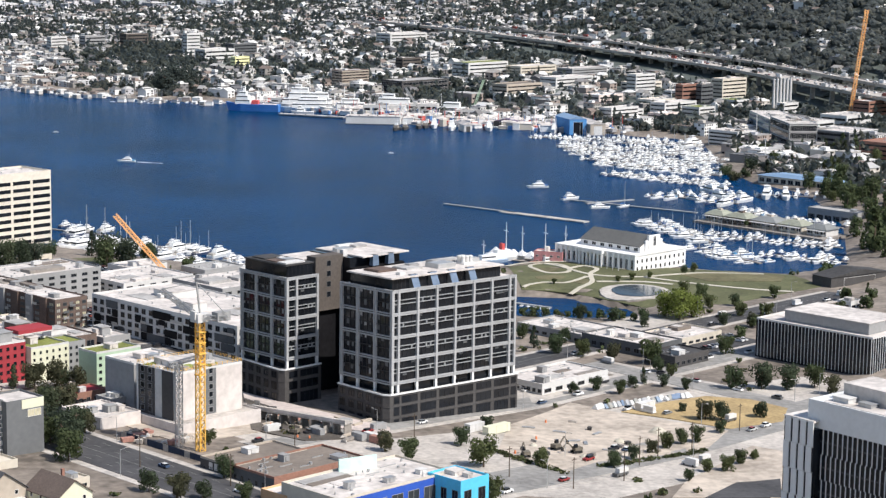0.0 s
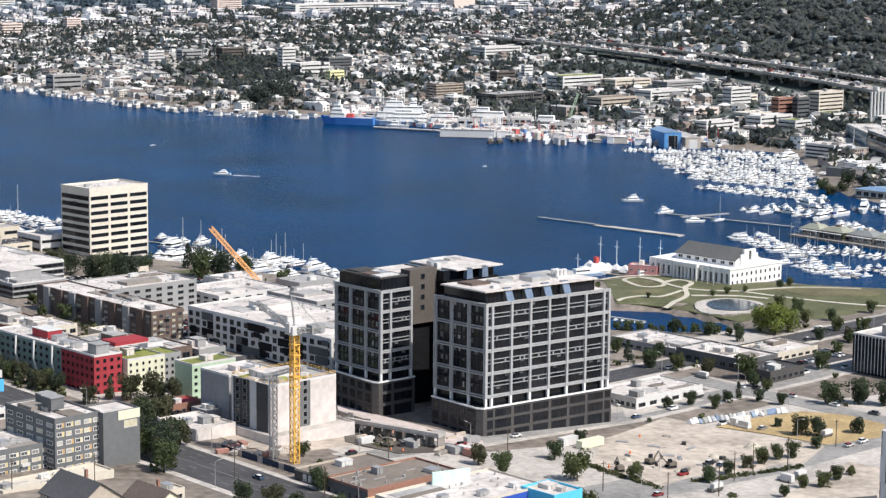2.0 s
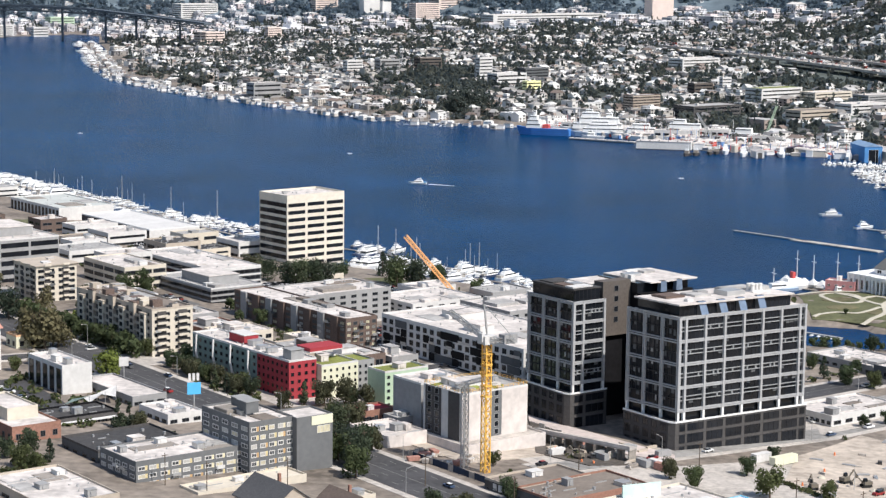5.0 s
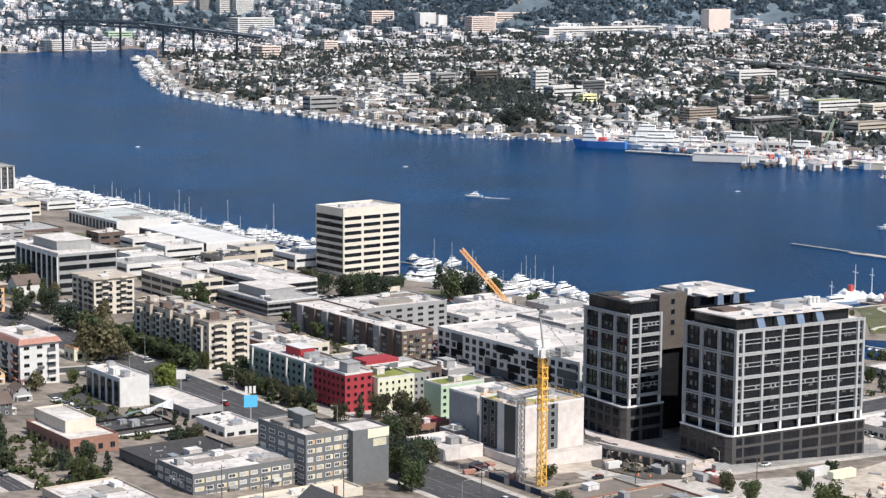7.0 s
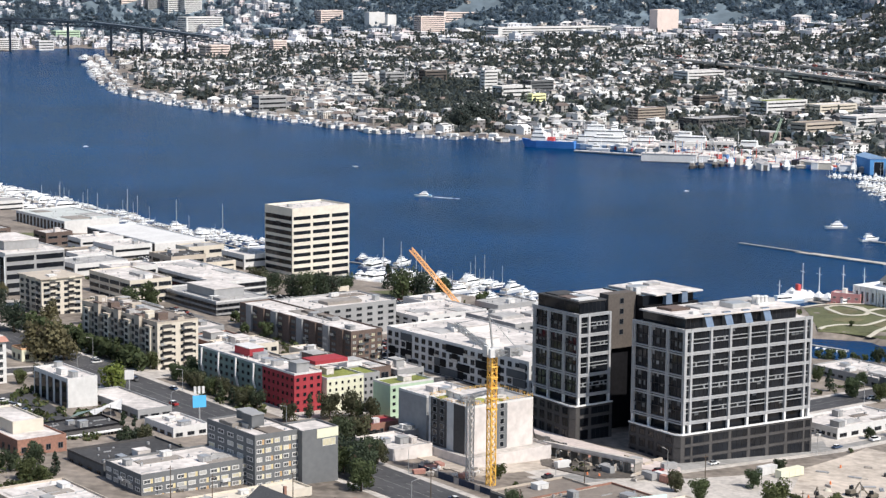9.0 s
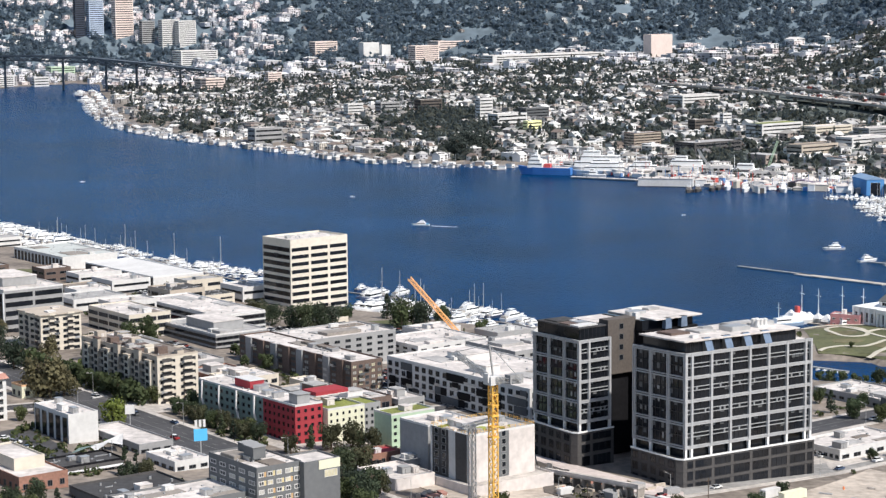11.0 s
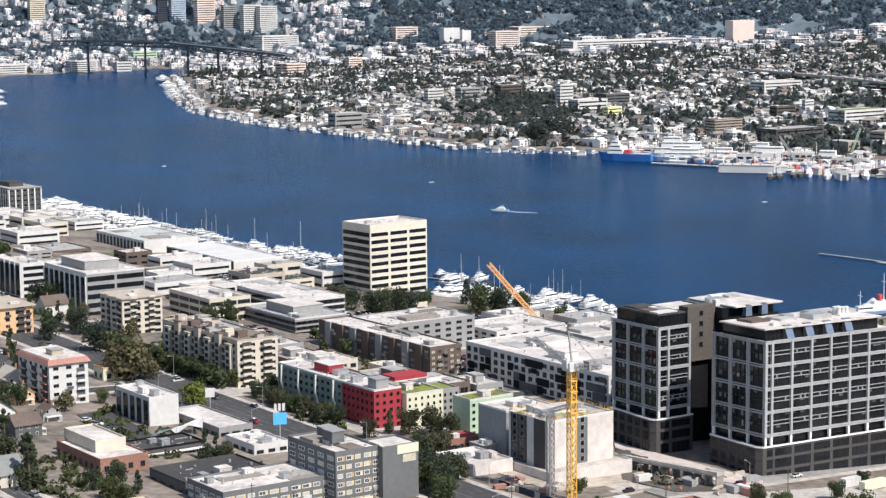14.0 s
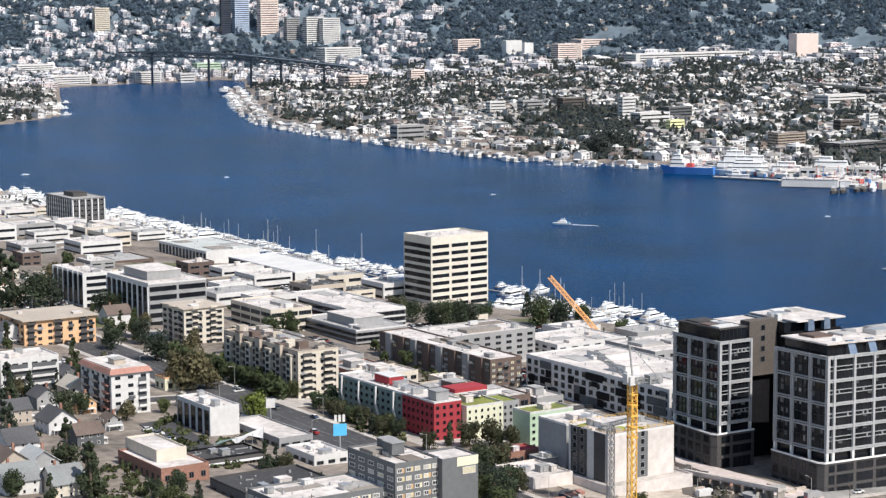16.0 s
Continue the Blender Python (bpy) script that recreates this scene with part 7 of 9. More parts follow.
def lattice(b, p, q, wid, step, t, mi=0):
    """A lattice boom or mast of square section from p to q."""
    p, q = Vector(p), Vector(q)
    d = (q - p).normalized()
    s = d.cross(Vector((0, 0, 1)) if abs(d.z) < 0.95 else Vector((0, 1, 0))).normalized() * wid / 2
    r = d.cross(s).normalized() * wid / 2
    cs = [s + r, s - r, -s - r, -s + r]
    for c in cs:
        beam(b, p + c, q + c, t, mi)
    n = max(2, int((q - p).length / step))
    for k in range(n):
        a, e = p + (q - p) * k / n, p + (q - p) * (k + 1) / n
        for i in range(4):
            beam(b, a + cs[i], e + cs[(i + 1) % 4], t * 0.7, mi)
            beam(b, a + cs[i], a + cs[(i + 1) % 4], t * 0.6, mi)


def crane_on_site():
    """The yellow tower crane before the hotel, its jib seen end on."""
    z = ground(-5, 694)
    rt = root("tower_crane", pose(-5.0, 694.0, z, 0, 0, 39), "yellow lattice tower crane with a grey cab and counterweights", "tower crane")
    b = bmesh.new()
    lattice(b, (0, 0, 0), (0, 0, 46), 2.3, 2.6, 0.32)
    part("mast", b, YEL, rt)
    for k in range(5):
        b = bmesh.new()
        box(b, -1.5, -1.5, 27 + k * 3.8, 1.5, 1.5, 27.35 + k * 3.8)
        part("collar", b, YEL, rt)
    b = bmesh.new()
    box(b, -2.6, -2.2, 46, 2.6, 2.2, 49)
    box(b, -3.2, -1.2, 47, -2.2, 1.2, 50)
    part("slewing_platform", b, WHITE, rt, "pale grey slewing platform")
    b = bmesh.new()
    box(b, 2.6, -6.4, 46.5, 8.4, -3.2, 49.6)
    part("machinery_deck", b, GREY, rt)
    b = bmesh.new()
    lattice(b, (0, 2, 48), (-6, 14, 56), 1.4, 2.2, 0.25)
    part("jib", b, METAL, rt, "grey lattice jib")
    b = bmesh.new()
    lattice(b, (0, -2, 48), (6, -8, 47.5), 1.4, 2.2, 0.25)
    part("counter_jib", b, METAL, rt)
    b = bmesh.new()
    beam(b, (0, 0, 49), (-1.5, 0, 60), 0.5)
    beam(b, (-1.5, 0, 60), (-6, 14, 56), 0.2)
    beam(b, (-1.5, 0, 60), (6, -8, 48), 0.2)
    part("tie", b, METAL, rt)
    z = ground(-13, 698)
    rt = root("hoist_mast", pose(-12.5, 699.0, z, 0, 0, 39), "slim grey lattice hoist mast beside the hotel", "hoist")
    b = bmesh.new()
    lattice(b, (0, 0, 0), (0, 0, 30), 1.9, 2.2, 0.28)
    part("mast", b, METAL, rt)
    b = bmesh.new()
    lattice(b, (-4, 0, 30), (9, 0, 31), 1.2, 2.0, 0.2)
    part("jib", b, METAL, rt)


crane_on_site()


def mobile_crane(x, y, z, dx, dz, m, label, wid=1.7):
    rt = root("crane", pose(x, y, z), label, "crane")
    b = bmesh.new()
    box(b, -4, -2, 0, 4, 2, 1.4)
    box(b, -3.4, -1.6, 1.4, 2.5, 1.6, 4)
    part("body", b, m, rt)
    b = bmesh.new()
    lattice(b, (0, 0, 3), (dx, 0, dz), wid, 2.6, 0.45)
    part("boom", b, m, rt)
    b = bmesh.new()
    beam(b, (dx, 0, dz), (dx - 0.5, 0, dz * 0.55), 0.18)
    part("cable", b, CHAR, rt)
    return rt


mobile_crane(-26, 1092, ground(-26, 1092), -27, 34, ORG, "orange lattice-boom crane raised beside the marina", 2.0)
mobile_crane(634, 1975, 12, 12, 104, ORG, "very tall orange crane on a far building site", 3.0)
mobile_crane(268, 2083, 6, 9, 30, GREEN, "pale green shipyard crane")
mobile_crane(205, 2010, 6, -16, 28, METAL, "white shipyard crane leaning over the docks")


def pole_light(x, y, h, label="tall white floodlight mast beside the shore road"):
    rt = root("light_mast", pose(x, y, ground(x, y) - 0.2), label, "light mast")
    b = bmesh.new()
    tube(b, 0, 0, 0, h, 0.5, 0.3, 8)
    part("pole", b, WHITE, rt)
    b = bmesh.new()
    tube(b, 0, 0, h, h + 1.2, 1.4, 1.4, 8)
    part("lamp_ring", b, METAL, rt)


for x, y, h in ((484, 1930, 24), (491, 1802, 29), (470, 2060, 24), (455, 1640, 18), (-504, 3050, 26), (-480, 3000, 20)):
    pole_light(x, y, h)
b = bmesh.new()
tube(b, 0, 0, 0, 42, 2.0, 1.6, 10)
rt = root("needle_tower", pose(-860, 4278, 6), "slim pale blue-grey mast by the bridge", "tower")
part("shaft", b, METAL, rt)


# ---- boats and docks ----
def yacht_parts(L, W, fly):
    out = []
    b = bmesh.new()
    hull_shape(b, L, W, L * 0.11)
    out.append(("hull", b, HULL, ""))
    h = L * 0.11
    b = bmesh.new()
    box(b, -L * 0.32, -W * 0.36, h, L * 0.22, W * 0.36, h + L * 0.10, 0, 0.86)
    out.append(("cabin", b, CABIN, ""))
    b = bmesh.new()
    box(b, -L * 0.28, -W * 0.365, h + L * 0.045, L * 0.215, W * 0.365, h + L * 0.08, 0, 0.93)
    out.append(("window_strip", b, GLASS, ""))
    if fly:
        b = bmesh.new()
        box(b, -L * 0.26, -W * 0.28, h + L * 0.10, L * 0.08, W * 0.28, h + L * 0.155, 0, 0.85)
        box(b, -L * 0.2, -W * 0.26, h + L * 0.2, L * 0.02, W * 0.26, h + L * 0.212)
        beam(b, (-L * 0.18, 0, h + L * 0.15), (-L * 0.18, 0, h + L * 0.29), 0.12)
        out.append(("flybridge", b, CABIN, ""))
    b = bmesh.new()
    box(b, -L * 0.47, -W * 0.34, h * 1.0, -L * 0.33, W * 0.34, h + L * 0.055, 0, 0.9)
    out.append(("awning", b, CANVAS, ""))
    return out


def sail_parts(L, W):
    out = []
    b = bmesh.new()
    hull_shape(b, L, W, L * 0.1, bow=0.42)
    out.append(("hull", b, HULL, ""))
    b = bmesh.new()
    box(b, -L * 0.2, -W * 0.28, L * 0.1, L * 0.2, W * 0.28, L * 0.15, 0, 0.85)
    out.append(("cabin", b, CABIN, ""))
    b = bmesh.new()
    tube(b, L * 0.06, 0, L * 0.1, L * 1.45, 0.24, 0.14, 6)
    beam(b, (L * 0.06, -1.1, L * 0.85), (L * 0.06, 1.1, L * 0.85), 0.1)
    out.append(("mast", b, METAL, ""))
    b = bmesh.new()
    beam(b, (L * 0.05, 0, L * 0.24), (-L * 0.38, 0, L * 0.24), 0.5)
    out.append(("furled_sail", b, CANVAS, "furled sail under a blue cover"))
    return out


def houseboat_parts(w, d, h):
    out = []
    b = bmesh.new()
    box(b, -w / 2 - 1, -d / 2 - 1, 0, w / 2 + 1, d / 2 + 1, 0.9)
    out.append(("float", b, DOCK, ""))
    b = bmesh.new()
    box(b, -w / 2, -d / 2, 0.9, w / 2, d / 2, h)
    out.append(("walls", b, HWALL, ""))
    b = bmesh.new()
    box(b, -w / 2 - 0.4, -d / 2 - 0.4, h, w / 2 + 0.4, d / 2 + 0.4, h + 1.6, 0, 0.55)
    out.append(("roof", b, HROOF, ""))
    b = bmesh.new()
    box(b, -w * 0.3, -d / 2 - 0.08, 1.9, w * 0.3, -d / 2, 3.2)
    out.append(("window", b, GLASS, ""))
    return out


BOATS = {"yacht": (yacht_parts(15, 4.6, True), "white motor yacht with a flybridge moored in the marina", "motor yacht"),
         "cruiser": (yacht_parts(10.5, 3.6, False), "small white cabin cruiser moored at a dock", "motor boat"),
         "big_yacht": (yacht_parts(25, 6.4, True), "large white motor yacht moored at a pier", "motor yacht"),
         "sailboat": (sail_parts(11, 3.4), "white sailing boat with a bare mast", "sailing boat"),
         "houseboat": (houseboat_parts(8, 11, 6.0), "floating home with pale walls on the lake edge", "houseboat")}
MADE = {k: [(n, mesh(n, b, m), lab) for n, b, m, lab in v[0]] for k, v in BOATS.items()}


def boat(kind, x, y, turn, s=1.0):
    name = {"yacht": "motor_yacht", "big_yacht": "motor_yacht", "cruiser": "cabin_cruiser", "sailboat": "sailing_boat", "houseboat": "houseboat"}[kind]
    rt = tagged(new(name, MADE[kind][0][1]), BOATS[kind][1], BOATS[kind][2], "boats on the lake")
    rt.matrix_basis = pose(x, y, -0.35, 0, 0, turn) @ Matrix.Diagonal((s, s, s, 1))
    for n, me, lab in MADE[kind][1:]:
        put(n, me, rt, None, lab)
    return rt


def boat_arrays(kind):
    vs, fs, ms, k = [], [], [], 0
    order = [HULL, CABIN, GLASS, CANVAS, METAL, DOCK, HWALL, HROOF]
    for n, me, lab in MADE[kind]:
        me.calc_loop_triangles()
        vs.append(np.array([v.co[:] for v in me.vertices]))
        fs.append(np.array([t.vertices[:] for t in me.loop_triangles]) + k)
        ms.append(np.full(len(me.loop_triangles), order.index(me.materials[0])))
        k += len(me.vertices)
    return np.concatenate(vs), np.concatenate(fs), np.concatenate(ms)


BKINDS = ["yacht", "cruiser", "big_yacht", "sailboat", "houseboat"]
boat_sets = [boat_arrays(k) for k in BKINDS]
rb = random.Random(31)
far_boats, near_boats = [], []


def marina(ax, ay, bx, by, near, mix, gap=5.6, both=True, dock=True):
    a, c = Vector((ax, ay)), Vector((bx, by))
    d = (c - a).normalized()
    s = Vector((-d.y, d.x))
    L = (c - a).length
    if dock:
        b = bmesh.new()
        m = a.lerp(c, 0.5)
        box(b, -L / 2, -1.2, -0.6, L / 2, 1.2, 0.6)
        for k in range(int(L / 14) + 1):
            tube(b, -L / 2 + k * 14, 1.4, -2, 3.0, 0.22, 0.22, 6)
        tagged(new("dock", mesh("dock", b, DOCK)), "weathered grey timber dock with piles", "dock").matrix_basis = pose(m.x, m.y, 0, 0, 0, math.degrees(math.atan2(d.y, d.x)))
    t = 3.0
    while t < L - 2:
        for sg in (1, -1) if both else (1,):
            if rb.random() < 0.9:
                k = rb.choice(mix)
                ln = {"yacht": 15, "cruiser": 10.5, "big_yacht": 25, "sailboat": 11, "houseboat": 11}[k]
                p = a + d * t + s * sg * (ln / 2 + 1.8)
                sc = rb.choice([rb.uniform(0.45, 0.8), rb.uniform(0.7, 1.15)])
                turn = math.degrees(math.atan2(s.y, s.x)) + (0 if sg > 0 else 180) + rb.uniform(-9, 9)
                (near_boats if near else far_boats).append((k, p.x, p.y, turn, sc))
        t += gap * (1.6 if mix[0] == "big_yacht" else 1.0)


MIX = ["yacht", "cruiser", "yacht", "cruiser", "sailboat"]
for q in ((305, 1790, 426, 1737), (307, 1727, 418, 1652), (317, 1652, 399, 1568), (309, 1583, 392, 1500), (319, 1828, 416, 1791), (306, 1757, 424, 1694), (312, 1690, 408, 1610)):
    marina(*q, False, MIX + ["cruiser", "yacht"], 3.7)
for q in ((-1105, 3454, -989, 3368), (-1050, 3300, -945, 3215), (-1004, 3137, -901, 3067)):
    marina(*q, False, ["big_yacht", "yacht"], 6, True)
marina(319, 1457, 372, 1405, True, ["big_yacht", "yacht"], 7)
marina(337, 1440, 392, 1462, True, ["big_yacht", "yacht"], 7)
marina(397, 1457, 461, 1434, True, ["yacht", "big_yacht"], 7)
marina(352, 1362, 412, 1288, True, ["yacht"], 6, False)
marina(288, 1316, 309, 1230, True, MIX, 5.2)
marina(295, 1209, 319, 1150, True, MIX, 5.2)
marina(330, 1186, 373, 1150, True, ["yacht", "cruiser"], 5.2)
marina(311, 1265, 386, 1206, True, MIX, 5.4)
marina(290, 1862, 404, 1836, False, MIX, 4.5)
marina(392, 1815, 436, 1772, False, ["big_yacht", "yacht"], 6)
marina(400, 1735, 428, 1640, False, ["yacht", "cruiser"], 5)
marina(-621, 1895, -458, 1683, False, ["yacht", "big_yacht", "yacht"], 5.5)
marina(-599, 1850, -490, 1700, False, ["yacht", "cruiser"], 5.0)
marina(-477, 1752, -307, 1495, True, ["yacht", "cruiser", "yacht"], 8.0)
marina(-470, 1705, -350, 1530, False, ["yacht", "big_yacht"], 6.0)
marina(-374, 1618, -175, 1340, True, ["yacht", "sailboat", "cruiser", "cruiser"], 9.0)
marina(-228, 1424, -168, 1374, True, ["yacht", "cruiser", "yacht"], 5.0)
marina(-195, 1330, -150, 1284, True, ["yacht", "cruiser"], 6.0)
marina(-105, 1296, -66, 1266, True, ["big_yacht", "yacht"], 7)
marina(-88, 1243, 22, 1152, True, ["yacht", "big_yacht", "yacht"], 6.5)
marina(-60, 1238, 0, 1202, True, ["yacht", "sailboat"], 6.5)
marina(-806, 3890, -618, 3120, False, ["big_yacht", "houseboat"], 9, True)
marina(-548, 2884, -462, 2752, False, ["houseboat", "yacht", "houseboat"], 8, True)
# the wake of the motor boat
b = bmesh.new()
wk = [Vector((-62, 1661)), Vector((-56, 1658)), Vector((-49, 1655.5)), Vector((-40, 1652))]
rows_ = []
for k, p in enumerate(wk):
    rows_.append([b.verts.new((p.x, p.y + u * (0.9 - 0.22 * k), 0.28 - abs(u) * 0.2 - 0.06 * k)) for u in (-1.0, 0.0, 1.0)])
for p, q in zip(rows_, rows_[1:]):
    for i in range(2):
        b.faces.new((p[i], p[i + 1], q[i + 1], q[i]))
tagged(new("wake", mesh("wake", b, mat("white_foam", (0.7, 0.74, 0.76), scale=1.2, var=0.3))), "thin streak of white foam behind the motor boat", "wake", kind="structure")
# floating homes along the far shore
ring = LAKE[18:30]
for (x0, y0), (x1, y1) in zip(ring[4:-1], ring[5:]):
    a, c = Vector((x0, y0)), Vector((x1, y1))
    d = (c - a).normalized()
    s = Vector((d.y, -d.x))
    if off_shore(*(a.lerp(c, 0.5) + s * 10), LAKE) > 0:
        s = -s
    t = 4.0
    while t < (c - a).length:
        for row in (7, 18, 29, 40):
            if rb.random() < (0.8 if row < 25 else 0.5):
                p = a + d * t + s * (row + rb.uniform(-2, 2))
                far_boats.append((rb.choice(["houseboat", "houseboat", "yacht", "cruiser", "houseboat", "sailboat"]), p.x, p.y, math.degrees(math.atan2(s.y, s.x)) + rb.choice([0, 90, 180]) + rb.uniform(-12, 12), rb.uniform(0.4, 0.85)))
        t += rb.uniform(5, 7.5)
for q in near_boats[:115]:
    boat(*q)
far_boats += near_boats[115:]
joined("moored_boats", [(BKINDS.index(k), x, y, -0.35, radians(t), s, s) for k, x, y, t, s in far_boats], boat_sets, [HULL_I, CABIN, GLASS, CANVAS, METAL, DOCK, HWALL_I, HROOF_I],
       "crowded white yachts and floating homes along the shores", "boats")
# boats out on the water
for k, x, y, t, s in (("yacht", 241, 1497, 190, 1.15), ("sailboat", 286, 1392, 40, 1.2), ("yacht", 268, 1385, 10, 1.0), ("cruiser", 151, 1729, 20, 0.45), ("cruiser", -145, 1898, 20, 0.5), ("yacht", -71, 1662, 172, 1.0), ("cruiser", -654, 2083, 30, 0.8), ("cruiser", -434, 2063, 20, 0.5),
                      ("sailboat", -284, 1500, 215, 1.4), ("sailboat", -237, 1437, 220, 1.4), ("sailboat", -199, 1404, 210, 1.5), ("sailboat", -78, 1262, 120, 1.3), ("sailboat", -66, 1248, 125, 1.3), ("big_yacht", 92, 1160, 200, 0.5), ("yacht", 255, 1432, 30, 1.1)):
    boat(k, x, y, t, s)


def float_pier(ax, ay, bx, by, w, label):
    a, c = Vector((ax, ay)), Vector((bx, by))
    d = c - a
    b = bmesh.new()
    n = int(d.length / 8)
    box(b, -d.length / 2, -w / 2, -0.5, d.length / 2, w / 2, 0.7)
    m = a.lerp(c, 0.5)
    tagged(new("floating_pier", mesh("floating_pier", b, CONC if w > 6 and w < 9 else GREY if w < 4 else DOCK)), label, "pier").matrix_basis = pose(m.x, m.y, 0, 0, 0, math.degrees(math.atan2(d.y, d.x)))


float_pier(161, 1408, 205, 1362, 3, "long dark floating breakwater out on the lake")
float_pier(196, 1368, 246, 1318, 7, "broader floating pier section with pale decking")
float_pier(254, 1427, 331, 1360, 3, "thin floating pier off the marina")
float_pier(262, 1408, 300, 1428, 3, "cross pier off the marina")
float_pier(160, 1184, 206, 1142, 10, "timber wharf in front of the museum")


# ---- trees near at hand ----
def tree_meshes(seed, r, h, n, size, leaf, cone=False, lumps=9):
    q = random.Random(seed)
    b = bmesh.new()
    tube(b, 0, 0, -0.5, h * (0.9 if cone else 0.5), 0.035 * h, 0.012 * h, 7)
    if not cone:
        for k in range(5):
            a = q.uniform(0, 6.28)
            z = h * q.uniform(0.28, 0.45)
            beam(b, (0, 0, z), (math.cos(a) * r * 0.6, math.sin(a) * r * 0.6, z + h * 0.28), 0.018 * h)
    trunk = mesh("trunk", b, BARK)
    b = bmesh.new()
    leaf_ball(b, r, h * (0.93 if cone else 0.92), n, size, seed, lumps, cone, h * 0.05)
    me = bpy.data.meshes.new("crown")
    b.to_mesh(me)
    b.free()
    me.materials.append(leaf)
    return trunk, me


TREES = {"round": [tree_meshes(s, 4.3, 10, 1500, 0.52, LEAF, lumps=16) for s in (1, 2, 3, 4)], "conifer": [tree_meshes(s, 2.9, 10, 1300, 0.42, LEAF_D, True, 22) for s in (5, 6)],
         "big": [tree_meshes(s, 4.6, 10, 1300, 0.46, LEAF_D, lumps=20) for s in (14, 15)],
         "shore": [tree_meshes(16, 4.8, 10, 1300, 0.46, LEAF_S, lumps=20)],
         "light": [tree_meshes(7, 4.3, 10, 900, 0.6, LEAF_L, lumps=14)], "brown": [tree_meshes(8, 4.3, 10, 1200, 0.48, LEAF_A, lumps=18)], "willow": [tree_meshes(9, 5.2, 10, 1600, 0.45, LEAF_L, lumps=18)]}
TLAB = {"shore": "big dark tree on the far lake shore", "big": "tall dark green spreading tree", "round": "leafy dark green broadleaf street tree", "conifer": "dark green pointed conifer tree", "light": "bright light-green leafy tree", "brown": "large tree with dull brownish foliage", "willow": "spreading yellow-green willow in the park"}
rt_ = random.Random(41)


def tree_arrays(kind):
    vs, fs, ms, k = [], [], [], 0
    for i, me in enumerate({"round": tree_meshes(1, 4.3, 10, 360, 1.1, LEAF, lumps=14), "conifer": tree_meshes(5, 2.7, 10, 340, 0.82, LEAF, True, 18), "big": tree_meshes(14, 4.6, 10, 640, 0.66, LEAF, lumps=20)}[kind]):
        me.calc_loop_triangles()
        vs.append(np.array([v.co[:] for v in me.vertices]))
        fs.append(np.array([q.vertices[:] for q in me.loop_triangles]) + k)
        ms.append(np.full(len(me.loop_triangles), 1 - i))
        k += len(me.vertices)
    return np.concatenate(vs), np.concatenate(fs), np.concatenate(ms)


GARDEN = ["round", "conifer", "big"]
far_garden, tree_count = [], [0]


def tree(kind, x, y, h):
    if kind == "round" and h > 13:
        kind = "big"
    tr, cr = rt_.choice(TREES[kind])
    tree_count[0] += 1
    if tree_count[0] > 150 and math.hypot(x, y) > 880 and kind not in ("shore", "willow", "brown", "light"):
        far_garden.append((GARDEN.index(kind if kind in GARDEN else "round"), x, y, ground(x, y), rt_.uniform(0, 6.28), h / 10, h / 10))
        return
    ob = tagged(new("tree", tr), TLAB[kind], "tree", "trees of the near shore")
    s = h / 10
    ob.matrix_basis = Matrix.Translation((x, y, ground(x, y))) @ Matrix.Rotation(rt_.uniform(0, 6.28), 4, 'Z') @ Matrix.Diagonal((s, s, s, 1))
    put("crown", cr, ob)


LOT_TREES = [(60, 701, 8.2), (67, 689, 9.2), (93, 682, 11.8), (89, 714, 8.0), (114, 687, 7.3), (140, 686, 6.8), (150, 700, 6.0), (159, 710, 6.1), (166, 717, 7.2), (173,
        724, 6.6), (180, 726, 7.5), (191, 760, 9.6), (197, 759, 8.4), (185, 774, 4.4), (192, 740, 5.9), (214, 763, 7.5), (173, 683, 5.5), (181, 685, 7.1), (188, 695, 6.4),
        (195, 701, 4.0), (163, 669, 5.0), (102, 741, 6.2), (68, 753, 4.2)]
MID = [(147, 807, 5.9), (157, 813, 6.9), (166, 807, 6.9), (180, 825, 7.5), (187, 819, 6.1), (196, 813, 6.0), (191, 847, 7.2), (216, 812, 10.7), (228, 813, 12.2), (238,
        810, 12.2), (251, 814, 10.9), (254, 801, 9.3), (145, 900, 10.6), (153, 887, 10.5), (164, 881, 9.0), (176, 870, 8.9), (191, 863, 12.3), (215, 870, 7.5), (230, 882, 10.1),
        (143, 921, 7.8), (161, 910, 7.7), (174, 818, 6.0), (195, 838, 6.2)]
PARK = [(159, 995, 7.3), (172, 993, 7.3), (179, 967, 8.2), (194, 961, 7.6), (208, 958, 7.4), (250, 993, 8.0), (246, 949, 7.5),
        (260, 970, 8.5), (252, 1021, 8.8), (246, 1035, 7.7), (264, 998, 7.0), (259, 945, 7.5), (275, 974, 7.2), (218, 1070, 4.2), (227, 1076, 4.9), (238, 1082, 4.3), (260,
        1094, 5.6), (268, 1104, 5.7), (182, 1065, 3.6), (206, 946, 6.0), (291, 1019, 7.7)]
RIGHT = [(404, 1540, 13.0), (406, 1577, 13.0), (416, 1553, 15.0), (424, 1566, 16.0), (432, 1548, 14.0), (459, 1625, 11.0), (462, 1586, 12.0), (469, 1547, 10.0), (497, 1580, 12.0), (515, 1578, 12.0), (541, 1612, 13.0),
         (475, 1478, 9.0), (488, 1496, 10.0), (500, 1520, 11.0), (518, 1678, 15.0), (532, 1668, 14.0), (505, 1703, 12.0), (471, 1687, 10.0), (349, 1343, 6.5), (430, 1236, 9.0), (446, 1290, 9.0), (440, 1404, 9.0), (462, 1420, 10.0)]
PINES = [(-190, 667, 20.0), (-194, 676, 17.0), (-212, 714, 18.0), (-244, 742, 17.0), (394, 1170, 30.0), (401, 1184, 22.0), (540, 1700, 17.0), (548, 1690, 16.0)]
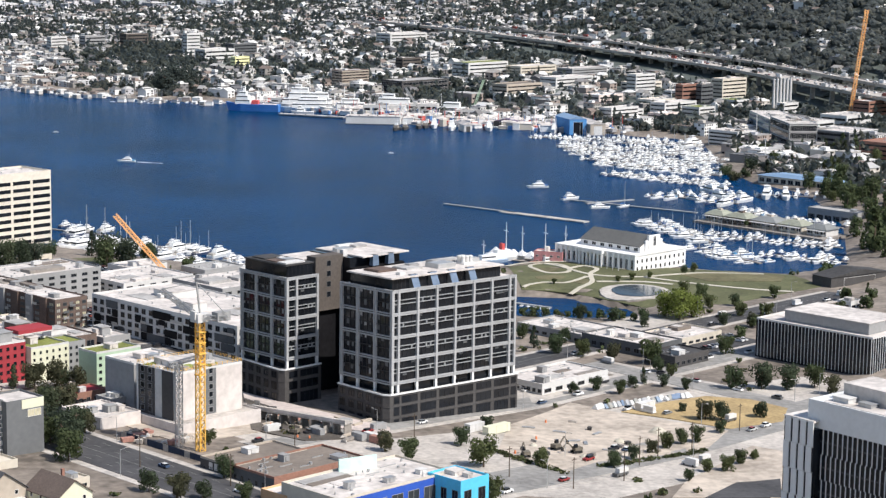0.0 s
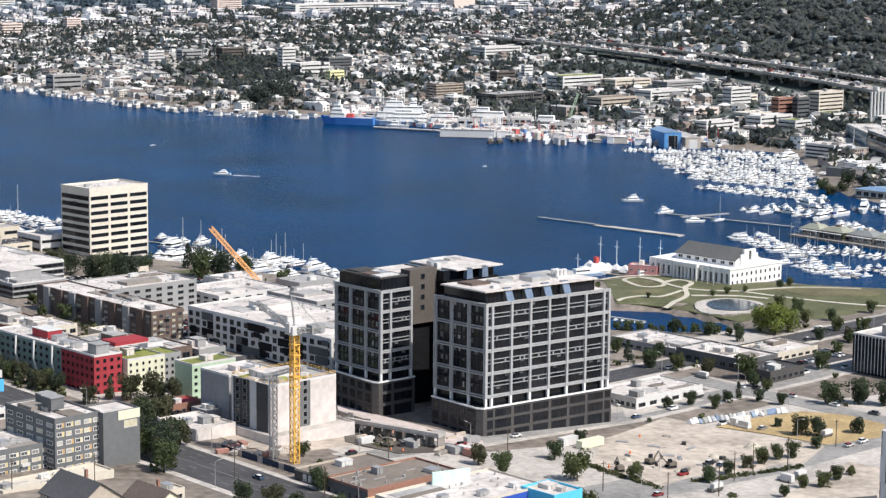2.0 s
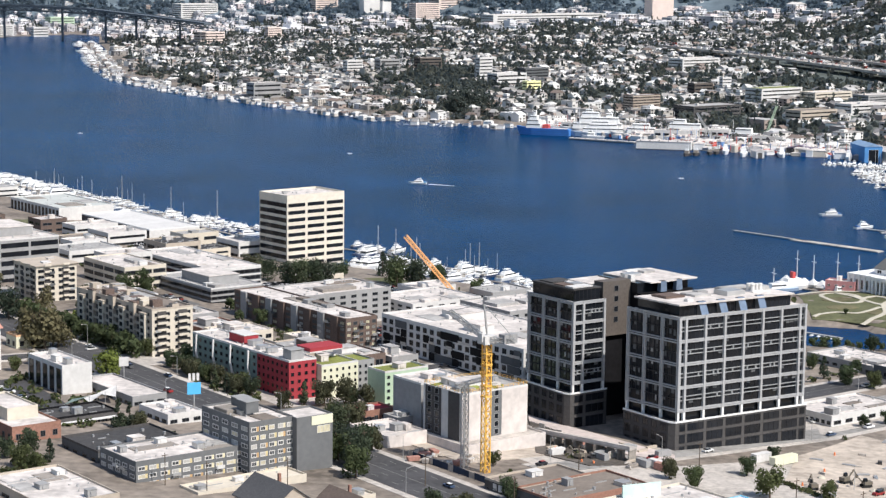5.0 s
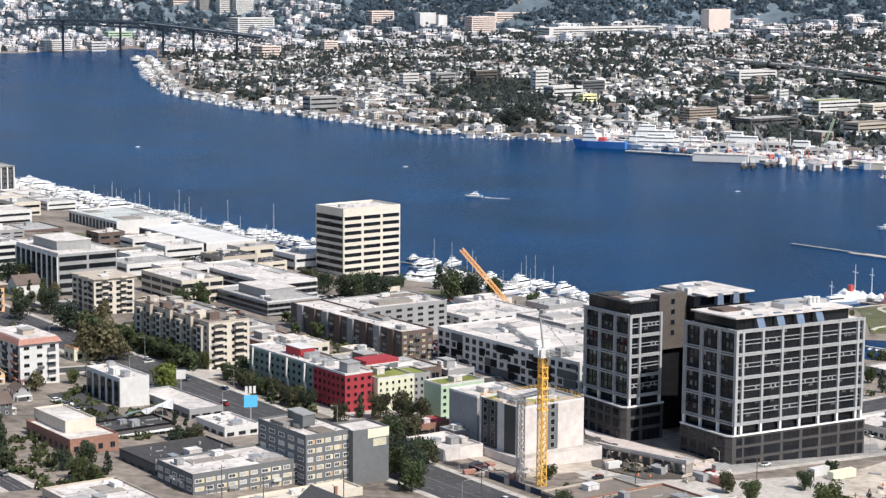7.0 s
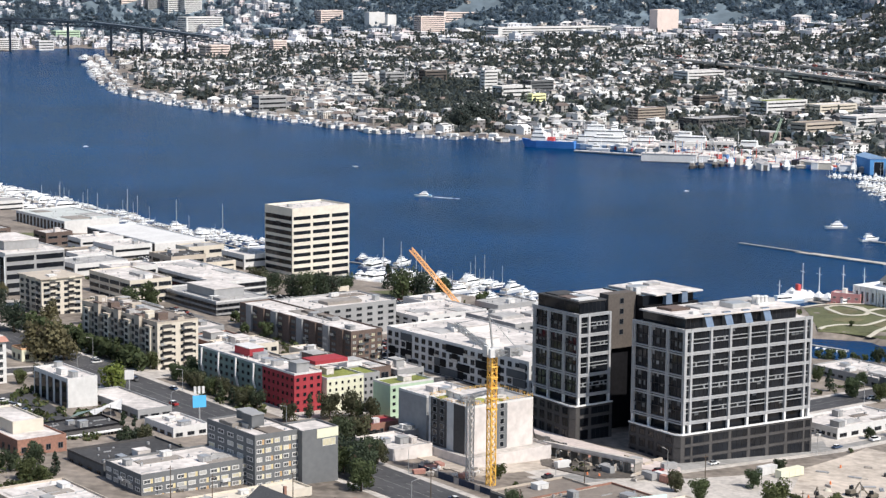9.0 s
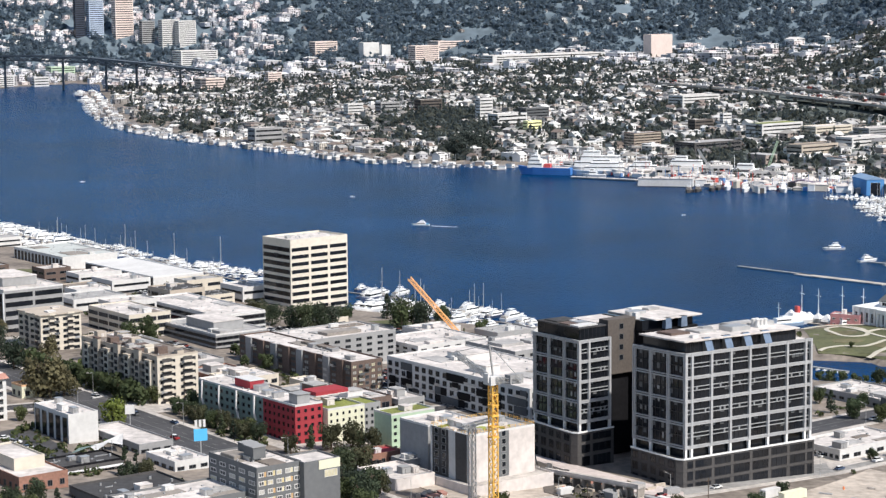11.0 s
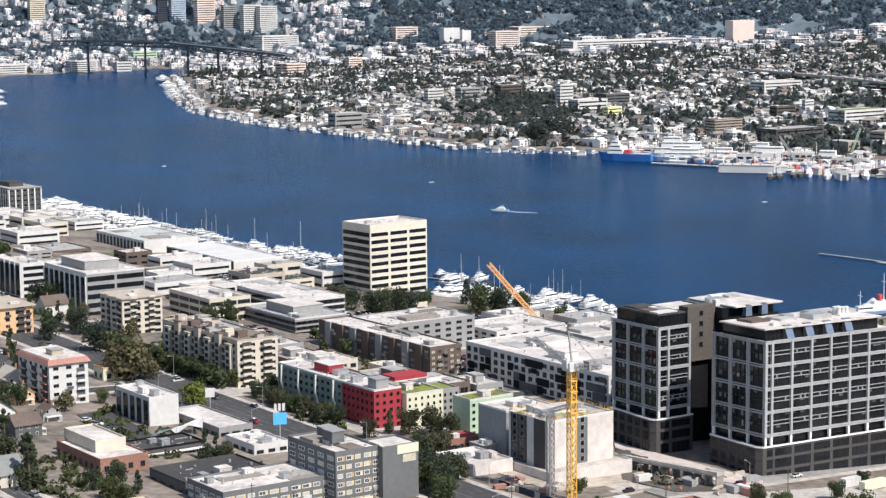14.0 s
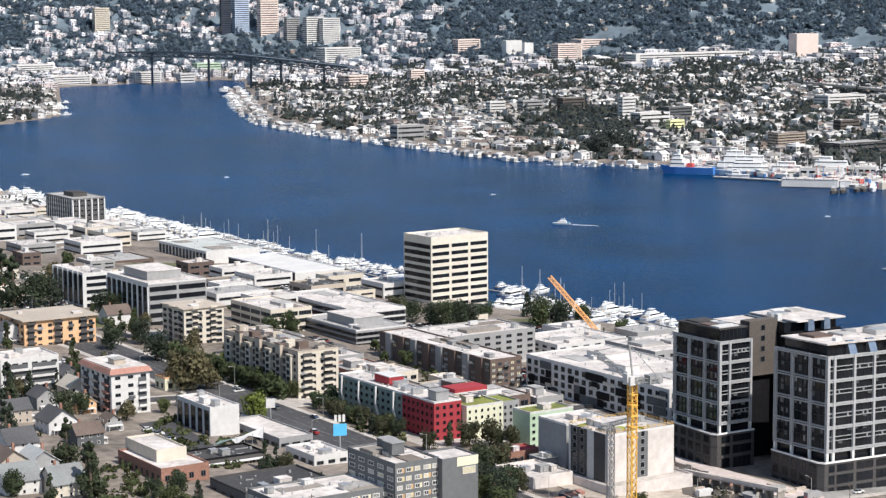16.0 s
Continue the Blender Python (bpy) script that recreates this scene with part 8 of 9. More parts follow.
LEFTMID = [(-59, 1130, 19.5), (-70, 1170, 15.0), (-46, 1123, 17.5), (-37, 1147, 12.8), (-131, 1116, 14.4), (-120, 1105, 14.2), (-112, 1102, 15.4), (-105, 1107, 16.1),
        (-97, 1112, 14.3), (-91, 1128, 12.6), (-143, 1139, 12.8), (-79, 1061, 7.7), (-72, 1062, 7.7), (-64, 1062, 7.1), (-143, 856, 7.2), (-129, 830, 8.4), (-117, 812, 8.2),
        (-106, 801, 8.1), (-122, 823, 7.9), (-111, 804, 7.7), (-133, 837, 7.1)]
AVE = [(-194, 944, 11.2), (-186, 930, 11.1), (-177, 915, 10.9), (-169, 896, 10.6), (-162, 885, 10.5), (-155, 870, 8.8), (-203, 955, 10.8), (-78, 788, 10.1), (-70, 789,
        12.3), (-62, 794, 11.5), (-54, 794, 9.3), (-85, 779, 8.7), (-59, 734, 13.5), (-55, 750, 12.1), (-49, 714, 11.9), (-56, 702, 13.7), (-166, 787, 10.3), (-261, 1007, 11.6),
        (-273, 1024, 11.8), (-185, 962, 9.8), (-297, 1076, 15.5), (-290, 1078, 14.3)]
WEST = [(-197.5, 693.1, 11), (-259.6, 797.4, 15), (-233.2, 742.2, 8), (-238.6, 864.1, 9), (-167.5, 795.8, 9), (-140.8, 728.3, 11), (-201.6, 658.5, 10), (-251.0, 770.2, 11), (-265, 810, 19.9), (-351, 1089, 29.2), (-340, 1092, 22.2), (-374, 1140, 26.7), (-333,
        1099, 19.1), (-304, 1032, 12.0), (-263, 969, 13.9), (-254, 992, 14.2), (-234, 943, 16.2), (-258, 858, 9.0), (-160.5, 660.2, 9.0), (-154.5, 655, 8.0), (-153, 669, 8.5), (-163, 681, 9.5), (-169, 672, 8.0), (-216, 662, 9.7), (-198,
        837, 6.0), (-201, 820, 7.0), (-160, 727, 10.3), (-137, 731, 9.5), (-132, 724, 8.2)]
FRONT = [(-21, 636, 8.5), (-12, 628, 9.6), (3, 656, 8.7), (-50, 690, 13.5), (-57, 698, 11.7), (-46, 715, 9.9), (-60, 794, 8.0), (-59, 1122, 15.6), (-51, 1127, 14.4),
        (-14, 1112, 9.3), (-112, 1122, 13.8), (-105, 1127, 10.7), (-49, 674, 12.4), (-4, 628, 7.0), (9, 628, 7.0), (90, 638, 8.9), (-62, 697, 9.7)]
BIG = [(-201, 873, 22.9), (-207, 876, 20.0), (-196, 878, 17.5)]
SHORE = [(-68, 2327, 21.0), (-58, 2312, 25.0), (-50, 2308, 29.0), (-42, 2320, 32.0), (-34, 2314, 30.0), (-24, 2336, 25.0), (-46, 2336, 34.0), (-60, 2338, 29.0)]
LIGHT = [(-163, 820, 13.9), (-204, 954, 5.4)]
WILLOW = [(228, 966, 16.5), (222, 972, 14.0), (235, 970, 13.0)]
RUST = [(-212, 800, 10.1), (-350, 1156, 20.1)]
for group in (LOT_TREES, MID, PARK, RIGHT, LEFTMID, AVE, WEST, FRONT):
    for x, y, h in group:
        if free(x, y, 0.5):
            pine = group is WEST and h in (19, 15, 14, 11)
            tree("conifer" if pine or rt_.random() < (0.3 if group in (WEST, RIGHT, LEFTMID) else 0.1) else "round", x, y, h)
for kind, group in (("brown", BIG), ("light", LIGHT), ("willow", WILLOW), ("brown", RUST), ("conifer", PINES), ("shore", SHORE)):
    for x, y, h in group:
        tree(kind, x, y, h)
rt_ = random.Random(71)
count = 0
while count < 112:                                  # gardens and verges of the western slope and the lake side
    x, y = rt_.uniform(-460, 40), rt_.uniform(690, 1330)
    if not free(x, y, 2.5) or on_road(x, y, 2.5) or off_shore(x, y, LAKE) < 14 or (x > -170 and rt_.random() < 0.6) or (-230 < x < -150 and 640 < y < 905) or (y > 1080 and rt_.random() < 0.75):
        continue
    tree(rt_.choice(["round", "round", "brown", "conifer", "round", "brown", "conifer"]) if x < -170 else "round", x, y, rt_.uniform(7, 15.5) if x < -170 else rt_.uniform(5.5, 10))
    count += 1
count = 0
while count < 38:
    x, y = rt_.uniform(230, 560), rt_.uniform(860, 1780)
    if not free(x, y, 2.5) or on_road(x, y, 2) or off_shore(x, y, LAKE) < 10 or abs(math.atan2(x, y)) > 0.36 or (off_shore(x, y, LAKE) > 140 and y > 1250):
        continue
    tree(rt_.choice(["round", "round", "conifer"]), x, y, rt_.uniform(7, 12) if y > 1200 else rt_.uniform(6, 10))
    count += 1
# rows along the avenue
for k in range(15):
    p = EAST * 421 + NORTH * (774 + k * 8.5)
    tree("round", p.x, p.y, rt_.uniform(9, 12.5))
for k in range(8):
    p = EAST * 425 + NORTH * (684 + k * 9.0)
    if free(p.x, p.y, 0.5):
        tree("round", p.x, p.y, rt_.uniform(7, 9.5))


# ---- houses of the western slope ----
def cottage(x, y, w, d, h, wall, roofm, label, turn=YAW, porch=True):
    z = min(ground(x + a, y + c) for a in (-5, 5) for c in (-5, 5)) - 0.3
    rt = root("house", pose(x, y, z, 0, 0, turn), label, "house", "houses on the western slope")
    FOOT.append((x - w * 0.7, y - w * 0.7, w * 1.4, w * 1.4, 1.0, 0.0))
    b = bmesh.new()
    box(b, -w / 2, -d / 2, 0, w / 2, d / 2, h)
    v = [b.verts.new(p) for p in ((-w / 2, -d / 2, h), (w / 2, -d / 2, h), (0, -d / 2, h + w * 0.36), (-w / 2, d / 2, h), (w / 2, d / 2, h), (0, d / 2, h + w * 0.36))]
    b.faces.new((v[0], v[1], v[2])), b.faces.new((v[4], v[3], v[5]))
    part("wall", b, wall, rt)
    b = bmesh.new()
    o, k = 0.6, w * 0.36
    for sg in (-1, 1):
        q = [b.verts.new(p) for p in ((sg * (w / 2 + o), -d / 2 - o, h - 0.3), (0, -d / 2 - o, h + k + 0.1), (0, d / 2 + o, h + k + 0.1), (sg * (w / 2 + o), d / 2 + o, h - 0.3),
                                     (sg * (w / 2 + o), -d / 2 - o, h - 0.05), (0, -d / 2 - o, h + k + 0.38), (0, d / 2 + o, h + k + 0.38), (sg * (w / 2 + o), d / 2 + o, h - 0.05))]
        for f in ((0, 1, 2, 3), (4, 5, 6, 7), (0, 1, 5, 4), (2, 3, 7, 6), (0, 3, 7, 4)):
            b.faces.new([q[i] for i in f])
    part("roof", b, roofm, rt)
    b = bmesh.new()
    box(b, w * 0.2, d * 0.1, h, w * 0.2 + 0.9, d * 0.1 + 0.9, h + k + 1.2)
    part("chimney", b, BRICK, rt)
    for i in range(2):
        for u in (-w * 0.27, w * 0.27):
            put("window", window_mesh(1.3, 1.5, WHITE, GLASS, 0), rt, pose(u, -d / 2, 0.9 + i * 2.9))
        for u in (-d * 0.3, 0, d * 0.3) if y < 800 else (0,):
            put("window", window_mesh(1.1, 1.4, WHITE, GLASS, 0), rt, pose(-w / 2, u, 0.9 + i * 2.9, 0, 0, -90))
    if porch:
        b = bmesh.new()
        box(b, -w * 0.4, -d / 2 - 2.2, 2.5, w * 0.4, -d / 2, 2.8, 0, 0.95)
        for u in (-w * 0.38, w * 0.38):
            box(b, u - 0.12, -d / 2 - 2.1, 0, u + 0.12, -d / 2 - 1.9, 2.5)
        box(b, -w * 0.4, -d / 2 - 2.2, 0, w * 0.4, -d / 2, 0.5)
        part("porch", b, WHITE, rt)
    return rt


SHINGLE = [mat("dark_shingles", (0.085, 0.085, 0.09), scale=1.5, var=0.25), mat("grey_shingles", (0.21, 0.22, 0.22), scale=1.5, var=0.2), mat("brown_shingles", (0.13, 0.10, 0.085), scale=1.5, var=0.25)]
rh = random.Random(51)
SHINGLE += [mat("pale_shingles", (0.46, 0.42, 0.36), scale=1.5, var=0.15), mat("light_grey_roofing", (0.40, 0.42, 0.42), scale=1.0, var=0.12)]
for x, y, w, d, h, wall, k, wl, tn in (
        (-233.5, 773.2, 12, 14, 5.6, WHITE, 0, "white", 0),
        (-215.8, 752.8, 9.5, 11, 5.4, DGREY, 2, "dark grey", 90),
        (-234.7, 814.1, 9, 10, 5.0, ORANGE, 3, "peach", 0),
        (-252.0, 816.3, 9.5, 11, 6.2, GREY, 0, "grey", 0),
        (-217.5, 671.3, 14, 13, 5.4, WHITE, 1, "white", 90),
        (-201.3, 672.3, 14, 12, 5.4, CREAM, 1, "cream", 90),
        (-220.1, 703.6, 12, 13, 4.6, GREY, 4, "grey", 0),
        (-236.2, 730.8, 13, 12, 5.2, WHITE, 0, "white", 90),
        (-316.9, 973.6, 10, 11, 7.5, WHITE, 0, "white", 0),
        (-229.1, 698.1, 11, 12, 5.4, BEIGE, 2, "beige", 0),
        (-230.4, 852.6, 9, 8, 3.6, BEIGE, 3, "beige", 90),
        (-254.4, 786.8, 10, 10, 6, BEIGE, 0, "beige", 90),
        (-214.5, 783.7, 8, 8, 3.8, GREY, 2, "grey", 0),
        (-260.7, 883.1, 9, 9, 4.0, DGREY, 0, "dark grey", 0)):
    cottage(x, y, w, d, h, wall, SHINGLE[k], wl + "-painted wooden house with a shingled gable roof", YAW + tn)
n = 0
while n < 34:
    x, y = rh.uniform(-470, -180), rh.uniform(760, 1300)
    if not free(x, y, 8) or on_road(x, y, 6) or off_shore(x, y, LAKE) < 40:
        continue
    n += 1
    if y > 1120 or rh.random() < 0.35:
        s, w = rh.uniform(12, 26), rh.uniform(12, 24)
        building("shop", rh.choice(["low flat-roofed workshop with pale walls", "small flat-roofed store with a grey roof", "plain low commercial building with roof units"]), x, y, ground(x, y) + rh.uniform(4.5, 10), s, w, rh.choice([WHITE, BEIGE, GREY, BROWN, CREAM]),
                 2, 2, 2, 0.7, 0.4, rh.choice([ROOF_W, ROOF_G, ROOF_W, ROOF_K]), seed=n, units=2, category="shop")
    else:
        cottage(x, y, rh.uniform(9, 12), rh.uniform(10, 14), rh.uniform(5, 7), rh.choice([WHITE, BEIGE, GREY, CREAM]), rh.choice(SHINGLE), "older wooden house with a gabled shingle roof", YAW + rh.choice([0, 90]))
# sheds and stores along the western quay
FOOT.append((-322, 1352, 22, 90, EAST.x, EAST.y))   # the open yard before the louvred shed
for (x0, y0), (x1, y1) in zip(LAKE[1:5], LAKE[2:6]):
    a, c = Vector((x0, y0)), Vector((x1, y1))
    d = (c - a).normalized()
    s_ = Vector((d.y, -d.x)) if off_shore(*(a.lerp(c, 0.5) + Vector((d.y, -d.x)) * 20), LAKE) > 0 else Vector((-d.y, d.x))
    t = 6.0
    while t < (c - a).length:
        for row in (40, 82, 122, 165):
            p = a + d * t + s_ * row
            s, w = rh.uniform(18, 34), rh.uniform(18, 34)
            if all(free(p.x + EAST.x * i + NORTH.x * j, p.y + EAST.y * i + NORTH.y * j, 2) and off_shore(p.x + EAST.x * i + NORTH.x * j, p.y + EAST.y * i + NORTH.y * j, LAKE) > 12 for i in (0, s / 2, s) for j in (0, w / 2, w)) and not on_road(p.x, p.y, 10):
                building("warehouse", rh.choice(["pale flat-roofed quayside shed with roof vents", "white boatyard store with a flat roof", "grey quayside workshop with a pale roof", "beige two-storey quayside office"]), p.x, p.y, ground(p.x, p.y) + rh.uniform(6, 11), s, w,
                         rh.choice([WHITE, WHITE, BEIGE, GREY, CREAM, WHITE]), 2, 1, 1, 0.9, 0.35, rh.choice([ROOF_W, ROOF_W, ROOF_G]), bars=6, seed=int(t) + row, units=2, category="warehouse")
        t += 38
# low sheds and stores that fill the blocks nearer the lake
OPEN_LOTS = (88, 600, 340, 130, EAST.x, EAST.y)
FOOT.append(OPEN_LOTS)                              # streets and open lots stay clear
n = 0
while n < 40:
    x, y = (rh.uniform(-190, 330), rh.uniform(640, 1120)) if rh.random() < 0.4 else (rh.uniform(-480, -60), rh.uniform(1000, 1500))
    if not free(x, y, 9) or on_road(x, y, 9) or off_shore(x, y, LAKE) < 25 or off_shore(x, y, INLET) < 25 or x > 0.33 * y or (-205 < x < -90 and y < 830):
        n += 0.003
        continue
    n += 1
    k = 1.7 if y > 1000 and x < 0 else 1.0
    s, w = rh.uniform(9, 18) * k, rh.uniform(8, 16) * k
    if not all(free(x + EAST.x * a + NORTH.x * c, y + EAST.y * a + NORTH.y * c, 2) and off_shore(x + EAST.x * a + NORTH.x * c, y + EAST.y * a + NORTH.y * c, LAKE) > 12 for a in (0, s) for c in (0, w)):
        continue
    building("shop", rh.choice(["low flat-roofed store with a pale roof", "small garage building with a flat roof", "plain low office with roof units"]), x, y, ground(x, y) + rh.uniform(4, 6.5), s, w, rh.choice([WHITE, BEIGE, GREY, CREAM]),
             1, 2, 1, 0.7, 0.4, rh.choice([ROOF_W, ROOF_G, ROOF_W, ROOF_B]), seed=100 + int(n), units=2, category="shop")
FOOT.remove(OPEN_LOTS)


# ---- vehicles ----
def car_meshes(L, W, h, box_h):
    b = bmesh.new()
    box(b, -L / 2, -W / 2, 0.35, L / 2, W / 2, h, 0, 0.97)
    body = mesh("car_body", b, CARP)
    b = bmesh.new()
    x0, x1 = (-L * 0.36, L * 0.2) if box_h < 1 else (-L * 0.49, L * 0.28)
    box(b, x0, -W * 0.45, h, x1, W * 0.45, h + box_h, 0, 0.82 if box_h < 1 else 0.98)
    cab = mesh("cabin", b, GLASS if box_h < 1 else WHITE)
    b = bmesh.new()
    box(b, x0 + 0.25, -W * 0.38, h + box_h - 0.02, x1 - 0.3, W * 0.38, h + box_h + 0.04, 0, 0.95)
    top = mesh("car_roof", b, CARP if box_h < 1 else WHITE)
    b = bmesh.new()
    tube(b, 0, 0, -0.12, 0.12, 0.36, 0.36, 10)
    return body, cab, top, mesh("wheel", b, RUBBER), L, W


CARS = [car_meshes(4.5, 1.85, 0.95, 0.55), car_meshes(4.8, 1.95, 1.1, 0.7), car_meshes(6.4, 2.2, 1.3, 1.5)]
CLAB = ["parked saloon car beside the street", "parked estate car beside the street", "white delivery van with a box body"]
ry = random.Random(61)


def car(i, x, y, turn):
    body, cab, top, wheel, L, W = CARS[i]
    ob = tagged(new("car" if i < 2 else "van", body), CLAB[i], "car" if i < 2 else "van", "vehicles on the streets")
    ob.matrix_basis = pose(x, y, ground(x, y) + 0.32, 0, 0, turn)
    put("cabin", cab, ob)
    put("car_roof", top, ob)
    for sx in (-0.31, 0.31) if y < 760 else ():      # wheels cannot be told farther off
        for sy in (-0.48, 0.48):
            put("wheel", wheel, ob, pose(sx * L, sy * W, 0.36, 90))


for x0, y0, x1, y1, w in list(ROADS):
    a, c = Vector((x0, y0)), Vector((x1, y1))
    d = (c - a).normalized()
    s = Vector((-d.y, d.x))
    t = ry.uniform(5, 20)
    while t < (c - a).length:
        sg = ry.choice([-1, 1])
        p = a + d * t + s * sg * (w / 2 - 1.6 if ry.random() < 0.6 else w * 0.2)
        if free(p.x, p.y, 1) and off_shore(p.x, p.y, LAKE) > 5 and abs(math.atan2(p.x, p.y)) < 0.34:
            car(ry.choice([0, 0, 0, 1, 1, 2]), p.x, p.y, math.degrees(math.atan2(d.y, d.x)) + (180 if sg > 0 else 0))
        t += ry.uniform(18, 44)
for x, y, i in ((171, 773, 2), (178, 770, 0), (164, 778, 1), (169, 692, 2), (175, 697, 2), (140, 674, 2), (205, 742, 0), (212, 748, 1), (150, 712, 0), (128, 812, 0), (134, 816, 1), (140, 821, 0), (120, 826, 0), (126, 831, 1), (-182, 742, 0), (-176, 738, 1), (-172, 745, 0), (-166, 748, 0)):
    car(i, x, y, YAW + ry.choice([0, 90, 180]))


# ---- street furniture, site clutter ----
def lamp(x, y, h, turn, arm=2.4):
    rt = root("street_lamp", pose(x, y, ground(x, y) + 0.1, 0, 0, turn), "grey steel street lamp with a curved arm", "street lamp", "street lamps")
    b = bmesh.new()
    tube(b, 0, 0, 0, h, 0.14, 0.08, 6)
    part("pole", b, METAL, rt)
    b = bmesh.new()
    beam(b, (0, 0, h - 0.1), (arm, 0, h + 0.35), 0.12)
    part("arm", b, METAL, rt)
    b = bmesh.new()
    box(b, arm - 0.3, -0.22, h + 0.25, arm + 0.7, 0.22, h + 0.45)
    part("lamp_head", b, CONC, rt)


for x0, y0, x1, y1, w in list(ROADS)[:6]:
    a, c = Vector((x0, y0)), Vector((x1, y1))
    d = (c - a).normalized()
    s = Vector((-d.y, d.x))
    t, sg = 12.0, 1
    while t < (c - a).length:
        p = a + d * t + s * sg * (w / 2 + 1.5)
        if free(p.x, p.y, 0.5) and off_shore(p.x, p.y, LAKE) > 5:
            lamp(p.x, p.y, 9.0, math.degrees(math.atan2(-s.y * sg, -s.x * sg)))
        t += 40
        sg = -sg


def crate(name, x, y, w, d, h, m, label, category, turn=YAW, ribs=4):
    """A container, cabin or stack with ribbed sides."""
    b = bmesh.new()
    box(b, -w / 2, -d / 2, 0, w / 2, d / 2, h)
    for k in range(ribs):
        u = -w / 2 + (k + 0.5) * w / ribs
        box(b, u - 0.12, -d / 2 - 0.08, 0.1, u + 0.12, -d / 2, h - 0.1)
    box(b, -w / 2 - 0.05, -d / 2 - 0.05, h, w / 2 + 0.05, d / 2 + 0.05, h + 0.08)
    ob = tagged(new(name, mesh(name, b, m)), label, category)
    ob.matrix_basis = pose(x, y, ground(x, y) + 0.3, 0, 0, turn)
    return ob


crate("site_cabin", 105, 736, 12, 3, 3, YCREAM, "pale yellow site cabin on the gravel lot", "site cabin")
crate("site_cabin", 97, 738, 8, 3, 3, WHITE, "white site cabin beside the street", "site cabin")
crate("site_cabin", 171, 779, 9, 3, 3, WHITE, "white trailer on the gravel lot", "trailer")
rs = random.Random(71)
for k in range(46):
    x, y = rs.uniform(95, 168), rs.uniform(672, 760)
    if off_shore(x, y, ZONES[0]) > -3:
        continue
    what = rs.choice(["barrel", "pallet", "barrier", "pallet", "pipe"])
    b = bmesh.new()
    if what == "barrel":
        tube(b, 0, 0, 0, 1.1, 0.4, 0.34, 8)
        tube(b, 0, 0, 1.1, 1.2, 0.2, 0.2, 8)
        m, lab = CONE, "orange traffic barrel on the gravel lot"
    elif what == "barrier":
        box(b, -1.6, -0.3, 0, 1.6, 0.3, 0.35)
        box(b, -1.6, -0.15, 0.35, 1.6, 0.15, 0.9)
        m, lab = CONC, "concrete road barrier on the gravel lot"
    elif what == "pipe":
        for i in range(3):
            beam(b, (-2.5, i * 0.5, 0.25), (2.5, i * 0.5, 0.25), 0.4)
        m, lab = METAL, "stacked steel pipes on the gravel lot"
    else:
        for i in range(3):
            box(b, -1, -0.8, i * 0.45, 1, 0.8, i * 0.45 + 0.3)
        m, lab = rs.choice([DOCK, ROOF_K]), "stack of timber pallets on the gravel lot"
    ob = tagged(new(what, mesh(what, b, m)), lab, what)
    ob.matrix_basis = pose(x, y, ground(x, y) + 0.3, 0, 0, rs.uniform(0, 180))
for k in range(22):                                 # tents along the edge of the plot
    p = Vector((151.3, 781)) + Vector((0.912, 0.41)) * k * 2.15
    b = bmesh.new()
    w, d, h = rs.uniform(1.3, 2.2), rs.uniform(1.3, 2.0), rs.uniform(1.4, 2.1)
    v = [b.verts.new(q) for q in ((-w, -d, 0), (w, -d, 0), (w, d, 0), (-w, d, 0), (-w * 0.5, 0, h), (w * 0.5, 0, h))]
    for f in ((0, 1, 5, 4), (2, 3, 4, 5), (1, 2, 5), (3, 0, 4), (3, 2, 1, 0)):
        b.faces.new([v[i] for i in f])
    ob = tagged(new("tent", mesh("tent", b, TARP)), "tarpaulin tent pitched beside the vacant plot", "tent", "tents by the vacant plot")
    ob.matrix_basis = pose(p.x, p.y + rs.uniform(-1, 1), ground(p.x, p.y) + 0.4, 0, 0, YAW + rs.uniform(-20, 20))
for k in range(40):                                 # the busy site between hotel and towers
    x, y = rs.uniform(18, 62), rs.uniform(712, 750)
    if not free(x, y, 0.5):
        continue
    b = bmesh.new()
    kind = rs.choice(["timber_bundle", "barrel", "container", "barrier"])
    if kind == "timber_bundle":
        box(b, -2.5, -0.6, 0, 2.5, 0.6, 1.1, 0, 0.97)
        m = rs.choice([DOCK, BEIGE])
    elif kind == "barrel":
        tube(b, 0, 0, 0, 1.1, 0.4, 0.32, 8)
        m = CONE
    elif kind == "container":
        box(b, -3, -1.2, 0, 3, 1.2, 2.5)
        m = rs.choice([TILE, GREY, WHITE, GREY])
    else:
        box(b, -1.6, -0.3, 0, 1.6, 0.3, 0.9, 0, 0.6)
        m = CONC
    ob = tagged(new(kind, mesh(kind, b, m)), {"timber_bundle": "bundle of planks on the building site", "barrel": "orange traffic barrel on the building site", "container": "painted steel container on the building site", "barrier": "concrete barrier on the building site"}[kind], kind.replace("_", " "))
    ob.matrix_basis = pose(x, y, ground(x, y) + 0.3, 0, 0, YAW + rs.choice([0, 90]) + rs.uniform(-8, 8))


def billboard(x, y, h, w, d, m, label, tilt=0):
    rt = root("billboard", pose(x, y, ground(x, y), 0, 0, YAW - 20), label, "billboard")
    b = bmesh.new()
    tube(b, 0, 0, 0, h, 0.3, 0.25, 8)
    part("post", b, METAL, rt)
    b = bmesh.new()
    box(b, -w / 2, -0.25, h, w / 2, 0.25, h + d)
    part("panel", b, m, rt)
    return rt


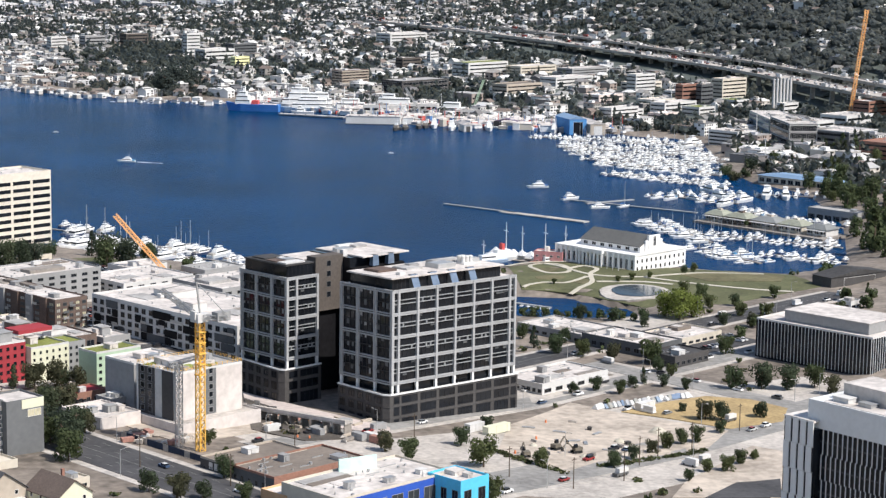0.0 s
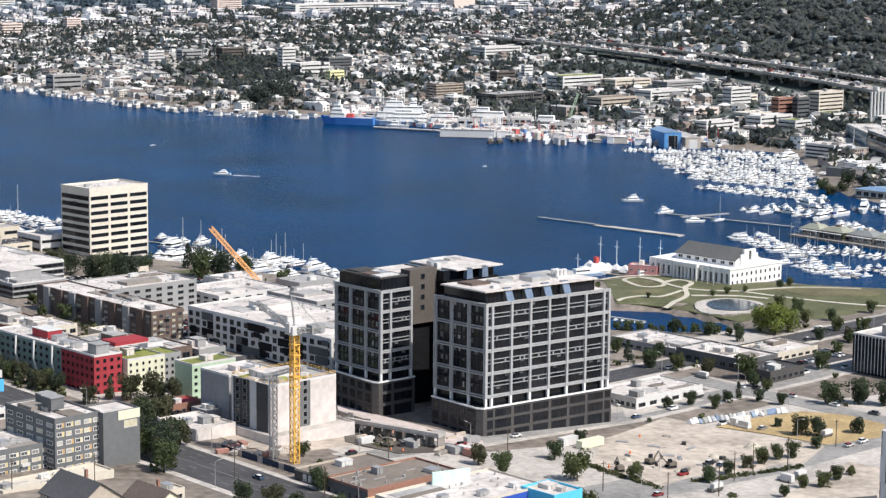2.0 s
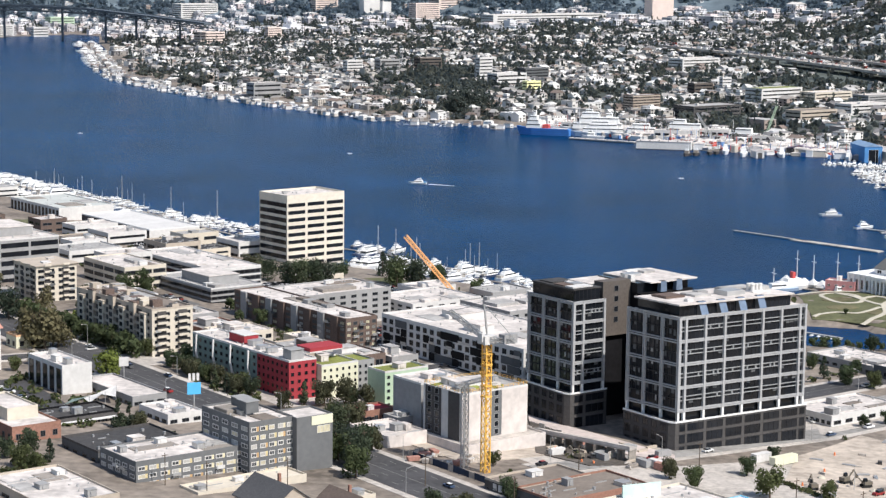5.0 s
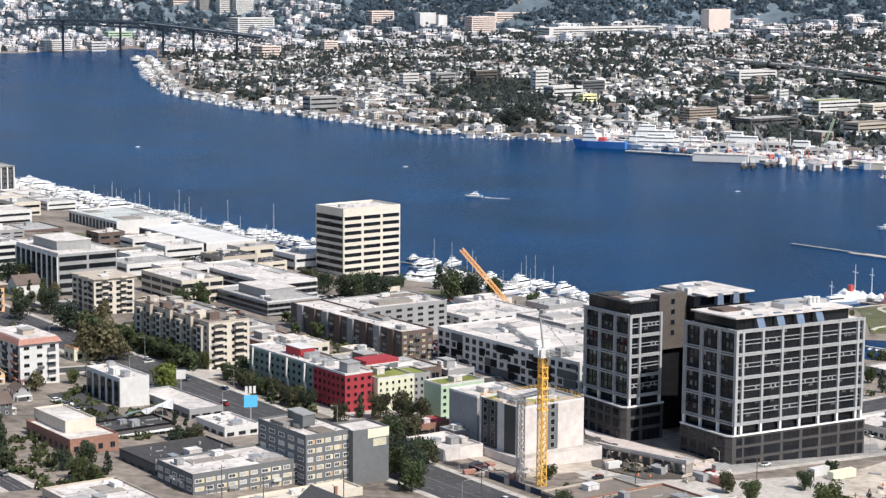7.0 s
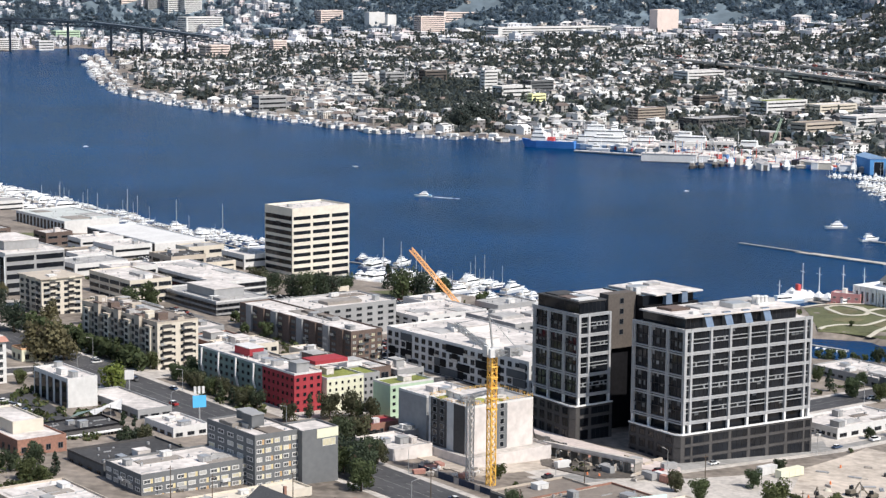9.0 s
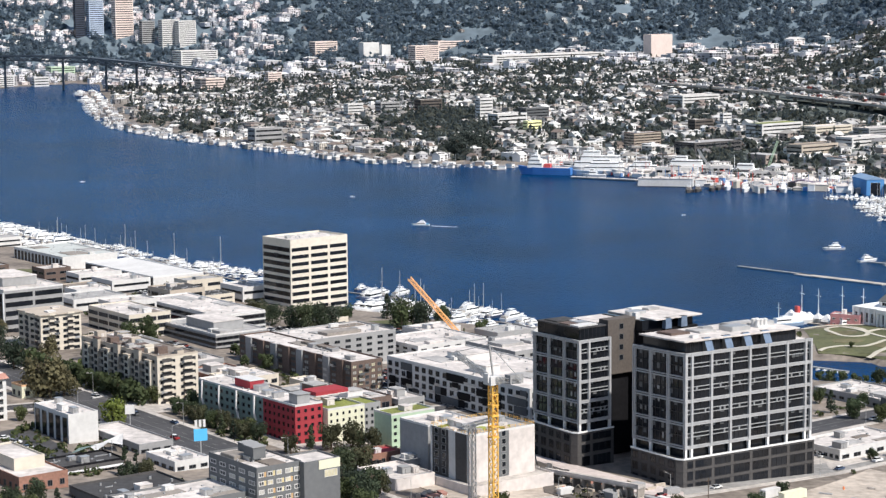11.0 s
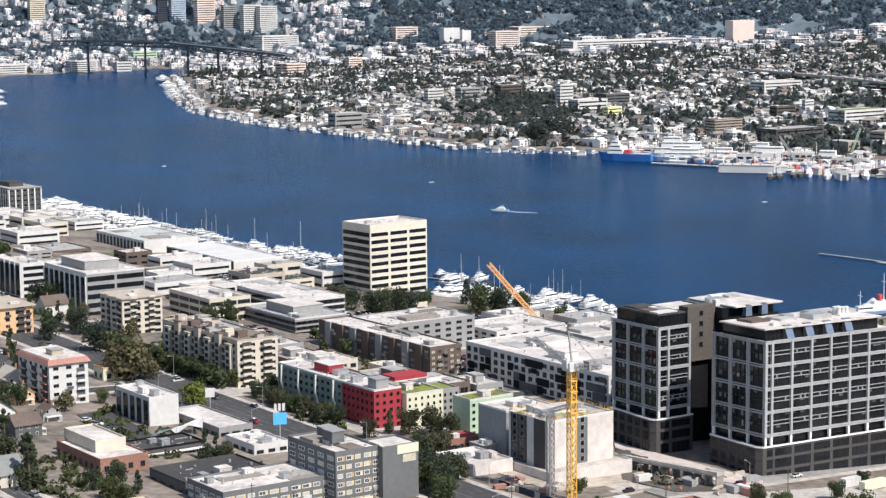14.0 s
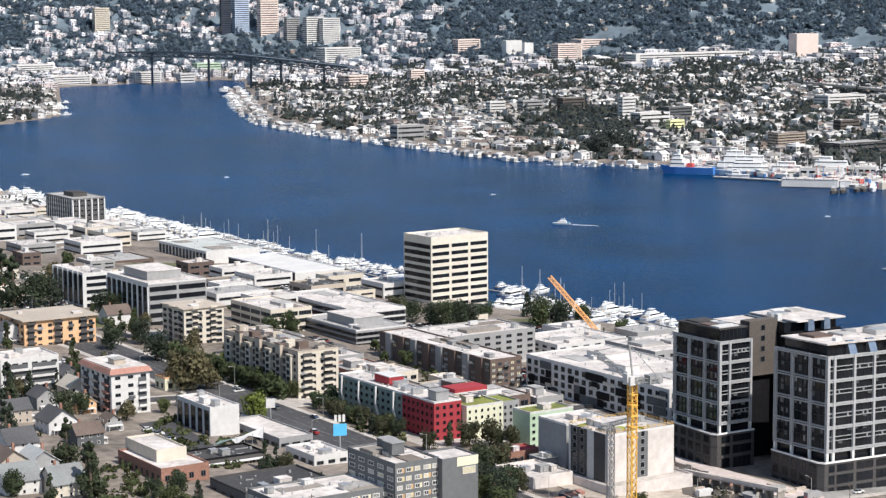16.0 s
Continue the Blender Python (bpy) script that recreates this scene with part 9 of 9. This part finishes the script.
SKYBLUE = mat("sky_blue_panel", (0.10, 0.45, 0.80), rough=0.5, var=0.08)
bb = billboard(-118, 763, 7.0, 5.2, 4.6, SKYBLUE, "sky-blue advertising panel on a post over white bars")
for k in range(3):
    b = bmesh.new()
    box(b, -2.2 + k * 1.6, -0.2, 12.4, -1.2 + k * 1.6, 0.2, 15.2)
    part("letter_bar", b, WHITE, bb)
bb = billboard(-154, 810, 7.0, 3.8, 3.8, WHITE, "pale octagonal sign panel on a tall post")
for x, y in ((-48, 700), (-60, 716), (-25, 668), (5, 646), (72, 716), (100, 668), (120, 655), (150, 690), (175, 715), (200, 742), (-110, 648), (-95, 640), (-70, 652), (28, 700), (140, 668), (160, 705)):
    rt = root("utility_pole", pose(x, y, ground(x, y), 0, 0, YAW), "brown wooden utility pole with a crossarm", "utility pole", "utility poles")
    b = bmesh.new()
    tube(b, 0, 0, 0, 11, 0.2, 0.14, 6)
    part("pole", b, BARK, rt)
    b = bmesh.new()
    box(b, -1.2, -0.08, 10, 1.2, 0.08, 10.2)
    part("crossarm", b, BARK, rt)


# planted edges, yards and low growth that cover the blocks
rg = random.Random(81)
YARD = {0: (ASPHALT, "dark asphalt parking yard"), 1: (CONC, "pale concrete yard between buildings"), 2: (ASPHALT_PALE, "worn grey asphalt yard"), 3: (LAWN, "scrubby green verge between buildings")}
n = 0
parked = []
while n < 50:
    x, y = rg.uniform(-440, 300), rg.uniform(640, 1350)
    if abs(math.atan2(x, y)) > 0.33 or off_shore(x, y, LAKE) < 35 or off_shore(x, y, INLET) < 30 or any(off_shore(x, y, z) < 25 for z in ZONES) or (-230 < x < -90 and y < 850) or (x > 60 and y < 900):
        continue
    n += 1
    a, c = rg.uniform(10, 22), rg.uniform(8, 18)
    p = Vector((x, y))
    pick = rg.choice([0, 1, 2, 0, 1, 3])
    m, lab = YARD[pick]
    if pick in (0, 2):
        for row in (-0.6, 0.0, 0.6):
            u = -a + 2
            while u < a - 2:
                q = p + EAST * u + NORTH * (row * c)
                if rg.random() < 0.6 and free(q.x, q.y, 2.5) and not on_road(q.x, q.y, 2):
                    parked.append((0, q.x, q.y, ground(q.x, q.y) + 0.12, radians(YAW + 90) + rg.choice([0, math.pi]), 1.0, 1.0))
                u += 2.9
    sheet("yard", [tuple(p - EAST * a - NORTH * c), tuple(p + EAST * a - NORTH * c), tuple(p + EAST * a + NORTH * c), tuple(p - EAST * a + NORTH * c)], 0.03 + 0.001 * n, m, lab, "yard")
joined("parked_cars", parked, [arrays(lambda b: (box(b, -2.3, -0.95, 0.3, 2.3, 0.95, 1.05), box(b, -1.4, -0.85, 1.05, 1.2, 0.85, 1.55, 1, 0.82), box(b, -1.1, -0.68, 1.55, 0.85, 0.68, 1.6)))], [CARP_I, GLASS], "rows of parked cars on asphalt yards", "cars")
bush_sets = [raw(lambda b, s=s: leaf_ball(b, 1.5, 2.4, 30, 0.7, s, 4)) for s in (1, 2, 3)]
bushes = []
while len(bushes) < 900:
    x, y = (rg.uniform(-470, 330), rg.uniform(630, 1340)) if rg.random() < 0.5 else (rg.uniform(-300, -95), rg.uniform(630, 960))
    if not free(x, y, 1.5) or on_road(x, y, 1.5) or off_shore(x, y, LAKE) < 10 or off_shore(x, y, INLET) < 6 or noise.noise((x / 40, y / 40, 5.0)) < (0.05 if x < -150 else 0.12):
        continue
    bushes.append((rg.randrange(3), x, y, ground(x, y) - 0.2, rg.uniform(0, 6.28), rg.uniform(0.7, 2.0), rg.uniform(0.6, 1.7)))
for a_, c_ in (((100.9, 704.1), (120.6, 674.8)), ((134.6, 685.8), (181.4, 714.7))):
    a, c = Vector(a_), Vector(c_)
    for k in range(int((c - a).length * 2.2)):
        p = a.lerp(c, rg.random()) + Vector((rg.uniform(-1.3, 1.3), rg.uniform(-1.3, 1.3)))
        bushes.append((rg.randrange(3), p.x, p.y, ground(p.x, p.y) + 0.1, rg.uniform(0, 6.28), rg.uniform(0.5, 0.9), rg.uniform(0.4, 0.7)))
LEAF_I = mat("shrub_leaves", (0.085, 0.11, 0.048), leafy=0.4, scale=0.4, var=0.4, spec=0.2, island=True, rand=[(0.07, 0.09, 0.046), (0.11, 0.13, 0.052), (0.12, 0.112, 0.06)])
joined("shrubs", bushes, bush_sets, [LEAF_I], "dark green shrubs and hedges between the buildings", "shrubs")
# the building pit between hotel and towers, with its pavement, formwork and machines
sheet("pit_floor", [(11.4, 781.8), (45.8, 734.8), (47.2, 718.1), (32.2, 712.5), (13.3, 728.3)], 0.55, mat("dark_pit_earth", (0.10, 0.088, 0.078), scale=0.8, var=0.4), "dark earth floor of the building pit", "building site", 6)
sheet("pavement", [(11.1, 793.0), (65.0, 737.6), (63.9, 725.0), (45.8, 734.4), (11.4, 782.4)], 0.65, mat("pinkish_new_concrete", (0.52, 0.45, 0.42), scale=0.5, var=0.2), "new pinkish concrete pavement beside the towers", "pavement", 6)
rk = random.Random(93)
pa, pb = Vector((13.0, 769.5)), Vector((45.8, 728.1))
for k in range(26):
    p = pa.lerp(pb, rk.random()) + Vector((rk.uniform(-4, 3), rk.uniform(-9, 0)))
    rt = root("propped_formwork", pose(p.x, p.y, ground(p.x, p.y) + 0.5, 0, 0, -38 + rk.choice([0, 0, 90]) + rk.uniform(-6, 6)), "upright shuttering panel with raking props in the pit", "formwork", "formwork in the pit")
    w_, h_ = rk.uniform(1.6, 4.2), rk.uniform(1.4, 3.6)
    b = bmesh.new()
    box(b, -w_ / 2, -0.12, 0, w_ / 2, 0.12, h_)
    part("panel", b, rk.choice([CONC, DOCK, TILE, METAL, ROOF_W]), rt)
    b = bmesh.new()
    beam(b, (0, -0.1, h_ * 0.8), (0, -h_ * 0.6, 0), 0.12)
    part("prop", b, METAL, rt)


DIGGER = mat("dusty_dark_paint", (0.17, 0.15, 0.12), rough=0.6, var=0.2)


def excavator(x, y, turn, m, label):
    """A tracked digger: two tracks, a slewing cab and a two-part arm with a bucket."""
    rt = root("excavator", pose(x, y, ground(x, y) + 0.5, 0, 0, turn), label, "excavator")
    for sy in (-1.1, 1.1):
        b = bmesh.new()
        box(b, -1.9, sy - 0.3, 0, 1.9, sy + 0.3, 0.85, 0, 0.9)
        part("track", b, RUBBER, rt)
    b = bmesh.new()
    box(b, -2.0, -1.3, 0.9, 1.2, 1.3, 2.1, 0, 0.95)
    part("body", b, m, rt)
    b = bmesh.new()
    box(b, 0.1, 0.2, 2.1, 1.5, 1.25, 3.3, 0, 0.85)
    part("cab", b, GLASS, rt)
    b = bmesh.new()
    beam(b, (1.2, -0.4, 1.6), (3.8, -0.4, 4.2), 0.42)
    beam(b, (3.8, -0.4, 4.2), (5.6, -0.4, 2.0), 0.34)
    part("arm", b, m, rt)
    b = bmesh.new()
    box(b, 5.2, -0.9, 1.0, 6.1, 0.1, 2.1, 0, 0.7)
    part("bucket", b, FRAME_D, rt)


excavator(28.6, 722.4, 150, DIGGER, "dark dusty tracked excavator in the building pit")
excavator(123.6, 710.7, 40, DIGGER, "dark dusty tracked excavator on the gravel lot")
excavator(130.2, 706.3, 200, DIGGER, "dark dusty tracked excavator on the gravel lot")
excavator(110.3, 698.0, 100, DIGGER, "dark dusty tracked excavator at the lot's edge")
# raised timber walkway along the building pit
rt = root("site_walkway", pose(14, 750, ground(20, 745), 0, 0, -38), "covered timber walkway along the building pit", "walkway")
b = bmesh.new()
box(b, 0, -2.5, 4.0, 44, 2.5, 4.6)
part("deck", b, CONC, rt)
for k in range(10):
    b = bmesh.new()
    box(b, k * 4.8, -2.3, 0, k * 4.8 + 0.4, 2.3, 4.0)
    part("trestle", b, DOCK, rt)
b = bmesh.new()
box(b, 0, -2.6, 4.6, 44, -2.4, 5.7)
part("fence_panel", b, ROOF_W, rt, "pale hoarding panel")


# ---- the wharf with its low pier buildings ----
WX, WY = Vector((0.6, -0.8)), Vector((0.8, 0.6))
WO = Vector((319, 1316))
b = bmesh.new()
box(b, -2, 0, -0.8, 104, 30, 1.5)
for k in range(15):
    tube(b, k * 7.4, -0.3, -3, 1.6, 0.3, 0.3, 6)
wharf = tagged(new("wharf", mesh("wharf", b, DOCK)), "broad timber wharf carrying low pier buildings", "wharf")
wharf.matrix_basis = pose(WO.x, WO.y, 0, 0, 0, math.degrees(math.atan2(WX.y, WX.x)))
SAGE = mat("sage_green_roof", (0.30, 0.31, 0.25), scale=0.8, var=0.25)


def pier_house(u, v, w, d, h, wall, roofm, label):
    p = WO + WX * u + WY * v
    rt = root("pier_building", pose(p.x, p.y, 1.5, 0, 0, math.degrees(math.atan2(WX.y, WX.x))), label, "building", "buildings on the wharf")
    b = bmesh.new()
    box(b, -w / 2, -d / 2, 0, w / 2, d / 2, h)
    part("wall", b, wall, rt)
    b = bmesh.new()
    box(b, -w / 2 - 1, -d / 2 - 1, h, w / 2 + 1, d / 2 + 1, h + 2.8, 0, 0.45)
    part("roof", b, roofm, rt)
    b = bmesh.new()
    box(b, -w * 0.12, -d * 0.12, h + 2.6, w * 0.12, d * 0.12, h + 3.8, 0, 0.8)
    part("cupola", b, wall, rt)
    n = max(2, int(w / 4))
    for k in range(n):
        put("window", window_mesh(w / n * 0.7, h * 0.5, WHITE, GLASS, 1), rt, pose(-w / 2 + (k + 0.5) * w / n, -d / 2, h * 0.25))
    b = bmesh.new()
    box(b, -w / 2, -d / 2 - 3.2, h * 0.75, w / 2, -d / 2, h * 0.82)
    for k in range(n + 1):
        box(b, -w / 2 + k * (w - 0.2) / n, -d / 2 - 3.1, 0, -w / 2 + 0.2 + k * (w - 0.2) / n, -d / 2 - 2.9, h * 0.75)
    part("veranda", b, WHITE, rt)


for u, v, w, d, h, wall, rf_, lab in ((9, 15, 15, 12, 4.2, BEIGE, SAGE, "low beige pier building under a hipped sage roof"), (28, 14, 18, 13, 4.6, BROWN, SAGE, "brown wooden pier building under a hipped sage roof"),
                                      (50, 16, 20, 14, 4.4, BEIGE, SHINGLE[1], "long beige pier building with a grey hipped roof"), (72, 15, 18, 13, 4.8, CREAM, SAGE, "cream pier building with a veranda and sage roof"),
                                      (92, 16, 15, 13, 4.4, WHITE, SHINGLE[1], "small white pier building with a grey roof")):
    pier_house(u, v, w, d, h, wall, rf_, lab)
for u, v in ((19, 22), (39, 24), (61, 24), (82, 22), (39, 6)):
    p = WO + WX * u + WY * v
    b = bmesh.new()
    box(b, -1.6, -1.6, 0, 1.6, 1.6, 0.9, 0, 1.1)
    rt = tagged(new("planter", mesh("planter", b, DOCK)), "square timber planter with a shrub on the wharf", "planter")
    rt.matrix_basis = pose(p.x, p.y, 1.5)
    b = bmesh.new()
    leaf_ball(b, 2.4, 4.0, 260, 0.7, int(u), 6, False, 0.8)
    part("shrub", b, LEAF, rt)

# roofs at the avenue's near corner
cottage(-71, 622, 16, 22, 5.4, BEIGE, SHINGLE[0], "dark-roofed corner building with a broad gable")
cottage(-48, 617, 13, 17, 5.6, YCREAM, SHINGLE[2], "brown-roofed house with a pale yellow gable")
building("shop", "small blocky beige building beside the avenue", -47, 635, 18.6, 9, 8, CREAM, 1, 2, 2, 0.5, 0.4, CREAM, seed=3, units=1, category="shop")
building("shop", "small red-brown building behind the hotel site", -52, 764, 17.0, 14, 11, BRICK, 1, 4, 3, 0.5, 0.45, RED, seed=4, units=1, category="shop")
building("shop", "grey low building beside the hotel site", -39, 752, 17.5, 12, 9, GREY, 1, 3, 2, 0.5, 0.4, ROOF_G, seed=5, units=2, category="shop")

# the unfinished hotel's roof: guard rails, formwork, props
hz = 33.1
hr = random.Random(7)


def hotel_at(u, v, z, turn=0):
    p = Vector((-14.0, 724.9)) + EAST * u + NORTH * v
    return pose(p.x, p.y, z, 0, 0, YAW + turn)


for x0, y0, x1, y1 in ((0.2, 0.2, 30.8, 0.2), (0.2, 0.2, 0.2, 23.3), (30.8, 0.2, 30.8, 23.3), (0.2, 23.3, 30.8, 23.3)):
    b = bmesh.new()
    L = math.hypot(x1 - x0, y1 - y0)
    for k in range(int(L / 2.4) + 1):
        t = min(1.0, k * 2.4 / L)
        x, y = x0 + (x1 - x0) * t, y0 + (y1 - y0) * t
        box(b, x - 0.05, y - 0.05, 0, x + 0.05, y + 0.05, 1.2)
    for z in (0.6, 1.15):
        beam(b, (x0, y0, z), (x1, y1, z), 0.08)
    tagged(new("guard_rail", mesh("guard_rail", b, YEL)), "yellow temporary guard rail round the unfinished roof", "guard rail").matrix_basis = hotel_at(0, 0, hz)
for k in range(16):
    b = bmesh.new()
    w, d, n = hr.uniform(1.2, 3.2), hr.uniform(0.8, 1.8), hr.randrange(2, 6)
    box(b, -w, -d, 0, w, d, n * 0.28, 0, 0.96)
    ob = tagged(new("formwork_stack", mesh("formwork_stack", b, hr.choice([DOCK, BEIGE, CONC, ROOF_GREEN, BROWN]))), "stack of formwork boards on the unfinished roof", "formwork")
    ob.matrix_basis = hotel_at(hr.uniform(3, 28), hr.uniform(3, 7) if k % 2 else hr.uniform(17, 21), 32.42, hr.uniform(0, 90))
# hoarding along the avenue
ha, hb = Vector((-33, 712)), Vector((-4, 676))
hd = hb - ha
rt = root("hoarding", pose(ha.x, ha.y, ground(-18, 694), 0, 0, math.degrees(math.atan2(hd.y, hd.x))), "dark blue mesh hoarding round the building site", "fence")
NAVY = mat("navy_fence_mesh", (0.03, 0.045, 0.08), var=0.3, scale=0.8)
n = int(hd.length / 3)
for k in range(n):
    b = bmesh.new()
    box(b, k * 3 + 0.05, -0.05, 0.1, k * 3 + 2.95, 0.05, 2.4)
    box(b, k * 3 + 0.02, -0.12, 0, k * 3 + 0.12, 0.12, 2.5)
    part("fence_panel", b, NAVY if k % 4 else CONC, rt)
for k in range(34):
    x, y = -24 + hr.uniform(-9, 22), 712 + hr.uniform(-10, 10)
    if not free(x, y, 0.5) or on_road(x, y, -4) and hr.random() < 0.0:
        continue
    b = bmesh.new()
    kind = hr.choice(["rubble_heap", "timber_bundle", "skip", "sack_pile"])
    if kind == "rubble_heap":
        for i in range(14):
            u, v, s = hr.gauss(0, 0.9), hr.gauss(0, 0.9), hr.uniform(0.3, 0.9)
            box(b, u - s, v - s, 0, u + s, v + s, s * hr.uniform(0.4, 1.1), 0, 0.5)
        m, lab = LOT, "heap of pale rubble on the building site"
    elif kind == "timber_bundle":
        box(b, -2.2, -0.6, 0, 2.2, 0.6, 1.1, 0, 0.97)
        m, lab = hr.choice([DOCK, BEIGE]), "bundle of planks on the building site"
    elif kind == "skip":
        box(b, -2, -1, 0, 2, 1, 1.5, 0, 1.15)
        m, lab = hr.choice([GREY, TILE, CONC]), "open steel waste skip on the building site"
    else:
        for i in range(6):
            box(b, -1 + i % 3 * 0.7, -0.4 + i // 3 * 0.5, 0, -0.4 + i % 3 * 0.7, 0.05 + i // 3 * 0.5, hr.uniform(0.6, 1.1), 0, 0.85)
        m, lab = WHITE, "pile of white bulk sacks on the building site"
    ob = tagged(new(kind, mesh(kind, b, m)), lab, kind.replace("_", " "))
    ob.matrix_basis = pose(x, y, ground(x, y) + 0.35, 0, 0, hr.uniform(0, 180))
# painted bars on the workshop's dark wall
for k, (u, w) in enumerate(((12.5, 1.9), (9.6, 2.0), (6.8, 1.6))):
    p = Vector((6.4, 656.4)) + NORTH * u
    b = bmesh.new()
    box(b, -w / 2, -0.06, 0, w / 2, 0.0, 2.4)
    ob = tagged(new("sign_bar", mesh("sign_bar", b, WHITE)), "white painted bar on a dark workshop wall", "sign")
    ob.matrix_basis = pose(p.x, p.y, 13.2, 0, 0, YAW - 90)
# the billboard over the shop roofs
rt = root("billboard", pose(46, 640, ground(46, 640), 0, 0, YAW - 14), "pale mint advertising board on a steel frame", "billboard")
b = bmesh.new()
box(b, -7, -0.3, 8.2, 7, 0.3, 12.6)
part("panel", b, mat("mint_panel", (0.55, 0.72, 0.66), var=0.2, scale=0.4), rt)
for u in (-5, 0, 5):
    b = bmesh.new()
    tube(b, u, 0.5, 0, 8.4, 0.2, 0.2, 6)
    part("post", b, METAL, rt)
b = bmesh.new()
box(b, -7, -1.4, 7.7, 7, -0.3, 7.9)
part("catwalk", b, FRAME_D, rt)

# a small car park on the western slope
sheet("car_park", [(-205.4, 793.6), (-196.2, 808.7), (-167.2, 762.0), (-174.2, 743.9)], 0.34, ASPHALT, "small dark asphalt car park with painted bays", "car park")
b = bmesh.new()
for k in range(9):
    p = Vector((-203, 783)) + Vector((0.63, -0.78)) * k * 3.4
    q = p + EAST * 5
    s = NORTH * 0.09
    b.faces.new([b.verts.new((v.x, v.y, ground(v.x, v.y) + 0.42)) for v in (p + s, p - s, q - s, q + s)])
tagged(new("road_marking", mesh("road_marking", b, LINE)), "white painted bay lines on the car park", "road marking", kind="structure")
for k in (0, 2, 3, 6):
    p = Vector((-200, 783.5)) + Vector((0.63, -0.78)) * (k * 3.4 + 1.7)
    car(k % 2, p.x, p.y, YAW)
# gravel heaps on the vacant lot
for hx, hy, hs in ((168, 742, 3.6), (150, 726, 2.4), (132, 700, 2.0), (116, 716, 1.8)):
    b = bmesh.new()
    rows = []
    for i, (r_, z) in enumerate(((1.0, 0.0), (0.72, 0.26), (0.38, 0.46), (0.12, 0.55))):
        rows.append([b.verts.new((math.cos(a) * r_ * hs * hr.uniform(0.82, 1.15), math.sin(a) * r_ * hs * hr.uniform(0.82, 1.15), z * hs * hr.uniform(0.85, 1.1) - 0.05 * (i == 0))) for a in (k * 0.6283 for k in range(10))])
    for p, q in zip(rows[:-1], rows[1:]):
        for k in range(10):
            b.faces.new((p[k], p[(k + 1) % 10], q[(k + 1) % 10], q[k]))
    b.faces.new(rows[-1])
    ob = tagged(new("gravel_heap", mesh("gravel_heap", b, PATH)), "heap of pale gravel on the vacant lot", "gravel heap")
    ob.matrix_basis = pose(hx, hy, ground(hx, hy) + 0.3)
# the inlet's near bank: round shrubs, a jetty with small boats
for k in range(11):
    px, py = 152 + k * 5.2, 981 - k * 1.6 + hr.uniform(-1.5, 1.5)
    if free(px, py, 0.5):
        tree("round", px, py - 3, hr.uniform(4.0, 6.5))
float_pier(156, 1030, 172, 1016, 2.4, "short timber jetty in the park inlet")
for k in range(5):
    boat("cruiser", 158 + k * 3.0, 1024 - k * 2.6, 50, 0.42)
# the wooded eastern bank behind the marina
bank = 0
for k in range(900):
    px, py = hr.uniform(380, 480), hr.uniform(1110, 1500)
    if off_shore(px, py, LAKE) > 4 and free(px, py, 2) and math.atan2(px, py) < 0.36 and not on_road(px, py, 2):
        tree(hr.choice(["round", "big", "conifer"]), px, py, hr.uniform(9, 19))
        bank += 1
        if bank > 60:
            break

# the farther trees of gardens and banks in one mesh
LEAF_J = mat("garden_leaves", (0.09, 0.114, 0.055), leafy=0.5, scale=0.05, var=0.4, spec=0.2, coarse=0.02)
joined("garden_trees", far_garden, [tree_arrays(k) for k in GARDEN], [LEAF_J, BARK], "dark green garden and street trees by the lake", "trees")
